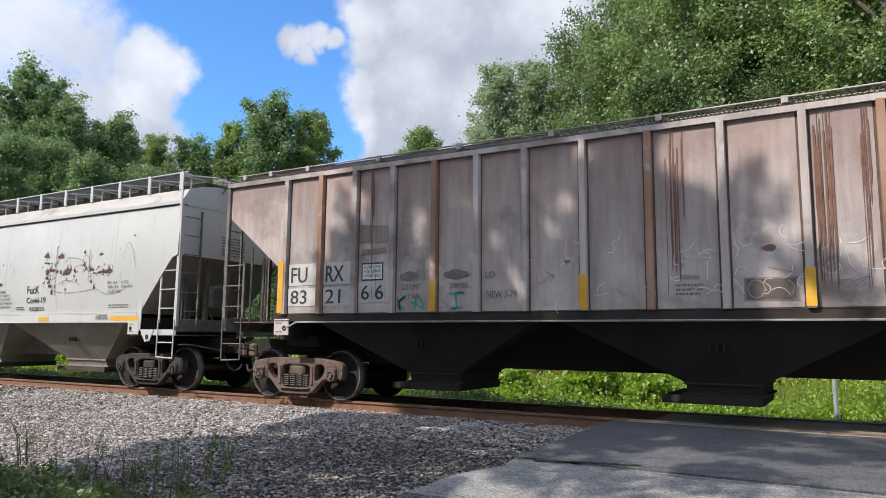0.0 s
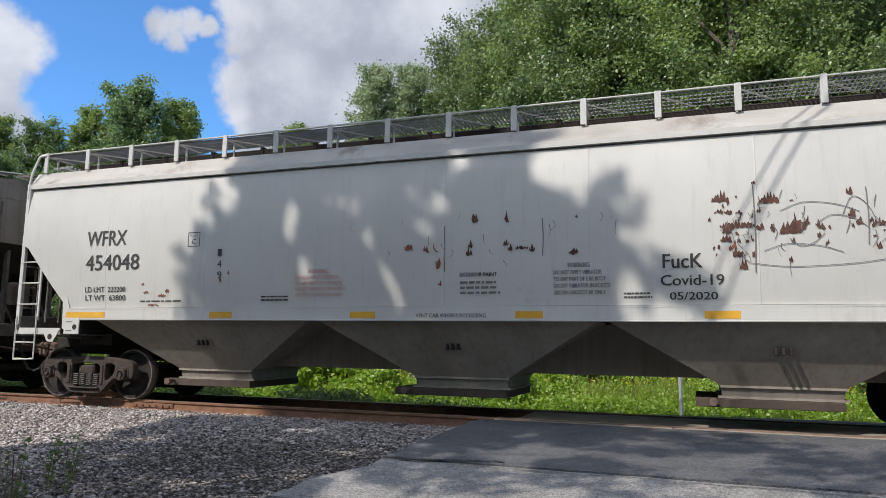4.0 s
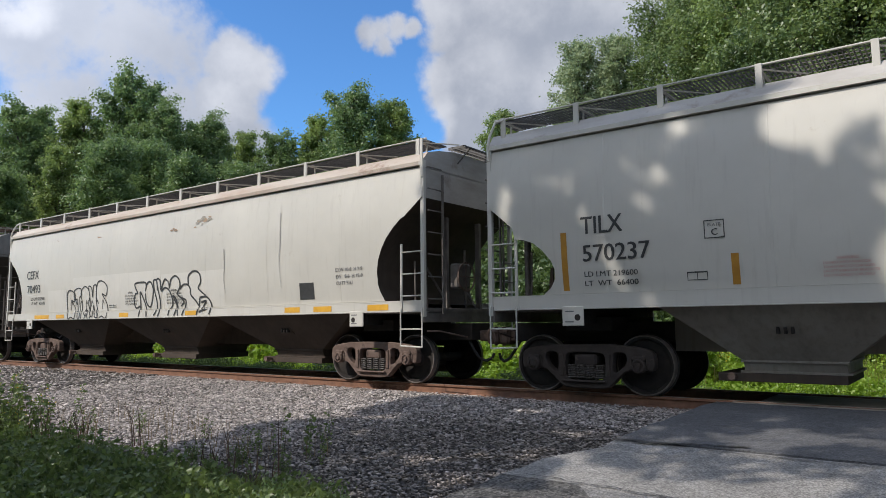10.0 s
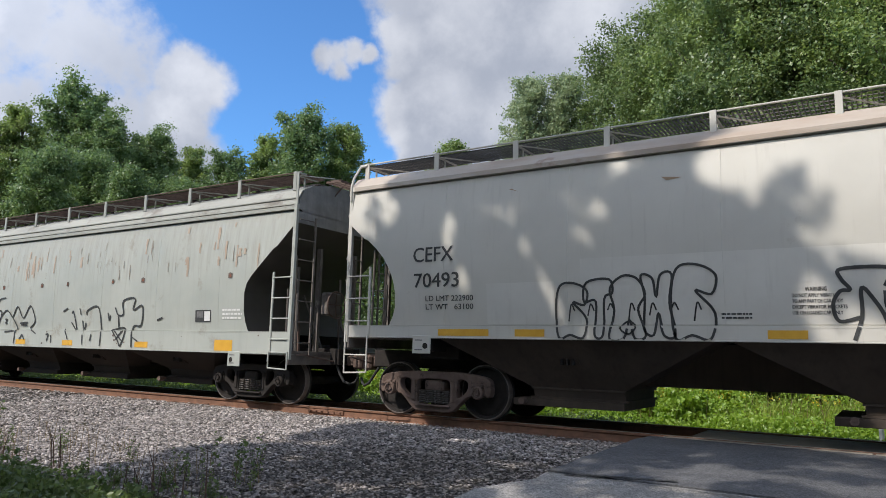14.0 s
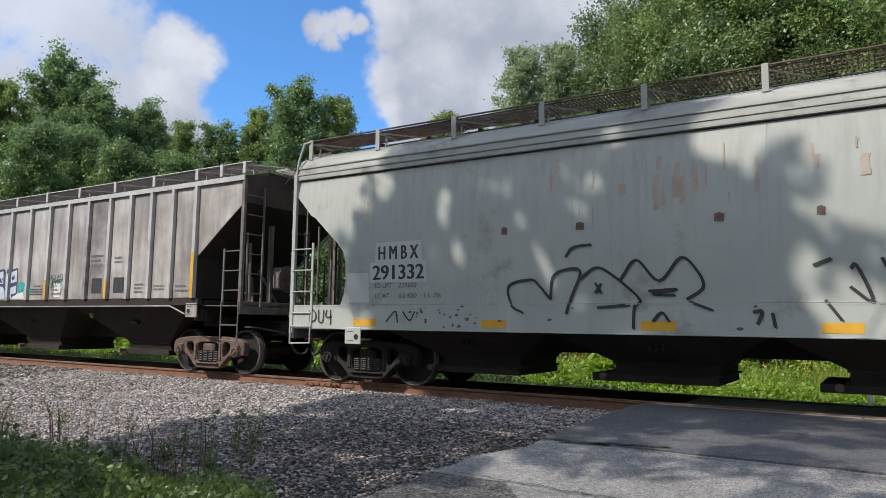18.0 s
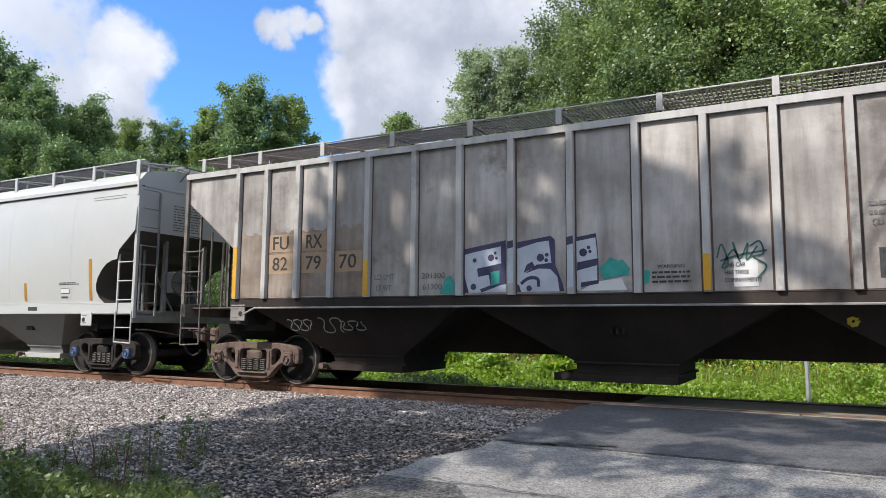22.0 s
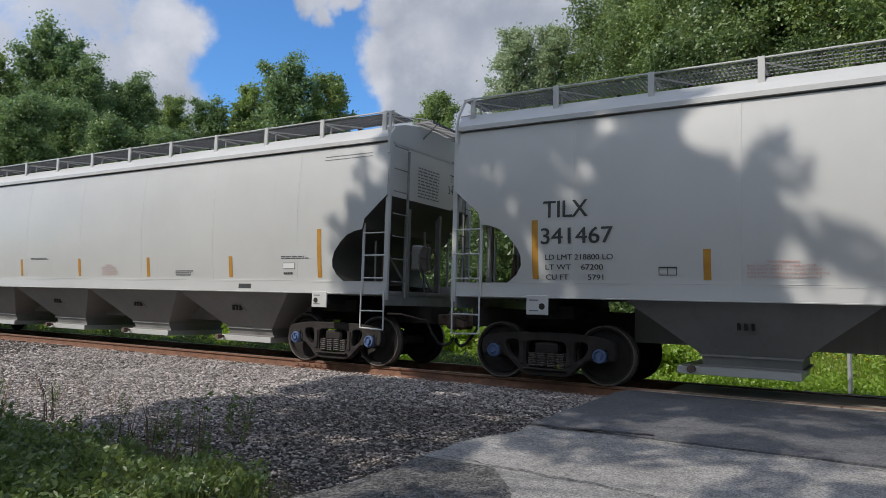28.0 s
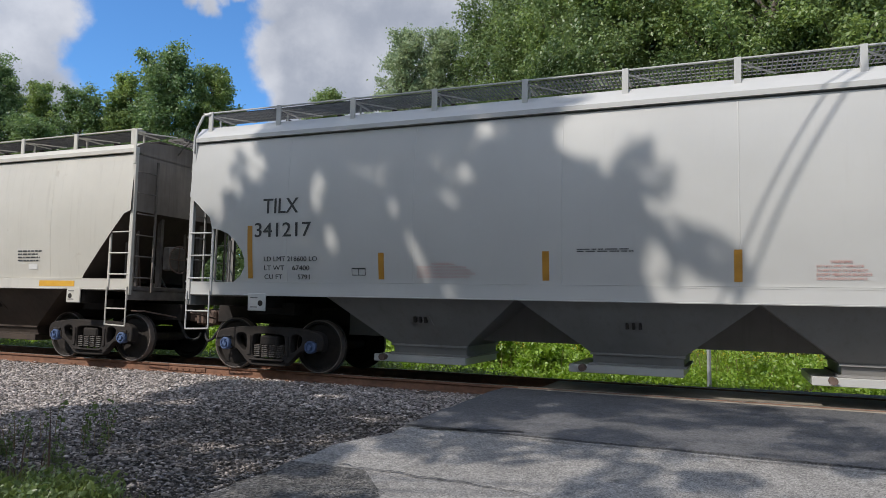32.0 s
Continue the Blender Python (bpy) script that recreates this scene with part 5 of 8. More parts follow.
            self.letter(text, x0, x0 + (x1 - x0) * share, z, z + 0.62 * step, mat)
        self.letter("WARNING", x0 + 0.25 * (x1 - x0), x0 + 0.65 * (x1 - x0), z1 - 0.75 * step, z1, mat)

    def stroke(self, mb, pts, width, closed=False, off=0.006, fine=6, taper=False):
        """A brushed line through points of (x, z), rounded between them."""
        p = [Vector((a, b)) for a, b in pts]
        if closed:
            p = [p[-1], *p, p[0], p[1]]
        else:
            p = [p[0] * 2 - p[1], *p, p[-1] * 2 - p[-2]]
        line = []
        for a, b, c, d in zip(p, p[1:], p[2:], p[3:]):
            for i in range(fine):
                t = i / fine
                line.append(0.5 * (2 * b + (c - a) * t + (2 * a - 5 * b + 4 * c - d) * t * t + (3 * b - a - 3 * c + d) * t ** 3))
        if not closed:
            line.append(p[-2])
        rows = []
        n = len(line)
        for i, q in enumerate(line):
            d = line[(i + 1) % n if closed else min(i + 1, n - 1)] - line[i - 1 if closed or i else 0]
            d = d.normalized() if d.length > 1e-6 else Vector((1, 0))
            w = width / 2 * (1 - 0.6 * i / n if taper else 1)
            m = Vector((-d.y, d.x)) * w
            rows.append([(s.x, -self.face(s.y) - off, s.y) for s in (q - m, q + m)])
        if closed:
            rows.append(rows[0])
        mb.sheet(rows)

    def pieces(self, name, mb, material, label=""):
        """One part for each stroke that lies apart from the others."""
        root = list(range(len(mb.v)))

        def top(i):
            while root[i] != i:
                root[i] = root[root[i]]
                i = root[i]
            return i
        for q in mb.f:
            for i in q[1:]:
                root[top(i)] = top(q[0])
        sets = collections.defaultdict(list)
        for q in mb.f:
            sets[top(q[0])].append(q)
        for group in sets.values():
            ids = sorted({i for q in group for i in q})
            at = {i: k for k, i in enumerate(ids)}
            part(name, Mb().add([mb.v[i] for i in ids], [tuple(at[i] for i in q) for q in group]), material, self.thing, label)

    def fill(self, pts, mat, off=0.004, name="paint_patch"):
        """A filled shape through points of (x, z)."""
        mb = Mb().add([(x, -self.face(z) - off, z) for x, z in pts], [tuple(range(len(pts)))])
        part(name, mb, M[mat], self.thing)


THREE = [(-4.55, 2.2, 0.75, 0.42), (0.05, 2.2, 0.75, 0.42), (4.6, 2.2, 0.75, 0.42)]
THREE_OLD = [(-4.05, 2.15, 0.5, 0.40), (0.65, 2.2, 0.5, 0.40), (5.2, 2.1, 0.5, 0.40)]
FOUR = [(-4.66, 1.6, 0.64, 0.40), (-1.38, 1.62, 0.64, 0.40), (1.86, 1.62, 0.64, 0.40), (5.1, 1.6, 0.64, 0.40)]
FOUR_SHORT = [(-4.65, 1.5, 0.75, 0.40), (-1.55, 1.5, 0.75, 0.40), (1.55, 1.5, 0.75, 0.40), (4.65, 1.5, 0.75, 0.40)]
RIBS = (-7.05, -6.35, -5.6, -4.85, -4.08, -3.16, -2.33, -1.45, -0.52, 0.43, 1.34, 2.2, 3.05, 3.92, 4.72, 5.49, 6.24, 7.0)
RIBS_OLD = (-6.88, -6.05, -5.27, -4.47, -3.64, -2.85, -2.02, -1.09, -0.13, 0.85, 1.84, 2.7, 3.55, 4.4, 5.2, 6.0, 6.9)


def wagon_ruddy():
    # dark slope sheets have the shade at the wagon's ends in their colour
    w = Wagon(-2.22, 8.47, 6.95, "rust-stained grey ribbed covered hopper wagon with scratched sides", "ruddy", "underdark", "underdark", CUT_SLANT, (1.46, 1.60), 4.12, 4.39, THREE_OLD, RIBS_OLD,
              "rusty", "rusty", ribmat="ruddyrib", grate="walkway", boardposts=11)
    for x0, x1, z0, z1 in ((-6.80, -6.14, 2.10, 2.50), (-5.97, -5.36, 2.10, 2.50), (-6.80, -6.14, 1.72, 2.05), (-5.97, -5.36, 1.72, 2.05), (-5.18, -4.56, 1.76, 2.10)):
        w.patch(x0, x1, z0, z1, "oldpanel", "repainted_panel")
    for s, x0, x1, z0, z1 in (("FU", -6.74, -6.36, 2.15, 2.43), ("RX", -5.92, -5.52, 2.15, 2.43), ("83", -6.74, -6.36, 1.76, 2.01), ("21", -5.92, -5.58, 1.76, 2.01), ("6 6", -5.12, -4.66, 1.81, 2.06)):
        w.letter(s, x0, x1, z0, z1)
    w.patch(-5.12, -4.66, 2.14, 2.45, "ink", "notice")
    w.patch(-5.095, -4.685, 2.165, 2.425, "panel", "notice", off=0.003)
    w.fill([(-5.17, 2.82), (-4.57, 2.80), (-4.57, 3.08), (-5.17, 3.13)], "brownwash", 0.002)
    w.fill([(-5.13, 2.60), (-4.62, 2.61), (-4.63, 2.70), (-5.12, 2.69)], "brownwash", 0.002)
    for k, text in enumerate(("HOME SHOP", "FOR REPAIR", "DO NOT LOAD")):
        w.letter(text, -5.06, -4.72, 2.35 - 0.075 * k, 2.40 - 0.075 * k)
    w.letter("LD LMT", -4.27, -3.90, 1.96, 2.05, "inkfaded")
    w.letter("208100", -3.36, -3.02, 1.96, 2.05, "inkfaded")
    w.letter("LT WT", -4.2, -3.92, 1.80, 1.89, "inkfaded")
    w.letter("NEW 3-79", -2.68, -2.17, 1.79, 1.90, "inkfaded")
    w.letter("LO", -2.70, -2.54, 2.11, 2.21, "inkfaded")
    for x in (-4.12, -3.24):
        w.fill([(x + 0.2 * math.cos(a) * (1.0 if x < -4 else 1.15), 2.19 + 0.075 * math.sin(a) + 0.01 * math.sin(5 * a)) for a in np.linspace(0, 6.1, 15)], "inkfaded")
    for x0, x1, z1 in ((-7.01, -6.88, 2.57), (-3.70, -3.58, 2.09), (-1.15, -1.03, 2.10), (1.78, 1.90, 2.08)):
        mb = Mb().box(x0, x1, -w.side(2) - 0.087, -w.side(2) - 0.081, 1.60, z1)
        part("stripe", mb, M["yellow"], w.thing)
    mb = Mb()
    w.stroke(mb, [(-4.36, 1.85), (-4.3, 1.62), (-4.33, 1.75), (-4.2, 1.86), (-4.32, 1.74), (-4.18, 1.62)], 0.03)
    w.stroke(mb, [(-4.1, 1.75), (-4.0, 1.75)], 0.03)
    w.stroke(mb, [(-4.02, 1.63), (-3.95, 1.86), (-3.84, 1.65), (-3.98, 1.72)], 0.03)
    w.stroke(mb, [(-3.36, 1.88), (-3.08, 1.88), (-3.22, 1.88), (-3.22, 1.64), (-3.32, 1.64), (-3.1, 1.66)], 0.03)
    w.pieces("graffiti", mb, M["teal"], "teal sprayed initials")
    mb = Mb()
    rng = random.Random(8)
    for k in range(64):
        x, z = rng.choice((rng.uniform(-2.2, 6.5), rng.uniform(0.0, 3.6))), rng.uniform(1.72, 2.6)
        a, turn = rng.uniform(0, 6.28), rng.uniform(-1.2, 1.2)
        pts = [(x, z)]
        for _ in range(3):
            pts.append((pts[-1][0] + 0.08 * math.cos(a), pts[-1][1] + 0.08 * math.sin(a)))
            a += turn
        w.stroke(mb, pts, 0.006, off=0.004)
    w.pieces("scratch", mb, M["sprayw"], "thin pale scrawls and scratches")
    dark = Mb()
    for k in range(30):
        x, z = rng.uniform(-3.4, 6.0), rng.uniform(1.66, 2.3)
        w.stroke(dark, [(x, z), (x + rng.uniform(-0.2, 0.2), z + rng.choice((0, 0.12))), (x + rng.uniform(-0.2, 0.2), z + rng.uniform(-0.12, 0.12))], 0.007, off=0.005)
    w.pieces("scrawl", dark, M["inkfaded"], "thin dark scrawls")
    # rust that has run down from the roof edge
    for x0, x1, n in ((1.95, 2.17, 26), (2.46, 2.58, 10), (3.02, 3.10, 6), (0.08, 0.36, 10), (4.5, 4.7, 9), (5.6, 5.75, 7), (-4.95, -4.8, 6)):
        for k in range(n):
            x, wide = rng.uniform(x0, x1), rng.uniform(0.003, 0.016)
            z1 = w.eave - 0.06 - rng.uniform(0, 0.5) * (k > 2)
            z0 = rng.uniform(1.75, 2.6) if k % 3 else rng.uniform(2.4, 3.3)
            steps = np.linspace(z1, z0, 7)
            rim = [(x - wide * rng.uniform(0.4, 1.0), z) for z in steps] + [(x, z0 - 0.1)] + [(x + wide * rng.uniform(0.4, 1.0), z) for z in steps[::-1]]
            w.fill(rim, "rustrun", 0.003 + 0.0004 * k, "rust_run")
    for x, z, r in ((1.38, 2.36, 0.09), (2.72, 2.36, 0.10), (-2.05, 2.42, 0.05), (-1.35, 2.3, 0.05)):
        w.fill([(x + r * math.cos(a) * rng.uniform(0.8, 1.1), z + 0.5 * r * math.sin(a) * rng.uniform(0.7, 1.2)) for a in np.linspace(0, 5.8, 11)], "rustrun", 0.004, "rust_spot")
    w.patch(1.06, 1.70, 1.68, 1.98, "underpale", "marker_plate")
    w.patch(1.09, 1.67, 1.70, 1.96, "wellgrime", "marker_plate", off=0.003)
    mb = Mb()
    w.stroke(mb, [(1.21 + 0.10 * math.cos(a), 1.83 + 0.115 * math.sin(a)) for a in np.linspace(0, 5.6, 9)], 0.02, closed=True, off=0.009)
    w.stroke(mb, [(1.58, 1.94), (1.65, 1.86), (1.62, 1.76), (1.55, 1.72)], 0.02, off=0.009)
    w.pieces("plate_ring", mb, M["underpale"])
    w.letter("WARNING", 0.25, 0.52, 1.98, 2.04, "inkfaded")
    w.bars(0.2, 0.62, 1.76, 1.94, 3, "inkfaded", 12)
    return w


def wagon_white():
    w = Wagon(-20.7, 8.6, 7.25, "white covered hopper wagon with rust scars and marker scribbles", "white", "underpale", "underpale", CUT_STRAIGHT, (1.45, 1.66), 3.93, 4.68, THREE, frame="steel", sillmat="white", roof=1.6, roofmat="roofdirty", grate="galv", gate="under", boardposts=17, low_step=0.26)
    w.letter("WFRX", -6.96, -6.05, 2.78, 3.05)
    w.letter("454048", -6.96, -5.74, 2.33, 2.61)
    for s, x0, x1, z in (("LD LMT  222200", -6.96, -6.03, 1.94), ("LT WT  63800", -6.95, -6.03, 1.79)):
        w.letter(s, x0, x1, z, z + 0.095)
    box_mark(w, -4.69, -4.44, 2.70, 2.95)
    rng = random.Random(5)

    def scars(rows, mat):
        """Flaked patches with a level foot and a spiky upper edge: x, z of the foot, width, height."""
        for x, z, wide, high in rows:
            n = max(3, int(wide / 0.018))
            lean = rng.uniform(-0.3, 0.3) * high
            low = [(x + wide * k / n, z + rng.uniform(-0.025, 0.01)) for k in range(n + 1)]
            up = [(x + wide * k / n + lean * rng.uniform(0.3, 1), z + high * (rng.uniform(0.15, 0.5) if k % 2 else rng.uniform(0.5, 1.1)) * (1 - 0.5 * abs(2 * k / n - 1))) for k in range(n, -1, -1)]
            w.fill(low + up, mat, 0.004 + rng.uniform(0, 0.002), "rust_scar")

    scars(((3.78, 3.02, 0.21, 0.20), (3.87, 2.67, 0.43, 0.14), (3.81, 2.87, 0.11, 0.07), (3.93, 2.86, 0.09, 0.06), (4.07, 2.85, 0.08, 0.06), (3.88, 2.48, 0.14, 0.13), (4.02, 2.29, 0.12, 0.18), (4.10, 2.13, 0.10, 0.18), (3.90, 2.60, 0.11, 0.20),
           (4.36, 2.98, 0.24, 0.18), (4.32, 2.63, 0.10, 0.12), (4.58, 2.58, 0.26, 0.34), (4.60, 2.57, 0.20, 0.12), (5.03, 2.61, 0.09, 0.17), (5.36, 3.05, 0.07, 0.14), (5.37, 2.75, 0.08, 0.18), (5.47, 2.65, 0.07, 0.18), (5.64, 2.64, 0.15, 0.10),
           (5.66, 2.36, 0.06, 0.12), (5.77, 2.22, 0.05, 0.22), (5.74, 2.56, 0.15, 0.05), (5.91, 2.56, 0.15, 0.10), (6.05, 2.57, 0.20, 0.13), (6.20, 2.56, 0.21, 0.24), (5.96, 2.98, 0.14, 0.09)), "rustdark")
    scars(((0.46, 2.90, 0.10, 0.24), (0.98, 2.87, 0.06, 0.27), (1.98, 2.90, 0.04, 0.06), (0.36, 2.41, 0.10, 0.14), (0.37, 2.52, 0.08, 0.20), (0.93, 2.53, 0.08, 0.16), (1.0, 2.47, 0.07, 0.10), (1.12, 2.48, 0.18, 0.07), (1.32, 2.45, 0.08, 0.12), (1.88, 2.39, 0.13, 0.10)), "rustdark")
    scars(((-0.61, 2.52, 0.12, 0.15), (-0.31, 2.48, 0.09, 0.15), (-0.13, 2.48, 0.06, 0.30), (-0.11, 2.22, 0.05, 0.28), (-0.08, 1.97, 0.05, 0.12), (4.02, 2.40, 0.06, 0.14), (7.10, 3.35, 0.05, 0.07)), "rustink")
    scars(((-5.66, 2.06, 0.05, 0.09), (-5.62, 1.92, 0.10, 0.05), (-5.30, 1.86, 0.16, 0.06), (-5.15, 1.93, 0.08, 0.09), (-5.52, 1.70, 0.22, 0.04), (-4.02, 2.10, 0.05, 0.10), (-3.86, 2.22, 0.04, 0.08)), "rustink")
    for cx, cz, dx, dz, n in ((4.1, 2.6, 0.22, 0.25, 26), (5.0, 2.7, 0.4, 0.2, 12), (6.0, 2.6, 0.25, 0.12, 12)):
        scars([(rng.gauss(cx, dx), rng.gauss(cz, dz), rng.uniform(0.015, 0.05), rng.uniform(0.03, 0.11)) for _ in range(n)], "rustdark")
    thin = Mb()
    for x, z0, z1 in ((4.29, 2.07, 3.25), (5.58, 2.39, 3.12), (0.02, 2.17, 2.86), (1.51, 2.37, 2.91)):
        w.stroke(thin, [(x, z1), (x + 0.012, (z0 + z1) / 2), (x, z0)], 0.014, fine=3)
    for x0, x1, z, bend in ((4.6, 5.5, 2.86, 0.1), (4.2, 5.9, 2.2, -0.06), (5.0, 5.6, 2.66, 0.12), (4.4, 5.3, 2.35, 0.08), (5.9, 7.05, 2.2, -0.12), (6.8, 7.25, 2.85, 0.35), (5.3, 5.7, 2.75, 0.25), (4.7, 5.1, 2.5, -0.1)):
        w.stroke(thin, [(x0, z), (x0 + 0.3 * (x1 - x0), z + bend), (x0 + 0.7 * (x1 - x0), z + 0.6 * bend), (x1, z - 0.5 * bend)], 0.009, fine=5)
    for k in range(52):
        x = rng.choice((rng.gauss(4.4, 0.35), rng.gauss(5.9, 0.45), rng.gauss(0.4, 0.9)))
        z, l = rng.gauss(2.68, 0.25), rng.uniform(0.05, 0.22)
        w.stroke(thin, [(x, z), (x + rng.uniform(-0.03, 0.05), z - 0.5 * l), (x + rng.uniform(-0.06, 0.06), z - l)], rng.uniform(0.006, 0.014), taper=True, fine=3)
    w.pieces("scratch", thin, M["inkfaded"], "fine dark scratches")
    # marker writing in three lines
    for text, x0, x1, z0, z1 in (("FucK", 3.14, 3.64, 2.15, 2.34), ("Covid-19", 3.11, 3.90, 1.92, 2.06), ("05/2020", 3.22, 3.82, 1.73, 1.83)):
        w.letter(text, x0, x1, z0, z1)
    w.endprint(-0.35, 0.35, 2.95, 3.4, 7, 5)
    for k, figure in enumerate("149"):
        w.letter(figure, -4.06, -3.98, 2.52 - 0.19 * k, 2.64 - 0.19 * k)
    for text, x0, x1, z in (("EW 10-4", 6.31, 6.62, 2.30), ("H 13-0", 6.78, 7.02, 2.30), ("EXW 10-8", 6.31, 6.66, 2.20), ("EXW-H 9-0", 6.78, 7.16, 2.20), ("CU FT 5400", 6.31, 6.74, 2.10), ("2 INCH HF", 5.92, 6.30, 1.56), ("COMP SHOES", 5.88, 6.34, 1.495)):
        w.letter(text, x0, x1, z, z + 0.065, "inkfaded" if z > 1.6 else "ink")
    for x0, x1, z0, z1, n, m, sd in ((6.31, 7.05, 1.76, 1.86, 2, "inkfaded", 3), (0.26, 0.95, 1.82, 2.05, 3, "inkfaded", 6), (2.62, 3.0, 1.75, 1.85, 2, "ink", 7), (-3.2, -2.65, 1.75, 1.86, 2, "ink", 8), (-5.7, -4.7, 1.75, 1.80, 1, "ink", 9)):
        w.bars(x0, x1, z0, z1, n, m, sd)
    w.warning(-2.55, -1.62, 1.80, 2.26, "inkred")
    w.warning(1.66, 2.44, 1.79, 2.26, "inkfaded")
    w.letter("EXTERIOR PAINT", 0.26, 0.83, 2.09, 2.15, "ink")
    w.letter("VENT CAR WHEN UNLOADING", -0.44, 0.66, 1.49, 1.55, "ink")
    for x0, x1 in ((6.40, 7.38), (3.65, 4.09), (1.1, 1.5), (-1.55, -1.12), (-4.2, -3.75), (-7.39, -6.47)):
        w.patch(x0, x1, 1.48, 1.58, "yellow")
    return w


def box_mark(w, x0, x1, z0, z1):
    mb = Mb()
    for a, b, c, d in ((x0, x1, z0, z0 + 0.012), (x0, x1, z1 - 0.012, z1), (x0, x0 + 0.012, z0, z1), (x1 - 0.012, x1, z0, z1)):
        mb.add([(a, -w.face(c) - 0.003, c), (b, -w.face(c) - 0.003, c), (b, -w.face(d) - 0.003, d), (a, -w.face(d) - 0.003, d)], [(0, 1, 2, 3)])
    part("plate_mark", mb, M["ink"], w.thing)
    w.letter("C", (x0 + x1) / 2 - 0.04, (x0 + x1) / 2 + 0.04, z0 + 0.04, z0 + 0.13)
    w.letter("PLATE", x0 + 0.05, x1 - 0.05, z1 - 0.085, z1 - 0.045, "inkfaded")


STRIPES = (-7.62, -5.1, -2.45, 0.1, 2.7, 5.32, 7.68)


def amber_stripes(w, z0=1.60, dx=0.0):
    for k, x in enumerate(STRIPES):
        x += dx
        w.patch(x - 0.05, x + 0.05, z0, 2.50 if k in (0, 6) else 2.02, "amber")


def wagon_cream():
    w = Wagon(-39.77, 9.1, 7.6, "cream covered hopper wagon with black slope sheets and amber stripes", "cream", "black", "underpale", CUT_ROUND, (1.33, 1.55), 4.0, 4.58, FOUR, sillmat="cream", roof=1.35, roofmat="roofdirty", gate="under", boardposts=14, endpaint="endgrime_shade")
    amber_stripes(w, dx=-0.06)
    w.letter("TILX", -7.38, -6.72, 2.45, 2.71)
    w.letter("570237", -7.37, -6.32, 2.03, 2.28)
    w.letter("LD LMT 219600", -7.36, -6.52, 1.80, 1.88)
    w.letter("LT  WT  66400", -7.36, -6.52, 1.66, 1.74)
    box_mark(w, -5.54, -5.27, 2.24, 2.49)
    w.letter("EXW 10-2  H 9-3", 6.36, 7.06, 2.05, 2.12, "ink")
    w.letter("EW   8-10 H 15-0", 6.36, 7.06, 1.94, 2.01, "ink")
    w.letter("CU FT 5791", 6.37, 6.77, 1.83, 1.90, "ink")
    w.warning(-4.12, -3.52, 1.64, 1.90, "inkred")
    w.warning(1.12, 1.98, 1.64, 1.88, "inkred")
    w.bars(3.55, 4.02, 1.62, 1.76, 3, "ink", 6)
    w.bars(-1.80, -0.87, 2.02, 2.08, 2, "ink", 7)
    w.bars(-1.3, -1.02, 1.70, 1.82, 3, "inkfaded", 8)
    w.patch(4.21, 4.48, 1.64, 1.76, "panel", "notice")
    w.bars(4.2, 4.45, 1.80, 1.86, 1, "ink", 9)
    w.patch(5.65, 5.89, 1.38, 1.46, "inkfaded", "builder_plate")
    frame_mark(w, -5.81, -5.53, 1.68, 1.80)
    w.endprint(-0.5, 0.25, 3.1, 3.5, 6, 3)
    return w


def frame_mark(w, x0, x1, z0, z1):
    mb = Mb()
    for a, b, c, d in ((x0, x1, z0, z0 + 0.01), (x0, x1, z1 - 0.02, z1), (x0, x0 + 0.01, z0, z1), (x1 - 0.01, x1, z0, z1), ((x0 + x1) / 2 - 0.005, (x0 + x1) / 2 + 0.005, z0, z1)):
        mb.add([(a, -w.face(c) - 0.003, c), (b, -w.face(c) - 0.003, c), (b, -w.face(d) - 0.003, d), (a, -w.face(d) - 0.003, d)], [(0, 1, 2, 3)])
    part("record_frame", mb, M["ink"], w.thing)


def bubble(w, mb, x0, x1, z0, z1, shape, width=0.035):
    """A rounded throw-up letter: outline points in a box 1 by 1."""
    w.stroke(mb, [(x0 + (x1 - x0) * a, z0 + (z1 - z0) * b) for a, b in shape], width, closed=True, fine=5)


ROUND_A = [(0.0, 0.0), (0.15, 0.45), (0.05, 0.8), (0.4, 1.0), (0.8, 0.95), (1.0, 0.7), (0.8, 0.45), (1.0, 0.05), (0.7, 0.0), (0.55, 0.3), (0.4, 0.0)]
ROUND_B = [(0.05, 0.1), (0.1, 0.6), (0.0, 0.95), (0.35, 0.9), (0.45, 0.6), (0.6, 0.95), (0.95, 0.95), (0.85, 0.5), (1.0, 0.0), (0.65, 0.0), (0.5, 0.35), (0.35, 0.0)]
ROUND_C = [(0.1, 0.0), (0.0, 0.5), (0.15, 0.95), (0.6, 1.0), (1.0, 0.85), (0.9, 0.6), (0.55, 0.65), (0.95, 0.35), (0.85, 0.0), (0.45, 0.05)]
ROUND_T = [(0.35, 0.0), (0.42, 0.6), (0.0, 0.6), (0.1, 0.95), (0.9, 1.0), (1.0, 0.75), (0.72, 0.65), (0.65, 0.0)]


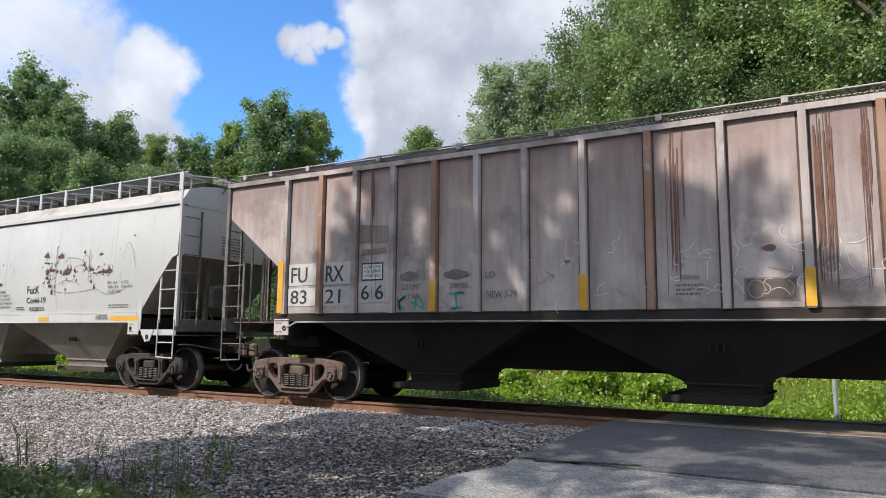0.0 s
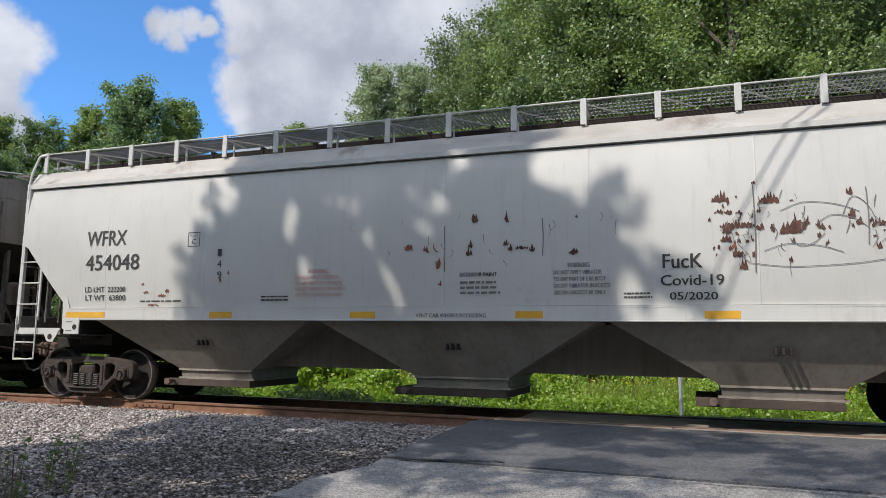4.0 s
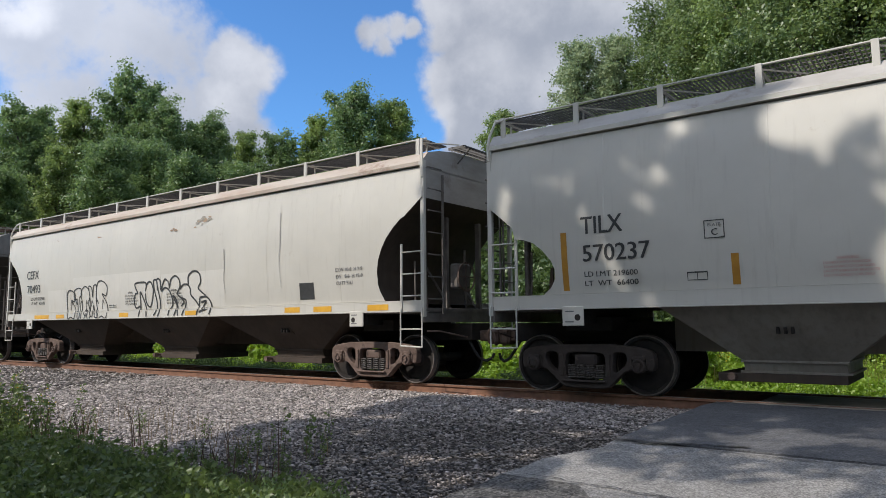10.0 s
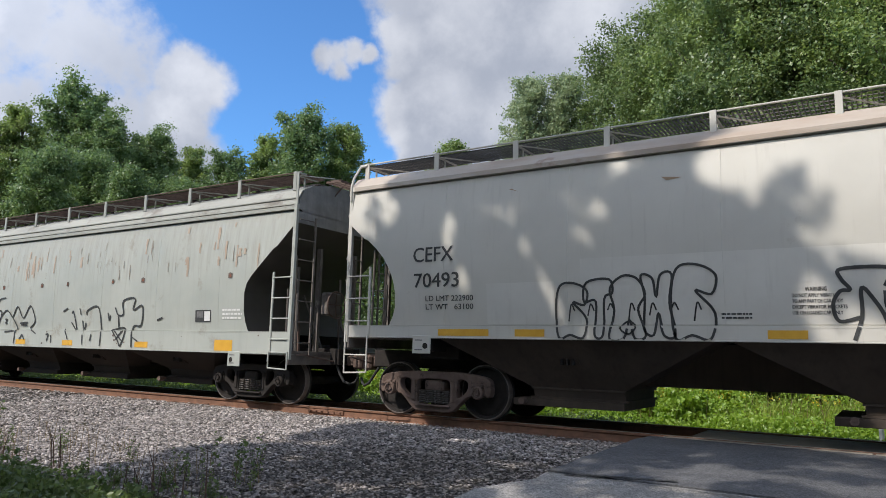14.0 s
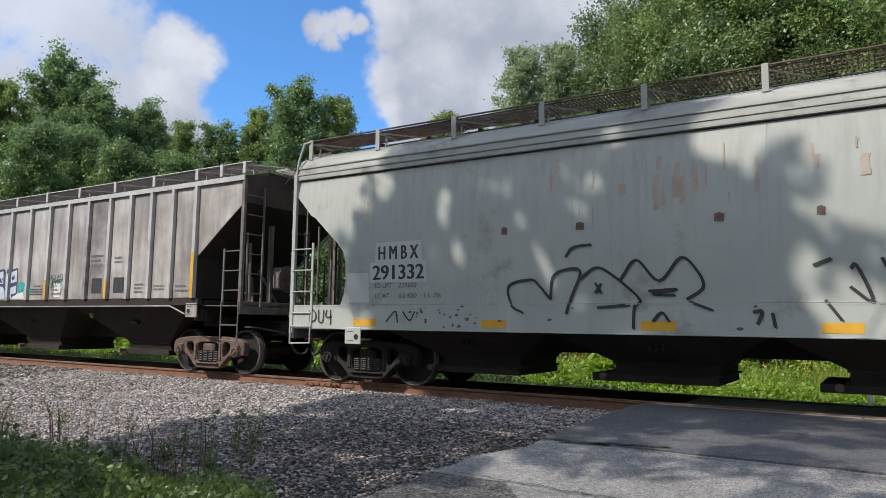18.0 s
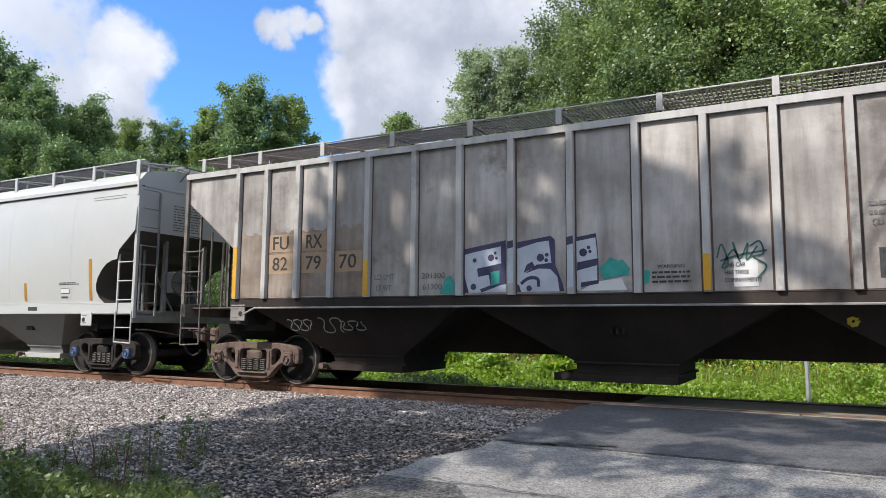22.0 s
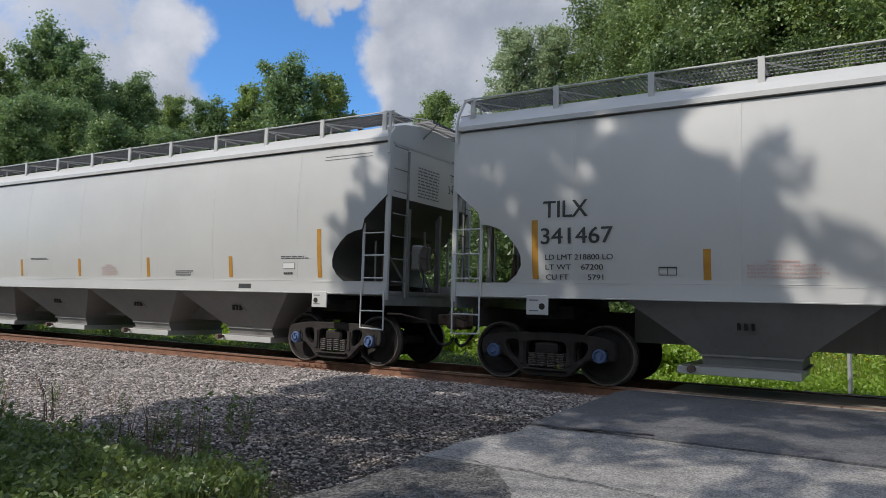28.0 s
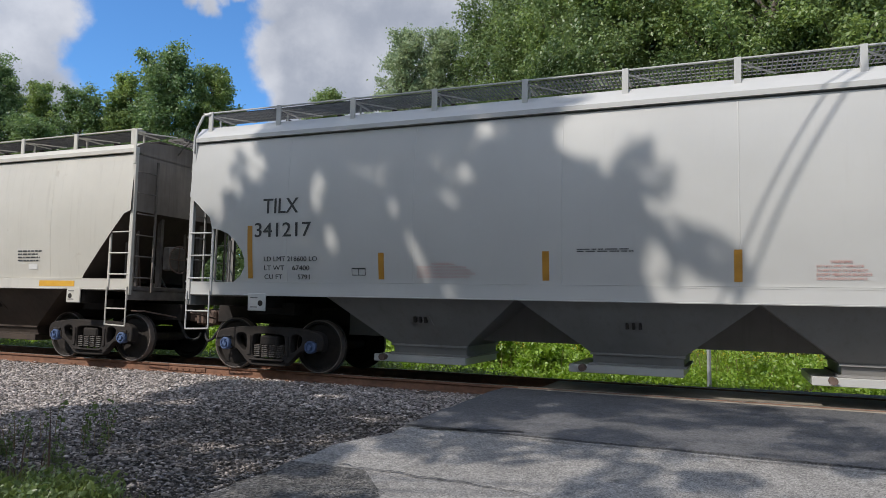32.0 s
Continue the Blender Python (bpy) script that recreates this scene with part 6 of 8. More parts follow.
def wagon_tagged():
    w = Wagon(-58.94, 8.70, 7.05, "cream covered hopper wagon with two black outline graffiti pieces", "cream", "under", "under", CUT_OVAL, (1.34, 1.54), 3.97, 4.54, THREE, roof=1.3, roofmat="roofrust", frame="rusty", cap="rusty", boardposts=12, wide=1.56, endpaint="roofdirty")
    w.letter("CEFX", -7.20, -6.41, 2.60, 2.85)
    w.letter("70493", -7.18, -6.30, 2.17, 2.41)
    w.letter("LD LMT 222900", -6.95, -6.03, 1.94, 2.03)
    w.letter("LT WT   63100", -6.95, -6.03, 1.80, 1.89)
    w.patch(-5.78, -4.62, 1.56, 2.20, "palecream", "repainted_panel")
    w.patch(-4.2, 0.3, 1.56, 2.52, "palecream", "repainted_panel", off=-0.002)
    w.patch(0.34, 2.9, 1.56, 2.40, "palecream", "repainted_panel", off=-0.003)
    mb = Mb()
    for k, (a, b, s) in enumerate(((-4.6, -4.1, ROUND_C), (-4.15, -3.72, ROUND_T), (-3.78, -3.25, ROUND_A), (-3.3, -2.85, ROUND_B), (-2.9, -2.3, ROUND_C))):
        bubble(w, mb, a, b, 1.36 + 0.05 * (k % 2), 2.16 + (0.2 if k == 4 else 0.04 * k), s)
    for k in range(7):
        w.stroke(mb, [(-4.4 + 0.3 * k, 1.6 + 0.08 * (k % 3)), (-4.35 + 0.3 * k, 1.85), (-4.3 + 0.3 * k, 1.75)], 0.022)
    w.stroke(mb, [(-3.62, 1.5), (-3.5, 1.42), (-3.4, 1.52), (-3.5, 1.6)], 0.025, closed=True)
    w.pieces("graffiti", mb, M["ink"], "black outlined bubble letters")
    mb = Mb()
    # (x, z) in hundredths of a metre from the foot of the piece
    for line in (((30, 29), (6, 24), (0, 44), (8, 60), (19, 62), (10, 75), (10, 87), (55, 88), (60, 79)), ((21, 1), (30, 31), (31, 64), (44, 48), (54, 27), (58, 1)),
                 ((55, 65), (65, 84), (81, 88), (92, 71), (87, 45), (73, 25), (57, 38), (55, 60)), ((92, 3), (104, 17), (106, 38), (98, 65), (95, 90), (109, 90), (111, 65)),
                 ((110, 1), (119, 17), (120, 45), (109, 90), (123, 91), (127, 65), (135, 79), (146, 92), (161, 84), (165, 68)), ((129, 62), (144, 71), (162, 65), (174, 45), (174, 27), (162, 17), (156, 2)),
                 ((166, 75), (174, 92), (192, 98), (207, 89), (210, 72), (198, 55), (210, 45), (223, 34), (210, 24)), ((182, 1), (192, 24), (178, 51), (192, 38), (198, 1)),
                 ((211, 65), (223, 75), (241, 75), (252, 65), (253, 51), (273, 34), (285, 21)), ((210, 45), (231, 38), (226, 21), (215, 2)),
                 ((245, 75), (247, 96), (269, 106), (291, 99), (295, 79), (285, 65), (305, 51), (313, 46)), ((289, 43), (317, 43), (333, 24), (325, 2)), ((275, 2), (283, 21), (289, 43)),
                 ((293, 31), (313, 34), (297, 17), (317, 17), (285, 9))):
        w.stroke(mb, [(-0.95 + a / 100, 1.355 + b / 100) for a, b in line], 0.045)
    w.pieces("graffiti", mb, M["ink"], "black outlined bubble letters")
    mb = Mb()
    for x, z0, z1 in ((2.9, 1.85, 2.85), (4.83, 1.9, 3.5)):
        w.stroke(mb, [(x, z1), (x + 0.02, (z0 + z1) / 2 + 0.1), (x - 0.01, (z0 + z1) / 2 - 0.15), (x + 0.03, z0)], 0.022, off=0.007, taper=True)
    w.pieces("dirt_streak", mb, M["weldgrime"], "dark dirt run along a weld")
    w.warning(-1.4, -0.8, 1.66, 2.02, "ink")
    w.warning(0.55, 1.3, 1.64, 2.02, "ink")
    rng = random.Random(14)
    for k in range(26):
        x, z = (rng.gauss(2.0, 0.22), rng.gauss(3.59, 0.05)) if k < 20 else (rng.gauss(0.85, 0.15), rng.gauss(3.47, 0.02))
        n, wide = 9, rng.uniform(0.03, 0.13)
        w.fill([(x + wide * rng.uniform(0.5, 1.0) * math.cos(6.28 * i / n), z + 0.35 * wide * rng.uniform(0.4, 1.0) * math.sin(6.28 * i / n)) for i in range(n)], rng.choice(("rustfaint", "tanpanel", "rustfaint")) if k < 20 else "tanpanel", 0.004 + 0.0002 * k, "rust_patch")
    for x0, x1, z0, z1, n, m, sd in ((-2.25, -1.85, 1.62, 1.72, 2, "ink", 3),):
        w.bars(x0, x1, z0, z1, n, m, sd)
    for k, s in enumerate(("EXW 10-8  H 9-8", "EW   8-6  H 15-0", "CU FT 5161")):
        w.letter(s, 6.50, 7.22 if k < 2 else 6.95, 2.15 - 0.13 * k, 2.22 - 0.13 * k, "inkfaded")
    w.patch(5.42, 5.85, 1.63, 1.97, "ink", "record_panel")
    for x in (5.46, 5.68):
        frame_mark(w, x, x + 0.14, 1.78, 1.92)
    for x0, x1 in ((-6.7, -5.75), (-5.29, -4.79), (-1.70, -1.24), (1.34, 1.79), (4.95, 5.42), (5.83, 6.35), (7.32, 7.85)):
        w.patch(x0, x1, 1.37, 1.48, "yellow")
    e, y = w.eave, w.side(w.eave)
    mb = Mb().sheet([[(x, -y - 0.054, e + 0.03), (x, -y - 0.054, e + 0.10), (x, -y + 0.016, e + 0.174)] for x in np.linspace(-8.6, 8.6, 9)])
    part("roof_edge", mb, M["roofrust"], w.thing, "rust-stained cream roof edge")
    mb = Mb()
    rng = random.Random(3)
    for x, z, l in ((-5.5, 3.7, 0.4), (-3.0, 3.6, 0.3)):
        mb.add([(x + rng.uniform(0, l), -w.face(z) - 0.003, z + rng.uniform(-0.05, 0.05)) for _ in range(3)], [(0, 1, 2)])
    w.pieces("rust_scar", mb, M["tanpanel"])
    return w


def wagon_green():
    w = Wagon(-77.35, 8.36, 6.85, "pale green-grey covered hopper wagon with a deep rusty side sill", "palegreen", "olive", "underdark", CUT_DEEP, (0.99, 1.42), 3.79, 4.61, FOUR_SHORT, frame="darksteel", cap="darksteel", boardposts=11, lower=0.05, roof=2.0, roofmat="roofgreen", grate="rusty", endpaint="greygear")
    for z, y in ((3.92, 1.505), (4.05, 1.475)):
        part("roof_bead", Mb().box(-8.3, 8.3, -y, -y + 0.06, z - 0.012, z + 0.012), M["palegreen"], w.thing)
    mb = Mb().sheet([[(x, -1.497, 3.83), (x, -1.48, 3.92), (x, -1.45, 4.05), (x, -1.35, 4.22), (x, -1.0, 4.39)] for x in (-8.33, 8.33)])
    part("roof_side", mb, M["roofgreen"], w.thing, "grimy roof sheet")
    w.fill([(-6.35, 2.16), (-6.33, 2.5), (-5.38, 2.5), (-5.36, 2.17), (-5.28, 2.16), (-5.27, 1.8), (-6.46, 1.81), (-6.46, 2.15)], "palegreenpanel", 0.003, "repainted_panel")
    w.patch(-7.0, -6.5, 1.46, 1.98, "palegreenpanel", "repainted_panel")
    for _ in range(2):
        w.letter("H M B X", -6.28 + 0.012 * _, -5.45 + 0.012 * _, 2.20, 2.43)
        w.letter("291332", -6.41 + 0.012 * _, -5.34 + 0.012 * _, 1.85, 2.10)
    w.letter("LD LMT", -6.35, -6.0, 1.71, 1.79, "inkfaded")
    w.letter("220600", -5.85, -5.48, 1.71, 1.79, "inkfaded")
    w.letter("LT WT", -6.35, -6.05, 1.53, 1.61, "inkfaded")
    w.letter("65400   11-78", -5.85, -5.0, 1.53, 1.61, "inkfaded")
    for x0, x1 in ((-6.82, -6.32), (-4.22, -3.78), (-1.68, -1.2), (0.55, 1.0), (3.52, 4.0)):
        w.patch(x0, x1, 1.04, 1.17, "yellow")
    w.patch(6.22, 6.76, 1.02, 1.24, "yellow")
    for x in (-3.8, -2.55, -0.6, 0.6, 2.52, 3.68, 6.6):
        k = 0.06 + 0.012 * math.sin(9 * x)
        w.fill([(x - k, 2.51), (x - 0.9 * k, 2.61), (x, 2.625), (x + k, 2.60), (x + 0.8 * k, 2.50)], "wellgrime", 0.004, "rusted_patch")
        w.fill([(x - 0.5 * k, 2.54), (x - 0.3 * k, 2.585), (x + 0.5 * k, 2.58), (x + 0.4 * k, 2.53)], "rustink", 0.007, "rusted_patch")
    mb = Mb()
    # the row of humps with a face
    for pts in ([(-3.49, 1.28), (-3.69, 1.4), (-3.74, 1.7), (-3.37, 1.79), (-3.22, 1.69), (-3.05, 1.49)],
                [(-3.05, 1.49), (-2.97, 1.86), (-2.57, 1.91), (-2.72, 1.5), (-2.79, 1.27)],
                [(-2.59, 1.77), (-2.31, 1.94), (-2.02, 1.78), (-1.7, 1.48), (-1.77, 1.36), (-1.79, 1.06)],
                [(-1.97, 1.75), (-1.73, 2.03), (-1.42, 1.73), (-1.12, 2.04), (-0.91, 1.86), (-0.84, 1.63), (-1.06, 1.47)],
                [(-2.31, 1.36), (-1.84, 1.4)],
                [(-1.02, 1.44), (-0.72, 1.32)],
                [(-1.57, 1.59), (-1.18, 1.61), (-1.52, 1.55), (-1.21, 1.53)],
                [(-2.34, 1.72), (-2.25, 1.57)],
                [(-2.25, 1.71), (-2.34, 1.58)],
                [(-1.52, 1.17), (-1.39, 1.29), (-1.29, 1.17)]):
        w.stroke(mb, pts, 0.036)
        w.stroke(mb, [(a + 0.018, b - 0.012) for a, b in pts], 0.022, off=0.009)
    # loose strokes
    for pts in ([(0.88, 1.83), (0.95, 1.86), (1.1, 1.43), (0.87, 1.61)],
                [(1.21, 1.95), (1.28, 1.79)],
                [(1.53, 1.78), (1.55, 1.9), (1.99, 1.97), (2.15, 1.44), (2.16, 1.05)],
                [(1.35, 1.65), (1.42, 1.43), (1.5, 1.6)],
                [(0.6, 1.45), (0.77, 1.2)],
                [(2.4, 1.83), (2.44, 1.66), (2.5, 1.77)]):
        w.stroke(mb, pts, 0.036)
        w.stroke(mb, [(a + 0.018, b - 0.012) for a, b in pts], 0.022, off=0.009)
    # the tall angular figure and scribbles
    for pts in ([(2.68, 1.95), (2.8, 1.78), (3.0, 1.8), (2.98, 2.1), (3.42, 2.15), (3.37, 1.89), (3.71, 1.98), (3.68, 1.55), (3.39, 1.5), (3.39, 1.05)],
                [(2.8, 1.77), (2.84, 1.48)],
                [(2.6, 1.43), (3.1, 1.46), (2.97, 1.07), (2.86, 1.19), (2.6, 1.43)],
                [(2.71, 1.41), (3.0, 1.19)],
                [(3.02, 1.43), (2.78, 1.21)],
                [(3.42, 1.26), (3.61, 1.18)],
                [(4.26, 1.65), (4.45, 1.71)],
                [(-0.23, 1.3), (-0.12, 1.31), (-0.18, 1.14)],
                [(-0.0, 1.29), (0.03, 1.1)],
                [(1.4, 1.31), (1.41, 1.08)],
                [(1.77, 1.32), (1.74, 1.16)],
                [(-2.79, 2.11), (-2.67, 2.25), (-2.39, 2.28)],
                [(0.48, 1.88), (0.68, 1.96)]):
        w.stroke(mb, pts, 0.036)
        w.stroke(mb, [(a + 0.018, b - 0.012) for a, b in pts], 0.022, off=0.009)
    for pts in ([(-7.86, 1.10), (-7.85, 1.33), (-7.73, 1.28), (-7.72, 1.15), (-7.85, 1.10)], [(-7.65, 1.33), (-7.63, 1.12), (-7.54, 1.12), (-7.52, 1.33)], [(-7.45, 1.33), (-7.46, 1.2), (-7.32, 1.2)], [(-7.36, 1.33), (-7.35, 1.06)],
                [(-6.1, 1.12), (-5.9, 1.3), (-5.85, 1.1)], [(-5.75, 1.3), (-5.6, 1.15), (-5.5, 1.3)]):
        w.stroke(mb, pts, 0.028)
    w.pieces("graffiti", mb, M["ink"], "rough black spray lines")
    w.patch(5.55, 6.05, 1.6, 1.86, "ink", "paint_patch")
    w.patch(5.6, 5.8, 1.7, 1.83, "inkfaded", "paint_patch", off=0.003)
    w.patch(5.84, 6.02, 1.63, 1.83, "panel", "paint_patch", off=0.003)
    w.bars(6.4, 7.0, 1.65, 1.9, 3, "panel", 9)
    mb = Mb()
    rng = random.Random(6)
    for k in range(34):
        x, z = rng.choice((rng.uniform(-5.6, -4.3), rng.uniform(-8, 8))), rng.uniform(1.04, 1.38)
        r = rng.uniform(0.012, 0.04)
        mb.add([(x + r * rng.uniform(0.5, 1.6) * math.cos(a), -w.sillface - 0.005, min(1.41, max(1.0, z + r * rng.uniform(0.5, 1.1) * math.sin(a)))) for a in np.linspace(0, 5.4, 7)], [tuple(range(7))])
    w.pieces("rust_scar", mb, M["wellgrime"], "dark rust blisters along the sill")
    for k in range(26):
        x, z1, wide = rng.choice((rng.uniform(-7, 7), rng.uniform(1.0, 4.2))), rng.uniform(2.75, 3.65), rng.uniform(0.006, 0.025)
        steps = np.linspace(z1, z1 - rng.uniform(0.08, 0.35), 5)
        rim = [(x - wide * rng.uniform(0.3, 1.0), z) for z in steps] + [(x + wide * rng.uniform(0.3, 1.0), z) for z in steps[::-1]]
        w.fill(rim, "rustfaint", 0.003, "rust_run")
    for k in range(30):
        x, z1, wide = rng.choice((rng.uniform(-3.4, 1.0), rng.uniform(4.5, 7.4), rng.uniform(-7, 8))), rng.uniform(2.9, 3.72), rng.uniform(0.02, 0.07)
        steps = np.linspace(z1, z1 - rng.uniform(0.1, 0.5), 6)
        rim = [(x - wide * rng.uniform(0.3, 1.0), z) for z in steps] + [(x + wide * rng.uniform(0.3, 1.0), z) for z in steps[::-1]]
        w.fill(rim, "rustorange", 0.0025, "rust_run")
    return w


def wagon_silver():
    # dark slope and end sheets: deep shade and grime are in the colour
    w = Wagon(-95.53, 8.47, 7.0, "stained silver-grey ribbed covered hopper wagon with white graffiti", "stain", "black", "underdark", CUT_SLANT, (1.44, 1.60), 3.98, 4.41, THREE, RIBS, "rusty", "rusty", grate="walkway", endpaint="under", boardposts=12)
    # brown weathering behind the number
    rng = random.Random(31)
    for a, b in zip(RIBS[:4], RIBS[1:5]):
        top = [(x, 2.80 + rng.uniform(-0.06, 0.05)) for x in np.linspace(b - 0.085, a + 0.085, 9)]
        w.fill([(a + 0.085, 1.61), (b - 0.085, 1.61), *top], "brownwash", -0.004, "weathered_panel")
    for x0, x1 in ((-6.27, -5.70), (-5.5, -4.95), (-4.76, -4.2)):
        w.patch(x0, x1, 2.02, 2.38, "tanpanel", "repainted_panel")
        if x0 < -5:
            w.patch(x0, x1, 2.42, 2.74, "tanpanel", "repainted_panel")
    for s, x0, x1, z0 in (("FU", -6.18, -5.82, 2.46), ("RX", -5.41, -5.06, 2.46), ("82", -6.18, -5.84, 2.08), ("79", -5.41, -5.08, 2.08), ("70", -4.68, -4.32, 2.08)):
        w.letter(s, x0, x1, z0, z0 + 0.24)
    w.letter("LD LMT", -3.93, -3.54, 1.86, 1.95, "inkfaded")
    w.letter("LT WT", -3.9, -3.6, 1.68, 1.77, "inkfaded")
    w.letter("201300", -3.02, -2.6, 1.86, 1.95, "inkfaded")
    w.letter("61300", -3.0, -2.65, 1.68, 1.77, "inkfaded")
    for x, z1 in ((-7.05, 2.55), (-4.08, 2.20), (1.34, 2.08), (3.92, 2.02), (7.0, 2.54)):
        mb = Mb().box(x - 0.047, x + 0.047, -w.side(2) - 0.087, -w.side(2) - 0.081, 1.60, z1)
        part("stripe", mb, M["yellow"], w.thing)
    # three slanting block letters: dark edges under pale faces, teal on both flanks
    def spray(pts, mat, off):
        w.fill(pts, mat, off, "graffiti")

    for pts in ([(-2.69, 1.61), (-2.59, 1.84), (-2.49, 1.90), (-2.42, 1.79), (-2.42, 1.61)], [(-0.11, 1.94), (-0.03, 2.01), (0.05, 2.09), (0.16, 2.03), (0.22, 2.05), (0.32, 1.92), (0.30, 1.83), (0.12, 1.81), (-0.05, 1.77)],
                [(0.51, 1.90), (0.60, 1.88), (0.58, 1.72), (0.51, 1.69)]):
        spray(pts, "teal", 0.003)
    spray([(-0.14, 1.75), (0.20, 1.79), (0.28, 1.62), (-0.40, 1.62)], "panel", 0.003)
    for pts in ([(-2.25, 2.30), (-1.55, 2.41), (-1.54, 1.62), (-2.24, 1.62), (-2.26, 1.8)], [(-1.36, 2.37), (-0.83, 2.44), (-0.77, 2.38), (-0.76, 2.0), (-0.66, 1.75), (-0.63, 1.62), (-1.36, 1.62)], [(-0.44, 2.40), (-0.15, 2.44), (-0.12, 2.08), (-0.12, 1.72), (-0.44, 1.66)]):
        spray(pts, "spraynavy", 0.004)
    for pts in ([(-2.24, 2.215), (-2.12, 2.24), (-1.63, 2.32), (-1.62, 2.06), (-2.03, 1.99), (-2.01, 1.86), (-1.83, 1.89), (-1.80, 1.73), (-1.98, 1.67), (-1.95, 1.62), (-1.62, 1.73), (-1.54, 1.74), (-1.54, 1.62), (-2.17, 1.62), (-2.24, 1.87)],
                [(-1.36, 2.27), (-1.05, 2.35), (-0.86, 2.37), (-0.82, 2.04), (-1.05, 2.02), (-1.24, 1.89), (-1.02, 1.96), (-0.84, 1.95), (-0.73, 1.83), (-0.70, 1.62), (-1.30, 1.62), (-1.33, 1.72), (-1.36, 1.74)],
                [(-0.44, 2.34), (-0.16, 2.38), (-0.13, 2.08), (-0.43, 2.03), (-0.44, 1.91), (-0.14, 1.98), (-0.14, 1.77), (-0.38, 1.74), (-0.38, 1.63), (-0.44, 1.63)]):
        spray(pts, "spraypale", 0.007)
    spray([(-1.80, 1.93), (-1.65, 1.95), (-1.65, 1.76), (-1.79, 1.72)], "teal", 0.009)
    spray([(-1.26, 1.90), (-1.21, 2.02), (-1.12, 2.07), (-1.08, 1.99), (-1.16, 1.95)], "spraynavy", 0.010)
    mb = Mb()
    w.stroke(mb, [(-1.30, 1.74), (-1.18, 1.82), (-1.04, 1.81), (-1.02, 1.69)], 0.05, off=0.010, fine=4)
    w.pieces("graffiti", mb, M["spraynavy"], "dark curl")
    for x, z, r in ((-1.79, 2.15, 0.055), (-1.72, 2.22, 0.025), (-1.70, 2.14, 0.025), (-0.99, 2.12, 0.06), (-0.89, 2.16, 0.03), (-0.90, 2.08, 0.03), (-0.34, 2.17, 0.06), (-0.26, 2.24, 0.027), (-0.24, 2.18, 0.025),
                    (-2.09, 1.71, 0.05), (-1.17, 1.67, 0.045), (-2.07, 2.12, 0.035)):
        spray([(x + r * math.cos(a), z + r * math.sin(a)) for a in np.linspace(0, 5.6, 9)], "spraynavy", 0.011)
    # the letters run on over the ribs
    y = -w.side(2) - 0.083
    for x, z0, z1, z2 in ((-1.45, 1.74, 2.27, 2.38), (-0.52, 1.66, 2.28, 2.40)):
        for name, za, zb in (("spraypale", z0, z1), ("spraynavy", z1, z2)):
            part("graffiti", Mb().add([(x - 0.046, y, za), (x + 0.046, y, za + 0.02), (x + 0.046, y, zb + 0.02), (x - 0.046, y, zb)], [(0, 1, 2, 3)]), M[name], w.thing)
    for x0, x1 in ((3.28, 3.68), (4.15, 4.55)):
        w.patch(x0, x1, 1.72, 2.08, "ink", "record_panel")
        frame_mark(w, x0 + 0.04, x1 - 0.04, 1.76, 2.04)
    mb = Mb()
    for pts in ([(1.46, 2.02), (1.52, 2.2), (1.60, 1.94), (1.52, 1.9), (1.66, 2.12), (1.74, 1.96)], [(1.66, 2.22), (1.74, 2.0), (1.84, 2.2), (1.82, 1.98), (1.95, 2.16)],
                [(1.86, 2.16), (1.98, 2.22), (2.02, 2.06), (1.9, 2.02), (2.05, 1.9), (1.94, 1.74)], [(1.5, 1.98), (1.72, 2.05), (2.06, 2.1)]):
        w.stroke(mb, pts, 0.022)
    w.pieces("graffiti", mb, M["darkteal"], "thin dark green tag")
    w.patch(1.66, 1.95, 1.64, 2.0, "panel", "repainted_panel")
    w.letter("WARNING", 0.69, 1.05, 1.91, 1.96, "ink")
    w.bars(0.62, 1.15, 1.70, 1.89, 3, "ink", 3)
    for s, x1, z in (("THIS CAR", 1.80, 1.90), ("HAS THREE", 1.84, 1.80), ("COMPARTMENTS", 1.99, 1.70)):
        w.letter(s, 1.55, x1, z, z + 0.055, "ink")
    w.letter("CU FT 4750", 3.22, 3.68, 2.35, 2.43, "inkfaded")
    for x0, x1, z0, z1, n, sd in ((3.2, 3.7, 2.46, 2.68, 2, 1), (4.15, 4.5, 2.4, 2.6, 2, 2), (4.95, 5.3, 1.7, 1.95, 3, 4), (6.4, 6.8, 1.7, 1.9, 2, 5), (5.65, 6.1, 1.75, 1.9, 2, 6)):
        w.bars(x0, x1, z0, z1, n, "inkfaded", sd)
    mb = Mb()
    for x0, turns, high in ((-5.9, 2.5, 0.10), (-5.2, 1.5, 0.13), (-4.75, 2.0, 0.08)):
        line = [(x0 + 0.5 * a / 6.28 / turns * 1.1 + 0.07 * math.sin(2 * a), 1.1 + high * math.cos(a)) for a in np.linspace(0, 6.28 * turns, 26)]
        rows = []
        for (x, z), (x2, z2) in zip(line, line[1:]):
            d = Vector((x2 - x, z2 - z)).normalized() * 0.011
            rows.append([(p, -1.42 + (1.3 - q) * 0.62 - 0.03, q) for p, q in ((x - d.y, z + d.x), (x + d.y, z - d.x))])
        mb.sheet(rows)
    part("chalk_tag", mb, M["weldgrime"], w.thing)
    mb = Mb()
    for k in range(7):
        a = 6.28 * k / 7
        cx, cz = 2.98 + 0.045 * math.cos(a), 1.2 + 0.045 * math.sin(a)
        mb.add([(cx + 0.03 * math.cos(b), -1.27 + 0.62 * (1.2 - cz) - 0.004 * k, cz + 0.03 * math.sin(b)) for b in np.linspace(0, 5.6, 8)], [tuple(range(8))])
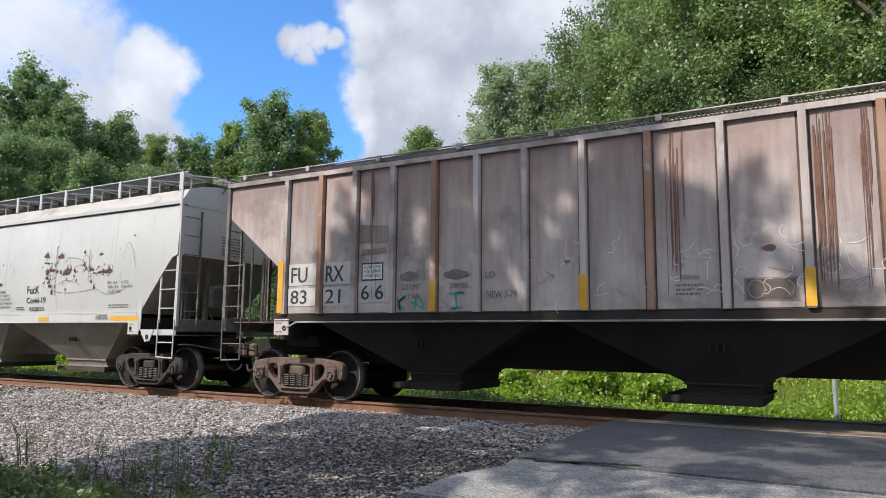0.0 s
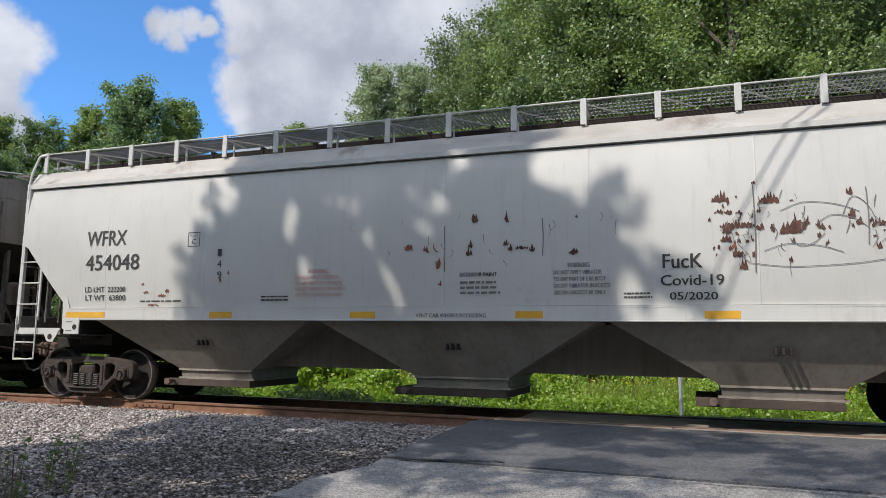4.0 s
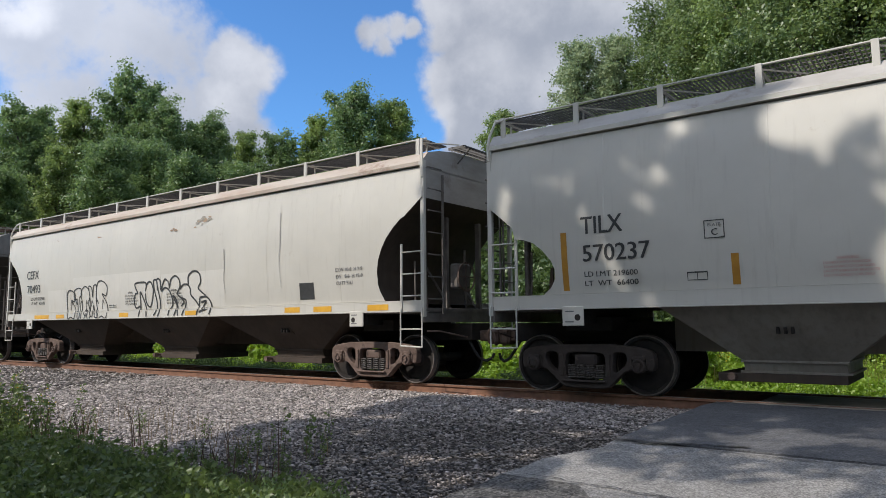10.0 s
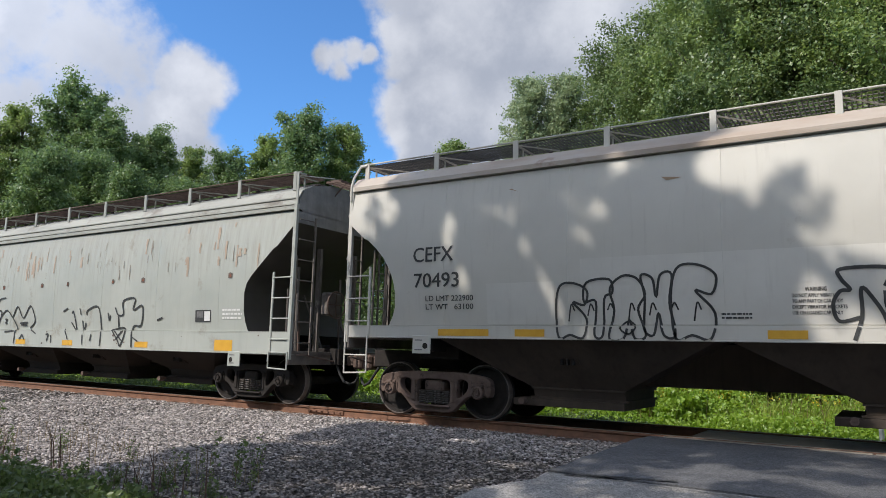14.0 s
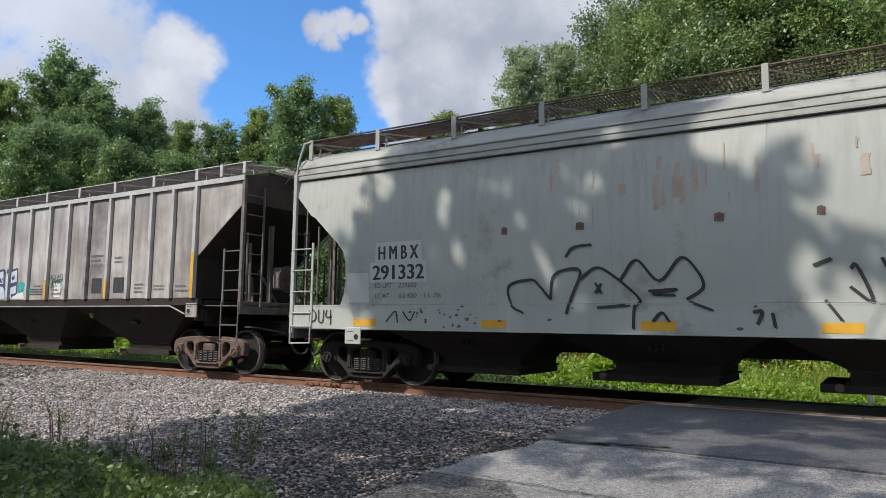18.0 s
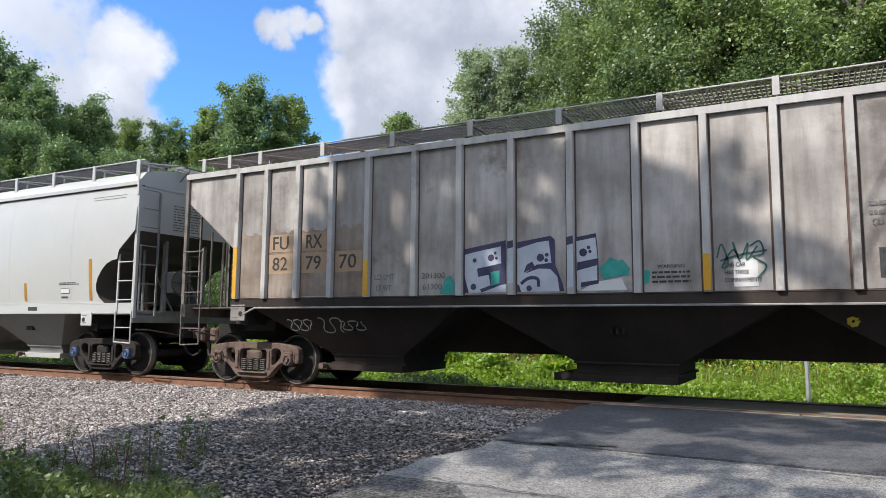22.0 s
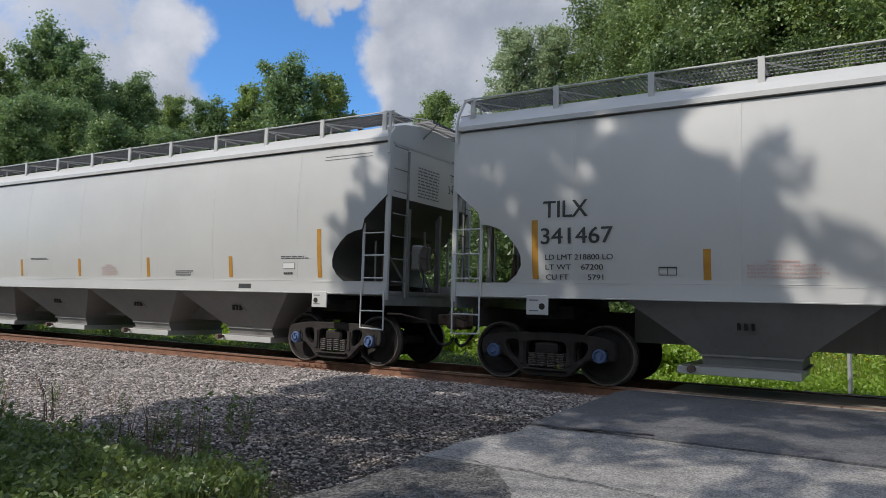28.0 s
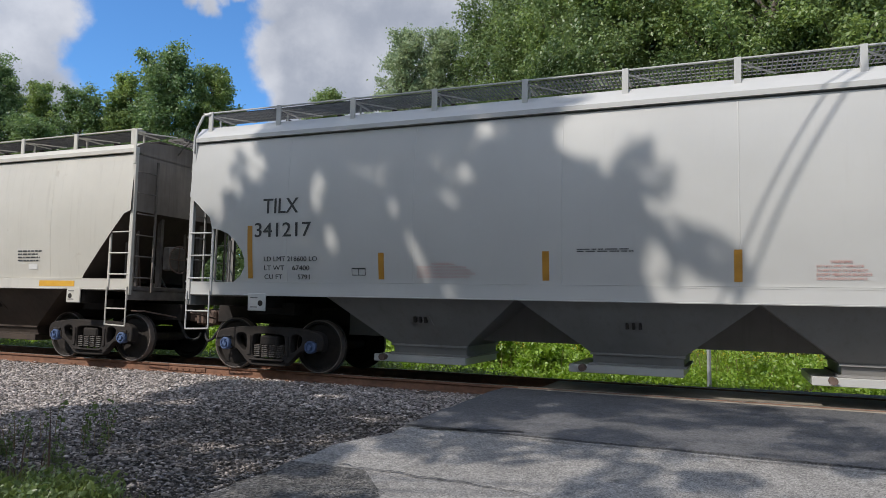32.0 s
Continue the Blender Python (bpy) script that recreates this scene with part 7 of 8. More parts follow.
    part("flower_sticker", mb, M["goldenrod"], w.thing, "small yellow flower sticker")
    return w


def wagon_grey(centre, number, figures, half=9.1, dx=0.0, dz=0.0):
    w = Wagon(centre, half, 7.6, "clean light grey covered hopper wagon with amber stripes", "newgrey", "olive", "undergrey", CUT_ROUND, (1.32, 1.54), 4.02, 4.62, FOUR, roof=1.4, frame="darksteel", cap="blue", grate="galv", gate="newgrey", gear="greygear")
    amber_stripes(w, dx=dx)
    w.letter("TILX", -7.48, -6.78, 2.53 + dz, 2.78 + dz)
    w.letter(number, -7.52 + dx, -6.40 + dx, 2.13 + dz, 2.37 + dz)
    for k, s in enumerate((figures[0], figures[1], "CU FT        5791")):
        w.letter(s, -7.45, -6.40 if k == 0 else -6.55, 1.89 - 0.15 * k, 1.97 - 0.15 * k)
    frame_mark(w, -5.75, -5.5, 1.66, 1.78)
    w.warning(-4.6, -3.65, 1.62, 1.86, "inkred")
    w.bars(-2.12, -1.18, 2.0, 2.06, 2, "ink", 2)
    w.warning(0.88, 1.48, 1.62, 1.88, "inkred")
    w.bars(3.5, 4.1, 1.62, 1.75, 3, "ink", 4)
    w.bars(6.6, 7.3, 1.95, 2.02, 2, "ink", 5)
    w.patch(6.64, 6.95, 1.76, 1.88, "ink", "notice")
    w.patch(6.65, 6.94, 1.77, 1.87, "panel", "notice", off=0.003)
    w.bars(6.65, 6.95, 1.64, 1.73, 1, "ink", 6)
    for z in (3.79, 3.85):
        w.patch(7.6, 8.7, z, z + 0.012, "inkfaded", "fine_print")
    w.patch(5.45, 5.8, 1.38, 1.47, "ink", "builder_plate")
    w.endprint(-0.55, 0.2, 3.15, 3.75, 10, 4)
    w.endmark("TILX", 0.62, 1.12, 3.62, 3.78)
    w.endmark(number, 0.55, 1.18, 3.38, 3.54)
    return w


def wagon_last():
    w = Wagon(-153.17, 8.6, 7.2, "cream covered hopper wagon with yellow marks along the sill", "cream", "under", "under", CUT_STRAIGHT, (1.38, 1.58), 3.95, 4.46, THREE, frame="darksteel", cap="blue", boardposts=12, endpaint="endgrime_shade")
    for x0, x1 in ((6.23, 7.19), (3.6, 4.1), (0.9, 1.4)):
        w.patch(x0, x1, 1.42, 1.53, "yellow")
    w.bars(5.6, 6.3, 1.9, 2.15, 4, "ink", 1)
    w.patch(5.9, 6.15, 1.75, 1.85, "panel", "notice")
    return w


WAGONS = [wagon_ruddy(), wagon_white(), wagon_cream(), wagon_tagged(), wagon_green(), wagon_silver(),
          wagon_grey(-114.59, "341467", ("LD LMT 218800 LO", "LT WT    67200")), wagon_grey(-134.11, "341217", ("LD LMT 218600 LO", "LT WT    67400"), dx=-0.12, dz=0.17), wagon_last()]


# ---- trees and weeds ----
def leaf_cloud(centres, radii, per, size, rng, flat=0.8, droop=0.3):
    """Folded leaves strewn through round clumps: corner points and faces."""
    n = len(centres)
    k = np.repeat(np.arange(n), per)
    d = rng.normal(size=(len(k), 3))
    d /= np.linalg.norm(d, axis=1, keepdims=True)
    r = rng.uniform(0.35, 1.0, (len(k), 1)) ** 0.5 * radii[k][:, None]
    at = centres[k] + d * r * np.array([1, 1, flat])
    a = d * 0.6 + rng.normal(size=d.shape) * 0.8
    a[:, 2] -= droop
    a /= np.linalg.norm(a, axis=1, keepdims=True)
    b = np.cross(a, rng.normal(size=d.shape))
    b /= np.linalg.norm(b, axis=1, keepdims=True)
    c = np.cross(a, b)
    s = size * rng.uniform(0.6, 1.35, (len(k), 1))
    v = np.stack([at - a * s * 0.5, at + b * s * 0.34 + c * s * 0.12, at + a * s * 0.6, at - b * s * 0.34 + c * s * 0.12], 1)
    return v.reshape(-1, 3)


def quad_mesh(name, v, material):
    n = len(v) // 4
    me = bpy.data.meshes.new(name)
    me.vertices.add(len(v))
    me.vertices.foreach_set("co", v.astype(np.float32).ravel())
    f = (np.array([0, 1, 2, 0, 2, 3])[None] + 4 * np.arange(n)[:, None]).astype(np.int32).ravel()
    me.loops.add(len(f))
    me.loops.foreach_set("vertex_index", f)
    me.polygons.add(len(f) // 3)
    me.polygons.foreach_set("loop_start", np.arange(0, len(f), 3, dtype=np.int32))
    me.update()
    me.validate()
    me.materials.append(material)
    return me


def leaf_spray(centres, radii, per, size, rng):
    """Leaves that lie more or less flat in loose tufts, so that the sky lights their upper sides."""
    n = len(centres)
    k = np.repeat(np.arange(n), per)
    d = rng.normal(size=(len(k), 3)) * np.array([0.62, 0.62, 0.5])
    at = centres[k] + d * radii[k][:, None]
    up = d * 0.5 + rng.normal(size=d.shape) * 0.62 + np.array([0, -0.12, 0.42])
    up /= np.linalg.norm(up, axis=1, keepdims=True)
    a = np.cross(up, rng.normal(size=d.shape))
    a /= np.linalg.norm(a, axis=1, keepdims=True)
    b = np.cross(up, a)
    s = size * rng.uniform(0.55, 1.35, (len(k), 1))
    return np.stack([at - a * s * 0.5, at + b * s * 0.36 + up * s * 0.1, at + a * s * 0.6, at - b * s * 0.36 + up * s * 0.1], 1).reshape(-1, 3)


def tree(seed, height, spread, leaf, size=0.26, per=70, limbs=40, base=0.25, label="", name="tree"):
    """A tapered trunk, limbs that rise outwards, twigs along them and tufts of leaves on the twigs."""
    rng = np.random.default_rng(seed)
    root = tagged(new(name), label or "broad-leaved tree in full green leaf", "tree")
    mb = Mb()
    lean = rng.normal(0, 0.02, 2)
    pts = [Vector((lean[0] * z, lean[1] * z, z)) for z in np.linspace(-0.4, height * 0.9, 7)]
    r0 = height * 0.015
    for i, (a, b) in enumerate(zip(pts, pts[1:])):
        mb.tube(a, b, r0 * (1 - i / 7), 8, r0 * (1 - (i + 1) / 7) + 0.01)
    cen, rad = [], []
    for k in range(limbs):
        q = ((k + rng.uniform(0, 1)) / limbs) ** 0.9
        zt = height * (base + (1 - base) * q)
        w = spread * (1.04 - q) ** 0.6 * min(1.0, 0.5 + 1.6 * q) * rng.uniform(0.6, 1.08)
        a = k * 2.4 + rng.uniform(-0.5, 0.5)
        zs = max(height * base * 0.6, zt - 0.35 * spread - 0.65 * w)
        foot = Vector((lean[0] * zs, lean[1] * zs, zs))
        tip = Vector((lean[0] * zt + math.cos(a) * w, lean[1] * zt + math.sin(a) * w, zt))
        mb.tube(foot, tip, r0 * 0.32, 6, 0.015)
        out = Vector((math.cos(a), math.sin(a), 0.9))
        for i in range(7):
            f = 0.3 + 0.7 * (i + rng.uniform(0, 1)) / 7
            at = foot.lerp(tip, f)
            way = (out * 0.8 + Vector(rng.normal(size=3)) * 0.75).normalized() * spread * rng.uniform(0.10, 0.24)
            for g in (0.35, 0.75, 1.1):
                cen.append(at + way * g)
                rad.append(spread * rng.uniform(0.07, 0.15) * (1.25 - 0.45 * g))
    part("trunk", mb, M["bark"], root, smooth=True)
    v = leaf_spray(np.array(cen), np.array(rad), per, size, rng)
    part("crown", quad_mesh("crown", v, M[leaf]), None, root, "")
    return root


def plant(ob, x, y, z, turn, s=1.0):
    c = copy_thing(ob, pose(x, y, z, 0, 0, turn))
    c.scale = (s, s, s * 1.0)
    return c


def make_woods():
    near = [tree(11, 17, 5.0, "leaf_n", 0.122, 92, label="tall maple in dense green leaf"), tree(12, 18, 4.6, "leaf_b", 0.122, 92, label="tall locust tree in bright green leaf"),
            tree(13, 15, 2.9, "leaf_c", 0.11, 70, label="slim poplar with pale grey-green leaves"), tree(14, 14, 4.8, "leaf_d", 0.122, 85, base=0.06, label="bushy tree leafed down to the ground")]
    far = [tree(15, 17, 4.0, "leaf_a", 0.16, 64, label="tall maple in dense green leaf"), tree(16, 18, 3.6, "leaf_b", 0.16, 64, label="tall locust tree in bright green leaf"),
           None, tree(17, 14, 4.4, "leaf_a", 0.16, 62, base=0.06, label="bushy tree leafed down to the ground")]
    rng = random.Random(21)
    # (kind, degrees left of +y from the road, distance, height of the top above the rail)
    spots = [(0, 5, 33, 22), (0, 9.5, 36, 22), (1, -3, 30, 22), (0, -11, 32, 20), (0, -20, 34, 20), (1, -29, 38, 22), (0, 14.6, 39, 20.4), (2, 25.3, 42, 18.2), (2, 22.3, 42, 18.3), (0, 17.6, 41, 19.6), (1, 12.0, 38, 21.4),
             (1, 32, 66, 20.4), (1, 41.2, 63, 20.9), (0, 44.0, 62, 21.5), (1, 47.2, 64, 19.6), (0, 50.0, 66, 18.2), (1, 52.8, 70, 19.4), (0, 55.3, 66, 19.6), (0, 58.6, 64, 20.0), (0, 61.4, 66, 23.2), (1, 64.8, 68, 20.8),
             (0, 69.0, 66, 19.4), (0, 67, 72, 20.2), (1, 73.0, 70, 17.8), (0, 77, 80, 19), (1, 57, 72, 20), (0, 47, 72, 18.5), (0, 71, 76, 19), (3, 63, 52, 14), (3, 57, 50, 12.5), (3, 50, 48, 11), (1, 66, 56, 14.0), (3, 74, 60, 14), (3, 69.5, 54, 12), (3, 60, 56, 15), (3, 53, 58, 14), (3, 44, 46, 11), (3, 38, 44, 10), (3, 41, 56, 13), (3, 47, 56, 13),
             (3, 12, 30, 12), (3, 4, 29, 11.5), (3, -4, 29, 12), (3, -14, 31, 11.5), (3, 20, 32, 10.5), (3, 26, 35, 9.5), (3, -22, 33, 11), (3, 33, 42, 9.5), (3, -30, 36, 11), (3, 29.5, 48, 10), (1, 8, 44, 25), (1, -7, 44, 25), (0, 1, 40, 24), (0, 9, 45, 23), (0, -15, 40, 23), (0, -25, 42, 23), (0, -35, 44, 22), (1, 7, 38, 23), (0, 9.0, 33, 20.5), (1, 11.0, 36, 19.5), (1, 7.0, 34, 21.5), (0, 2, 34, 22), (0, 80, 50, 12)]
    size = (17, 18, 15, 14)
    for k, az, dist, top in spots:
        x, y = -dist * math.sin(radians(az)), -11.4 + dist * math.cos(radians(az))
        plant((near if dist < 47 else far)[k], x, y, level(y) - 0.1, rng.uniform(0, 360), (top + 0.4) / size[k])
    # undergrowth that closes the wood behind its front trees
    g = np.random.default_rng(9)
    n = 3800
    az, dist = np.radians(g.uniform(-45, 84, n)), g.uniform(50, 58, n)
    dist = np.where(az < radians(31), dist - 10 - 6 * g.uniform(0, 1, n), dist + 8)
    high = np.interp(np.degrees(az), [8, 13, 18, 22, 31, 31.1], [22, 15, 10, 8, 8, 11]) * g.uniform(0, 1, n)
    cen = np.stack([-dist * np.sin(az), -11.4 + dist * np.cos(az), 0.2 + high], -1)
    tagged(new("undergrowth", quad_mesh("undergrowth", leaf_cloud(cen, g.uniform(0.9, 1.7, n), 42, 0.36, g), M["leaf_n"])), "deep green undergrowth between the trunks of the wood", "wood", kind="stuff")
    # trees out of sight behind the road, added to block low sky light
    back = [tree(41, 16, 5.2, "leaf_a", 0.5, 14, base=0.05, label="unseen dark green tree added behind the road to block sky light"), tree(42, 17, 5.0, "leaf_b", 0.5, 14, base=0.05, label="unseen green tree added behind the road to block sky light")]
    for k in range(30):
        x, y = -62 + 3.6 * k + rng.uniform(-1, 1), -32.0 - 4.0 * (k % 2) + rng.uniform(-1, 1)
        plant(back[k % 2], x, y, level(y) - 0.1, rng.uniform(0, 360), rng.uniform(0.85, 1.05))
    for o in (*back, *near, far[0], far[1], far[3]):
        for c in o.children_recursive:
            bpy.data.objects.remove(c)
        bpy.data.objects.remove(o)


make_woods()


def shade_tree():
    """The tall tree beside the road whose crown shades the line. Lobes: x, z, half width, half height, clumps."""
    root = tagged(new("tree"), "tall broad-leaved tree beside the road that shades the line", "tree")
    rng = np.random.default_rng(31)
    y0 = -13.0
    mb = Mb()
    trunk = [(-12.0, -15.0, -0.8), (-11.9, -14.8, 4), (-11.8, -14.4, 8), (-11.8, -13.8, 11.5), (-11.7, -13.3, 14.5), (-11.6, -13, 17)]
    for i, (a, b) in enumerate(zip(trunk, trunk[1:])):
        mb.tube(a, b, 0.32 - 0.055 * i, 10, 0.265 - 0.055 * i)
    lobes = [(-11.6, 15.9, 2.5, 1.7, 105), (-13.9, 15.2, 1.0, 1.25, 28), (-13.5, 16.6, 0.7, 0.8, 12), (-9.4, 15.2, 1.1, 0.85, 28), (-11.6, 17.6, 2.2, 0.9, 44),
             (-12.3, 12.6, 2.1, 1.6, 78), (-9.4, 12.8, 1.6, 1.6, 50), (-7.0, 12.4, 1.4, 1.2, 17), (-5.2, 11.7, 1.3, 1.1, 9), (-12.2, 9.6, 1.6, 1.5, 50), (-9.8, 9.9, 1.6, 1.4, 42), (-7.4, 9.8, 1.5, 1.0, 12),
             (-5.0, 10.0, 1.3, 0.6, 4), (-11.4, 7.2, 1.3, 1.1, 34), (-9.2, 7.4, 1.4, 1.0, 26), (-6.6, 6.4, 1.2, 0.6, 11), (-4.0, 6.6, 1.4, 0.6, 11), (-2.2, 9.4, 1.4, 0.9, 5), (-3.2, 11.4, 1.3, 0.9, 6)]
    lobes += [(-11.3, 14.9, 0.6, 0.8, 30), (-9.2, 15.3, 0.95, 0.95, 44), (-8.7, 14.7, 0.7, 0.6, 30), (-8.2, 14.9, 0.45, 0.45, 14), (-7.0, 15.1, 0.4, 0.35, 3), (-10.1, 5.2, 1.5, 0.8, 44), (-4.8, 8.4, 1.4, 0.7, 11), (-2.6, 7.6, 1.3, 0.7, 9), (-2.8, 5.6, 1.5, 0.6, 9), (-5.2, 5.0, 1.4, 0.5, 9), (-1.2, 6.4, 1.2, 0.6, 7)]
    cen, rad, twig, twig_r = [], [], [], []
    for x, z, a, b, n in lobes:
        x += 0.3
        n = int(n * (1.25 if z > 13 else 1.7 if x < -11 else 1.15)) if n > 25 else n
        mb.tube((-11.8, -13.8, max(3.5, z - 2.0)), (x, y0, z), 0.07 if n > 25 else 0.018, 6, 0.012)
        for _ in range(n):
            q, r = rng.uniform(0, 6.283), rng.uniform(0, 1) ** 0.5
            deep = TO_SUN * (rng.uniform(-0.5, 2.2) if z > 13 else rng.uniform(-0.5, 1.0))
            cen.append((x + a * r * math.cos(q) + deep.x, y0 + deep.y, z + b * r * math.sin(q) + deep.z))
            rad.append(rng.uniform(0.18, 0.42) * (1.15 if n < 25 and z < 13 else 0.75 if n < 15 else 1.0))
        # loose sprigs round the edge
        for _ in range(n // 3 if x < -8.5 else 0):
            q, r = rng.uniform(0, 6.283), rng.uniform(0.98, 1.32)
            deep = TO_SUN * rng.uniform(-0.5, 1.0)
            cen.append((x + a * r * math.cos(q) + deep.x, y0 + deep.y, z + b * r * math.sin(q) + deep.z))
            rad.append(rng.uniform(0.10, 0.22))
    # leafy twigs that stick out of the crown: from, to, clumps, width
    for xa, za, xb, zb, n, w in ((-13.5, 15.0, -15.0, 15.2, 13, 0.3), (-13.5, 14.3, -15.0, 14.7, 13, 0.3), (-13.2, 16.0, -14.5, 16.7, 11, 0.28), (-12.9, 16.8, -14.0, 17.6, 10, 0.25), (-12.4, 17.5, -13.2, 18.4, 9, 0.25),
                                 (-8.4, 15.2, -7.5, 16.35, 14, 0.08), (-8.2, 15.2, -7.3, 15.5, 11, 0.15), (-8.5, 14.4, -7.6, 15.0, 10, 0.2), (-10.0, 16.6, -9.2, 17.6, 10, 0.25)):
        mb.tube((xa, y0, za), (xb, y0, zb), 0.03, 6, 0.008)
        n = n * 2
        for k in range(n):
            q = k / (n - 1)
            twig.append((xa + (xb - xa) * q + rng.normal(0, w * (1 - 0.6 * q)), y0 + rng.uniform(-0.4, 0.4), za + (zb - za) * q + rng.normal(0, w * (1 - 0.6 * q))))
            twig_r.append(rng.uniform(0.10, 0.24) * (1.3 - 0.6 * q))
    part("trunk", mb, M["bark"], root, smooth=True)
    v = np.concatenate([leaf_cloud(np.array(cen), np.array(rad), 60, 0.17, rng), leaf_cloud(np.array(twig), np.array(twig_r), 14, 0.15, rng)])
    # gaps in the crown that the sun shines through: x and z, half width, half height, lean
    mid = v.reshape(-1, 4, 3).mean(1)
    flat = mid - np.array(TO_SUN)[None] * ((mid[:, 1] - y0) / TO_SUN.y)[:, None]
    keep = np.ones(len(mid), bool)
    for x, z, a, b, k in ((-12.84, 16.0, 0.14, 0.38, 0), (-11.4, 15.66, 0.13, 0.16, 0), (-11.03, 14.95, 0.12, 0.42, -0.4), (-14.1, 16.5, 0.22, 0.28, 0), (-12.55, 15.2, 0.12, 0.26, -0.2), (-10.23, 16.19, 0.12, 0.12, 0),
                          (-9.9, 16.85, 0.28, 0.12, 0), (-8.35, 16.75, 0.58, 0.5, 0), (-8.1, 16.25, 0.12, 0.26, 0.3), (-7.5, 14.8, 0.2, 0.35, 0), (-9.6, 14.55, 0.1, 0.2, 0), (-10.1, 8.74, 0.55, 0.15, 0), (-11.9, 12.2, 0.4, 0.13, 0), (-10.7, 12.8, 0.35, 0.13, 0)):
        du, dv = flat[:, 0] - x - k * (flat[:, 2] - z), flat[:, 2] - z
        keep &= (du / a) ** 2 + (dv / b) ** 2 > 1.0
    v = v.reshape(-1, 4, 3)[keep].reshape(-1, 3)
    part("crown", quad_mesh("crown", v, M["leaf_a"]), None, root)


def blades(rng, spots, height, width, bend=0.35):
    """Grass blades: bent narrow quads, two to a blade."""
    n = len(spots)
    a = rng.uniform(0, 6.283, n)
    side = np.stack([np.cos(a), np.sin(a), 0 * a], -1) * (width * rng.uniform(0.6, 1.4, n))[:, None]
    h = height * rng.uniform(0.45, 1.25, n)
    b = rng.uniform(0, 6.283, n)
    lean = np.stack([np.cos(b), np.sin(b), 0 * b], -1) * (h * bend * rng.uniform(0.2, 1.3, n))[:, None]
    up = np.array([0, 0, 1.0])
    mid, tip = spots + lean * 0.3 + up * h[:, None] * 0.6, spots + lean + up * h[:, None]
    lo = np.stack([spots - side, spots + side, mid + side * 0.8, mid - side * 0.8], 1)
    hi = np.stack([mid - side * 0.8, mid + side * 0.8, tip + side * 0.1, tip - side * 0.1], 1)
    return np.concatenate([lo, hi]).reshape(-1, 3)


def scatter(rng, n, x0, x1, y0, y1, power=1.0):
    x, y = rng.uniform(x0, x1, n), y0 + (y1 - y0) * rng.uniform(0, 1, n) ** power
    z = np.interp(y, [l[0] for l in LEVELS], [l[1] for l in LEVELS]) - 0.08
    return np.stack([x, y, z], -1)


def stuff(name, v, material, label, category):
    return tagged(new(name, quad_mesh(name, v, M[material])), label, category, kind="stuff")


def weed(seed, height, leafy="herb", flowers=0, stems=8, leaves=4, name="weed", label="tall leafy green weed"):
    """A stalk with side shoots, many narrow leaves and perhaps a plume of flowers."""
    rng = np.random.default_rng(seed)
    root = tagged(new(name), label, "weed")
    mb, cen = Mb(), []
    for k in range(stems):
        a = rng.uniform(0, 6.283)
        h = height * rng.uniform(0.6, 1.0)
        foot = Vector((rng.normal(0, 0.13), rng.normal(0, 0.13), -0.06))
        tip = foot + Vector((math.cos(a) * 0.22 * h, math.sin(a) * 0.22 * h, h))
        mb.tube(foot, tip, 0.004, 5, 0.0015)
        for i in range(18):
            q = 0.12 + 0.88 * i / 18
            cen.append(foot.lerp(tip, q))
    tagged(part("stalk", mb, M["stem"], root), kind="stuff")
    c = np.array(cen)
    part("leaves", quad_mesh("leaves", leaf_cloud(c, np.full(len(c), 0.055), leaves, 0.048, rng, 0.7, 0.15), M[leafy]), None, root)
    if flowers:
        tops = np.array([p for i, p in enumerate(cen) if i % 18 > 14])
        part("flowers", quad_mesh("flowers", leaf_cloud(tops, np.full(len(tops), 0.05), flowers, 0.025, rng), M["goldenrod"]), None, root, "yellow flower plume")
    return root


def bush(seed, r, h, leaf="leaf_w", size=0.13, n=60, label="bright green roadside bush"):
    rng = np.random.default_rng(seed)
    root = tagged(new("bush"), label, "bush")
    d = rng.normal(size=(n, 3))
    d /= np.linalg.norm(d, axis=1, keepdims=True)
    cen = d * np.array([r, r, h * 0.5]) * rng.uniform(0.3, 0.95, (n, 1)) + np.array([0, 0, h * 0.5])
    mb = Mb()
    for k in range(7):
        mb.tube((0, 0, -0.1), cen[k], 0.025, 5, 0.008)
    part("stems", mb, M["bark"], root)
    part("leaves", quad_mesh("leaves", leaf_cloud(cen, rng.uniform(0.16, 0.3, n) * r, 70, size, rng), M[leaf]), None, root)
    return root


def scrap(o):
    for c in o.children_recursive:
        bpy.data.objects.remove(c)
    bpy.data.objects.remove(o)


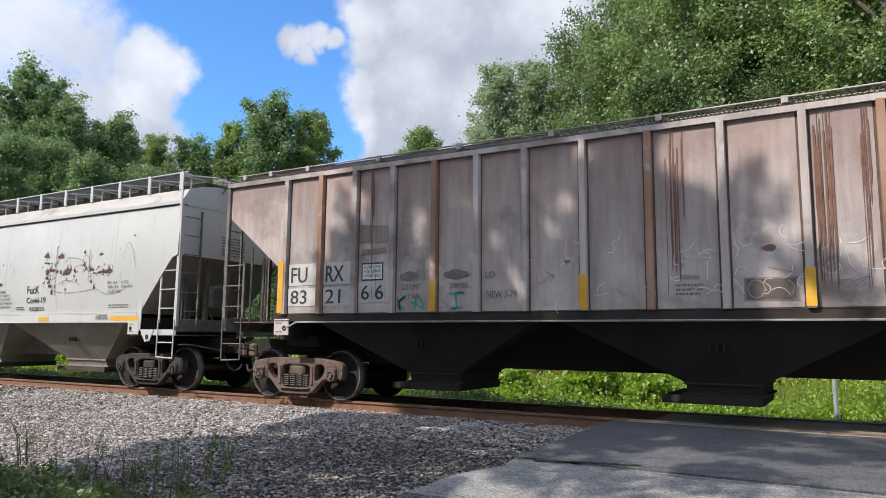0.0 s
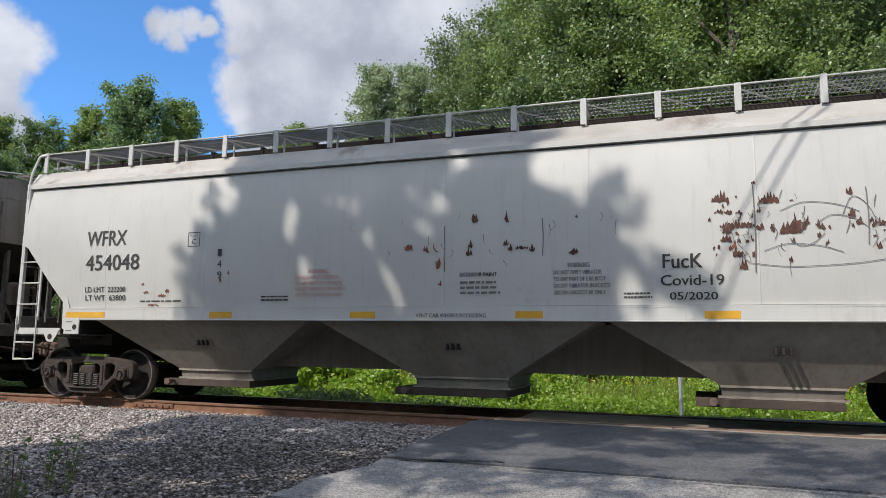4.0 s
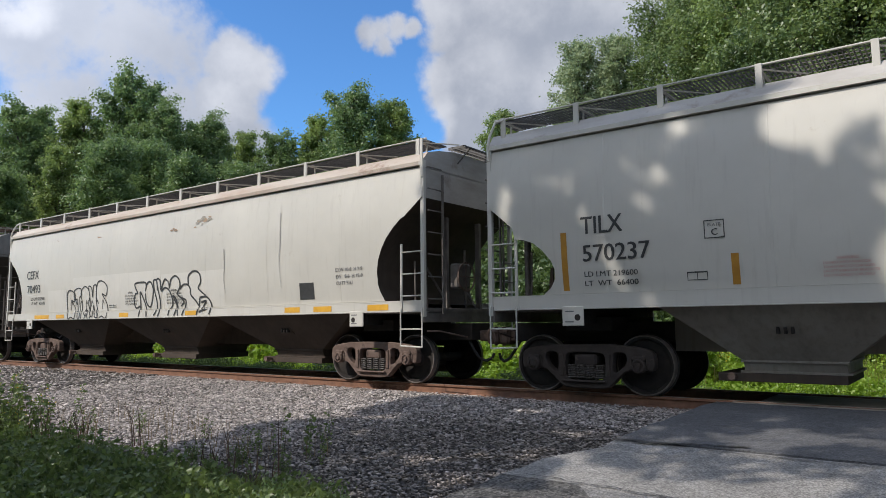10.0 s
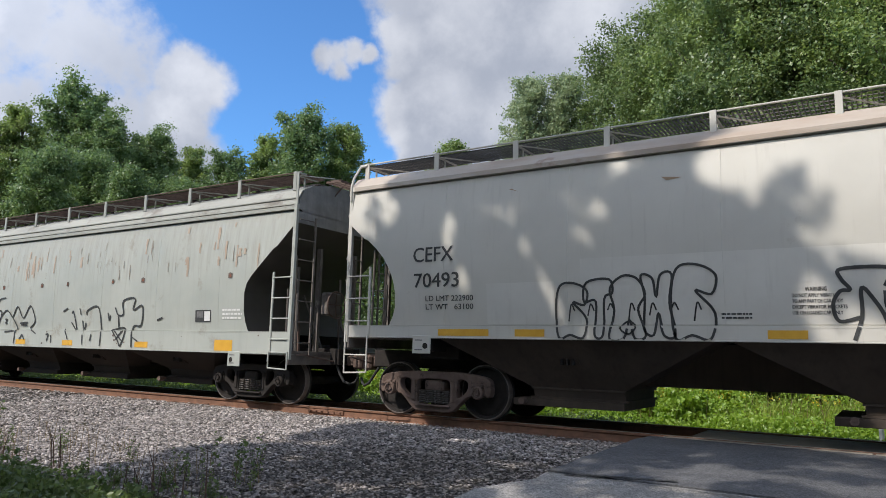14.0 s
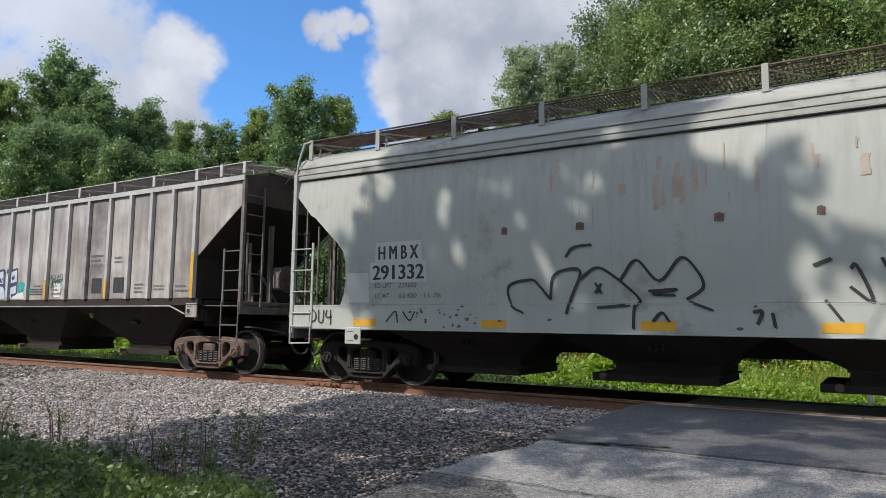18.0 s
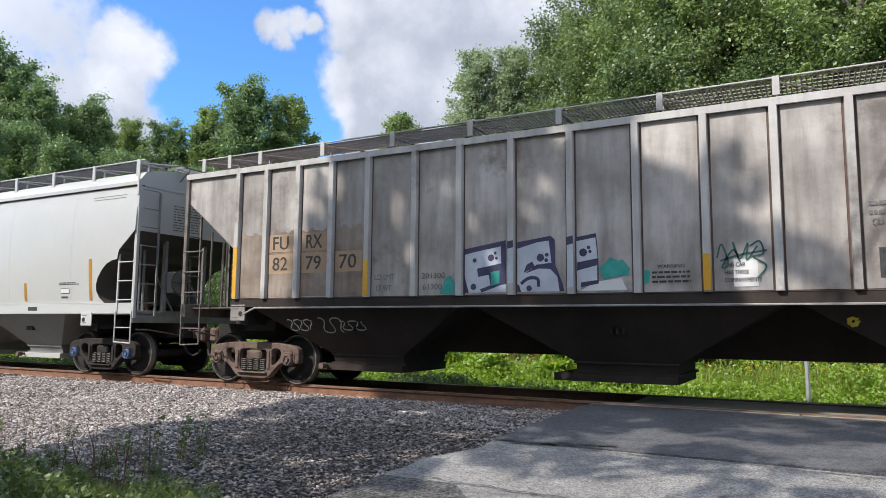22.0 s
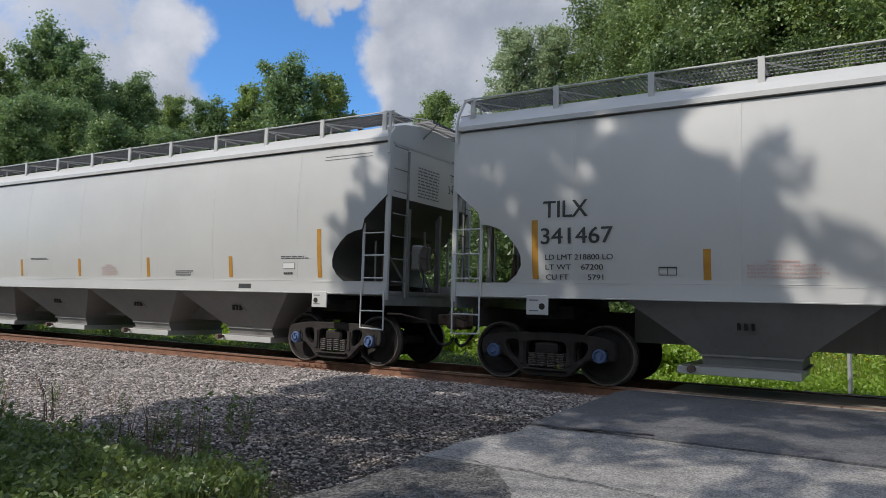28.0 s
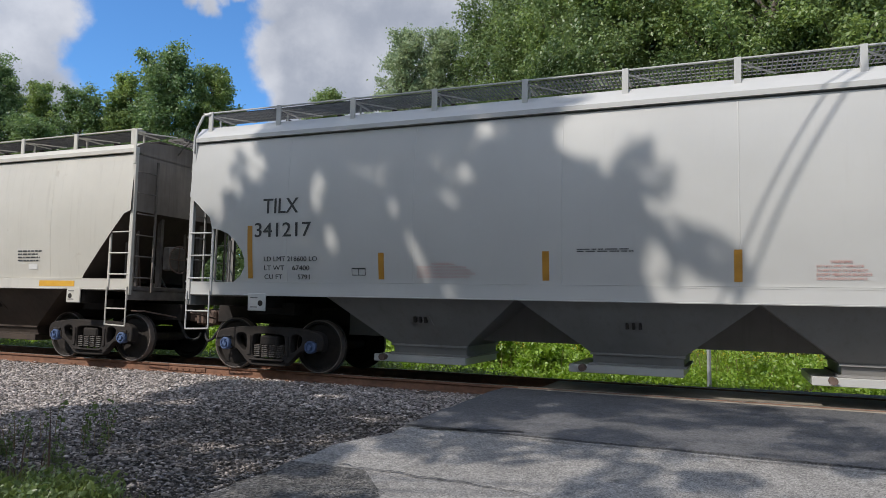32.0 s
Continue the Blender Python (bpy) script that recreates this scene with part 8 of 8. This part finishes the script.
def make_weeds():
    rng = np.random.default_rng(77)
    # beyond the track: weeds in the shade of the train, a sunny strip of leafy weeds and grass, then shrubs
    rim = lambda y: np.interp(y, [0.9, 1.6, 3.3, 8, 43], [-1.6, 0.2, 3.4, 9.0, 44])
    p = scatter(rng, 7500, -50, 3, 3.4, 5.7)
    p = p[p[:, 0] < rim(p[:, 1]) - 0.4]
    tall = np.clip(0.7 + 0.7 * np.sin(p[:, 0] * 1.3) * np.cos(p[:, 0] * 0.47 + p[:, 1]), 0.3, 1) * np.interp(p[:, 0], [-9, -4], [1, 0.4])
    p = p + np.array([0, 0, 1.0]) * (rng.uniform(0.05, 0.6, len(p)) * tall)[:, None]
    stuff("shaded_weeds", leaf_cloud(p, np.full(len(p), 0.13), 12, 0.07, rng), "herb", "low leafy weeds along the far side of the track bed", "weeds")
    p = scatter(rng, 13000, -44, 12, 7.6, 13.0)
    p = p[p[:, 0] < rim(p[:, 1]) - 0.2]
    stuff("tall_grass", blades(rng, p, 0.7, 0.016), "grass", "tall bright green grass beyond the rails", "grass")
    p = scatter(rng, 12000, -44, 10, 5.7, 13.5, 1.4)
    p = p[p[:, 0] < rim(p[:, 1]) - 0.5]
    hill = 0.5 + 0.5 * np.sin(p[:, 0] * 0.9) * np.cos(p[:, 1] * 0.8 + p[:, 0] * 0.3)
    p = p + np.array([0, 0, 1.0]) * (rng.uniform(0.05, 0.85, len(p)) * (0.4 + 0.8 * hill) * np.interp(p[:, 1], [5.7, 8], [0.5, 1]))[:, None]
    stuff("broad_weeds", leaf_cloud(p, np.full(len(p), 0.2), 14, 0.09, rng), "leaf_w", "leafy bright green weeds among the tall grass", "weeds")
    p = scatter(rng, 1200, -30, 6, 6.5, 11)
    p = p[p[:, 0] < rim(p[:, 1]) - 0.5]
    stuff("dry_stalks", blades(rng, p, 0.9, 0.006, 0.3), "drygrass", "dry brown stalks among the weeds", "grass")
    p = scatter(rng, 420, -40, 6, 6.6, 10)
    p = p[p[:, 0] < rim(p[:, 1]) - 0.5] + np.array([0, 0, 0.85])
    stuff("yellow_flowers", leaf_cloud(p, np.full(len(p), 0.1), 9, 0.035, rng), "goldenrod", "yellow flower heads among the tall grass", "flowers")
    kinds = [bush(1, 0.8, 1.1), bush(2, 1.3, 2.2, "leaf_n", 0.13, 90, "rounded green bush at the edge of the wood"), bush(3, 1.9, 3.4, "leaf_d", 0.15, 130, "dark green shrub at the edge of the wood")]
    r = random.Random(5)
    for k in range(78):
        x = r.uniform(-60, 12)
        i = r.choice((0, 1, 2, 2))
        y = (9.0, 12.6, 14.0)[i] + r.uniform(-2.0, 2.0)
        if x < float(rim(y)) - 2.4 and abs(x + 0.4) > 1.2:
            plant(kinds[i], x, y, level(y) - 0.1, r.uniform(0, 360), r.uniform(0.75, 1.3))
    for x, y, s in ((-10.4, 7.8, 1.4), (-16.2, 7.6, 1.45), (-6.4, 8.0, 1.3), (-23.5, 7.8, 1.5), (-30, 7.8, 1.5), (-37, 7.8, 1.5), (-13.4, 8.6, 1.2), (-19.6, 8.4, 1.3), (-8.3, 7.2, 1.0), (-11.9, 7.0, 1.1), (-4.6, 7.3, 0.9), (-14.9, 7.1, 1.0), (-18.0, 7.2, 1.1), (-21.6, 7.1, 1.1), (-26.5, 7.2, 1.2)):
        plant(kinds[0], x, y, level(y) - 0.1, r.uniform(0, 360), s)
    for k in range(34):
        x = r.uniform(-40, 22)
        y = 18.5 + r.uniform(-1.5, 2.5) + max(0, 0.45 * x)
        plant(kinds[2], x, y, level(y) - 0.2, r.uniform(0, 360), r.uniform(1.2, 1.8))
    for o in kinds:
        scrap(o)
    # on the near verge
    p = scatter(rng, 15000, -13, -4.3, -9.8, -5.5)
    patchy = np.array([noise.noise((a * 1.1, b * 1.4, 2.0)) + 0.5 * noise.noise((a * 3.5, b * 3.5, 7.0)) for a, b, _ in p])
    p = p[patchy + rng.normal(0, 0.12, len(p)) > 0.02]
    edge = np.interp(p[:, 1], [-9.8, -7.4, -6.6, -6.0, -5.5], [-6.6, -4.9, -4.7, -5.5, -6.4]) + 0.3 * np.sin(p[:, 1] * 9) + rng.normal(0, 0.25, len(p))
    p = p[(p[:, 0] < edge) & (p[:, 1] < np.interp(p[:, 0], [-9.6, -8, -5], [-6.95, -6.75, -6.35]) + rng.normal(0, 0.12, len(p)))]
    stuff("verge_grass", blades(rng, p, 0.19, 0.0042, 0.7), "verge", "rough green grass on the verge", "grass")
    # the lush corner between the stones and the road
    p = scatter(rng, 7000, -9.2, -4.1, -9.3, -6.7)
    corner = lambda p, sd: p[(p[:, 1] < np.interp(p[:, 0], [-9, -6.5, -4.5], [-7.3, -7.05, -6.8]) + rng.normal(0, sd, len(p))) & (p[:, 0] < np.interp(p[:, 1], [-9.3, -8, -7.2, -6.8], [-5.5, -4.6, -4.35, -4.7]) + rng.normal(0, sd, len(p)))]
    p = corner(p, 0.12)
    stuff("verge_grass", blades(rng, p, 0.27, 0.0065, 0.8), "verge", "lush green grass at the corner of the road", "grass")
    p = corner(scatter(rng, 120, -9.2, -4.1, -9.3, -6.7), 0.1)
    p = np.repeat(p, 6, 0) + rng.normal(0, 0.07, (6 * len(p), 3)) * np.array([1, 1, 0.4]) + np.array([0, 0, 0.2])
    stuff("clover_patch", leaf_cloud(p, np.full(len(p), 0.07), 12, 0.036, rng), "leaf_a", "pale tufts of young weeds by the road", "weeds")
    p = corner(scatter(rng, 3000, -9.2, -4.1, -9.3, -6.7), 0.1)
    p = p[np.array([noise.noise((a * 1.7, b * 1.7, 4.0)) for a, b, _ in p]) > -0.22]
    p = p + np.array([0, 0, 1.0]) * (rng.uniform(0.02, 0.5, len(p)) ** 1.3 * np.interp(p[:, 0], [-8, -4.4], [1.2, 0.6]))[:, None]
    stuff("clover_patch", leaf_cloud(p, np.full(len(p), 0.1), 11, 0.058, rng), "herb", "leafy weeds among the grass by the road", "weeds")
    p = scatter(rng, 4500, -21, -12.0, -9.5, -7.0)
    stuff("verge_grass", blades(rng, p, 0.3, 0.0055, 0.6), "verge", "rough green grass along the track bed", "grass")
    p = scatter(rng, 1300, -21, -11.0, -9.5, -7.3) + np.array([0, 0, 0.18])
    stuff("clover_patch", leaf_cloud(p, np.full(len(p), 0.2), 18, 0.04, rng), "herb", "low leafy weeds along the track bed", "weeds")
    p = np.concatenate([scatter(rng, 90, -12, -9.2, -6.6, -4.8), scatter(rng, 50, -9, -6.2, -6.4, -5.3)])
    stuff("dry_stalks", blades(rng, p, 0.55, 0.0035, 0.3), "drygrass", "thin dry brown stalks among the grass", "grass")
    p = np.concatenate([scatter(rng, 60, -10.2, -9.1, -7.15, -6.55), scatter(rng, 40, -12.2, -10.6, -7.2, -6.5), scatter(rng, 8, -9.0, -8.8, -6.3, -6.15), scatter(rng, 34, -6.7, -5.7, -7.0, -6.35)])
    stuff("dry_stalks", blades(rng, p, 0.6, 0.006, 0.25), "redstalk", "reddish brown dead weed stalks at the edge of the stones", "grass")
    p = scatter(rng, 1300, -12.5, -5.4, -9.5, -6.85)
    p = p[p[:, 0] < np.interp(p[:, 1], [-9.5, -7.4, -6.3], [-6.8, -5.4, -6.6])]
    p = p + np.array([0, 0, 1.0]) * (rng.uniform(0.02, 0.3, len(p)) * np.clip((-5.0 - p[:, 0]) / 4, 0.2, 1))[:, None]
    stuff("clover_patch", leaf_cloud(p, np.full(len(p), 0.13), 15, 0.045, rng), "herb", "low leafy clover on the verge", "weeds")
    kinds = [weed(3, 0.9, stems=3, leaves=2, label="thin bare weed stalk by the stones"), weed(4, 1.0, flowers=1, name="goldenrod", label="goldenrod with yellow flower plumes"), weed(5, 0.65, label="bushy green weed by the stones")]
    for i, x, y, s in ((0, -6.62, -5.5, 1.0), (0, -6.5, -5.15, 0.9), (0, -6.95, -5.75, 0.75), (0, -7.4, -5.6, 0.6), (0, -8.6, -5.4, 0.6), (0, -6.1, -5.7, 0.5), (2, -6.9, -6.1, 0.5), (2, -6.1, -6.2, 0.45), (2, -7.5, -6.4, 0.5), (2, -5.6, -6.6, 0.4), (2, -8.3, -6.3, 0.45), (2, -6.6, -6.8, 0.5),
                       (2, -7.9, -7.0, 0.55), (2, -8.6, -7.1, 0.6), (2, -7.2, -7.4, 0.5), (2, -8.2, -7.7, 0.55), (2, -6.2, -7.3, 0.4), (2, -9.2, -6.7, 0.6), (0, -9.9, -5.6, 0.6), (0, -10.6, -5.2, 0.55), (0, -10.9, -5.9, 0.7),
                       (1, -10.2, -7.0, 0.95), (1, -10.8, -7.2, 1.1), (1, -9.7, -7.5, 0.9), (1, -11.5, -7.3, 1.1), (1, -10.3, -7.7, 1.0), (1, -12.3, -7.0, 1.1), (1, -11.0, -7.9, 1.1), (1, -9.3, -8.0, 0.9), (1, -13.1, -7.1, 1.2), (1, -10.0, -6.7, 0.8),
                       (2, -9.9, -7.2, 1.0), (2, -10.6, -6.8, 0.9), (2, -9.4, -7.3, 0.8), (2, -11.2, -6.8, 1.1), (2, -8.8, -8.0, 0.7), (2, -12.0, -7.4, 1.2), (2, -13.6, -6.6, 1.1), (2, -14.8, -6.6, 1.2)):
        if i and x < -9 and y > -7.35:
            y, s = y - 0.35, s * 1.3
        plant(kinds[i], x, y, level(y) - 0.06, r.uniform(0, 360), s)
    for o in kinds:
        scrap(o)


def crossbuck():
    root = tagged(new("crossing_sign"), "white railroad crossbuck on a metal post beyond the track", "traffic sign")
    mb = Mb().box(-0.04, 0.04, -0.03, 0.03, -1.0, 2.75, 0.006)
    post = part("post", mb, M["post"], root)
    for sy in (1, -1):
        ang = radians(45 * sy)
        mb = Mb().box(-0.61, 0.61, -0.045 - 0.004 * sy, -0.041 - 0.004 * sy, -0.115, 0.115)
        blade = part("blade", mb, M["signwhite"], root)
        blade.matrix_basis = Matrix.Translation((0, 0, 2.28)) @ Matrix.Rotation(ang, 4, "Y")
        words = (("RAIL", -0.55, -0.16), ("ROAD", 0.16, 0.56)) if sy > 0 else (("CROS", -0.56, -0.16), ("SING", 0.16, 0.56))
        for s, x0, x1 in words:
            v, f = letters(s)
            mb = Mb().add([(x0 + (x1 - x0) * a, -0.046 - 0.004 * sy, -0.065 + 0.13 * b) for a, b in v], f)
            part("lettering", mb, M["ink"], blade)
    mb = Mb().prism([(0.34 * math.cos(a), 1.34 + 0.34 * math.sin(a)) for a in np.linspace(radians(22.5), radians(382.5), 9)[:8]], 0.035, 0.04)
    part("sign_back", mb, M["signback"], root, "bare metal back of an eight-sided sign")
    root.matrix_world = pose(-0.34, 5.6, 0.0, 0, -1, -46)


def parked_car():
    """A dark car that waits on the far road, nose to the crossing."""
    root = tagged(new("car"), "dark grey car waiting beyond the crossing", "car")
    mb = Mb()
    sec = [(-2.2, 0.55, 0.70), (-2.1, 0.50, 0.86), (-1.2, 0.42, 0.98), (0.0, 0.40, 1.0), (1.4, 0.42, 1.0), (2.2, 0.5, 0.95), (2.25, 0.55, 0.8)]
    rows = []
    for x, lo, hi in sec:
        w = 0.9 if abs(x) < 2.1 else 0.78
        rows.append([(x, -w, lo - 0.2), (x, -w - 0.02, (lo + hi) / 2), (x, -w + 0.08, hi), (x, 0, hi + 0.03), (x, w - 0.08, hi), (x, w + 0.02, (lo + hi) / 2), (x, w, lo - 0.2)])
    mb.sheet(rows)
    mb.add(rows[0], [tuple(range(7))]).add(rows[-1], [tuple(range(7))])
    part("body", mb, M["carpaint"], root, smooth=True)
    cab = [[(-0.85, -0.72, 0.98), (-0.85, 0.72, 0.98)], [(-0.15, -0.6, 1.42), (-0.15, 0.6, 1.42)], [(1.2, -0.6, 1.45), (1.2, 0.6, 1.45)], [(2.0, -0.7, 1.0), (2.0, 0.7, 1.0)]]
    part("windscreen", Mb().sheet(cab[:2]), M["glass"], root)
    part("roof", Mb().sheet(cab[1:3]), M["carpaint"], root)
    part("rear_window", Mb().sheet(cab[2:]), M["glass"], root)
    for k in (0, 1):
        mb = Mb().add([cab[0][k], cab[1][k], cab[2][k], cab[3][k]], [(0, 1, 2, 3)])
        part("side_window", mb, M["glass"], root)
    for y in (-0.62, 0.62):
        part("headlight", Mb().box(-2.23, -2.05, y - 0.17, y + 0.17, 0.62, 0.78, 0.04), M["lens"], root)
    part("grille", Mb().box(-2.24, -2.15, -0.4, 0.4, 0.52, 0.70, 0.02), M["black"], root)
    part("bumper", Mb().box(-2.27, -2.1, -0.86, 0.86, 0.28, 0.5, 0.04), M["carpaint"], root)
    for x in (-1.35, 1.4):
        for y in (-0.82, 0.82):
            wh = part("wheel", Mb().lathe([(0.2, -0.11), (0.3, -0.11), (0.325, -0.07), (0.325, 0.07), (0.3, 0.11), (0.2, 0.11)], (x, y, 0.325), 20), M["rubber"], root, smooth=True)
            part("rim", Mb().lathe([(0.0, -0.09), (0.2, -0.10), (0.2, 0.10), (0.0, 0.09)], (x, y, 0.325), 16), M["chrome"], wh)
    root.matrix_world = pose(8.4, 7.4, -0.46, 0, 0, 40)


def cable(name, a, b, sag, r, label):
    pts = [Vector(a).lerp(Vector(b), k / 24) - Vector((0, 0, sag * 4 * (k / 24) * (1 - k / 24))) for k in range(25)]
    return tagged(part(name, Mb().pipe(pts, r, 6), M["rubber"], None), label, "cable")


def utility_pole(x, y):
    root = tagged(new("utility_pole"), "tall wooden utility pole that carries two cables", "utility pole")
    part("pole", Mb().tube((0, 0, -1.0), (0, 0, 9.6), 0.17, 10, 0.11), M["bark"], root, smooth=True)
    part("crossarm", Mb().box(-0.9, 0.9, -0.06, 0.06, 8.9, 9.02, 0.01), M["bark"], root)
    root.matrix_world = pose(x, y, -0.5, 0, 0, -48)


# two overhead cables that run beside the road
for px, py, pz, r in ((-1.1, -5.9, 9.0, 0.019), (-1.12, -5.37, 8.2, 0.014)):
    cable("overhead_cable", (px - 2.51 * 8, py - 2.26 * 8, pz), (px + 2.51 * 13, py + 2.26 * 13, pz), 0.0, r, "black overhead cable strung between two poles")
utility_pole(-1.1 - 2.51 * 8, -5.7 - 2.26 * 8)
utility_pole(-1.1 + 2.51 * 13, -5.7 + 2.26 * 13)
shade_tree()
make_weeds()
crossbuck()
parked_car()
for n, x0, x1, y0, y1, s, seed in ((68000, -12.5, -3.05, -6.5, -0.86, 0.0215, 1), (16000, -17, -12.5, -6.0, -0.86, 0.024, 5), (11000, -40, -17, -5.5, -0.86, 0.034, 2), (8000, -17, -2.7, -0.7, 0.7, 0.022, 3), (6000, -20, -2.7, 0.86, 2.8, 0.024, 4), (2600, -5.2, -3.8, -8.6, -6.4, 0.013, 6)):
    tagged(stones("ballast_stones", n, x0, x1, y0, y1, s, seed), "loose crushed grey limestone over the track bed", "gravel", kind="stuff")


# ---- what moves ----
def run(t):
    """How far the train has come."""
    return 4.31 * t - 0.003 * t * t + float(np.interp(t, [6.5, 7, 8, 9, 10, 10.5], [0, -0.02, -0.14, -0.31, -0.46, -0.49]))


def motions():
    times = [k / 2 for k in range(65)]
    quick = [k / 10 for k in range(321)]
    for w in WAGONS:
        walk(w.thing, [(t, pose(w.u + run(t), 0, 0)) for t in times])
        for axle, x in w.wheels:
            walk(axle, [(t, pose(x, 0, 0.455, 0, math.degrees(run(t) / 0.457) + 40 * x, 0)) for t in quick])


motions()
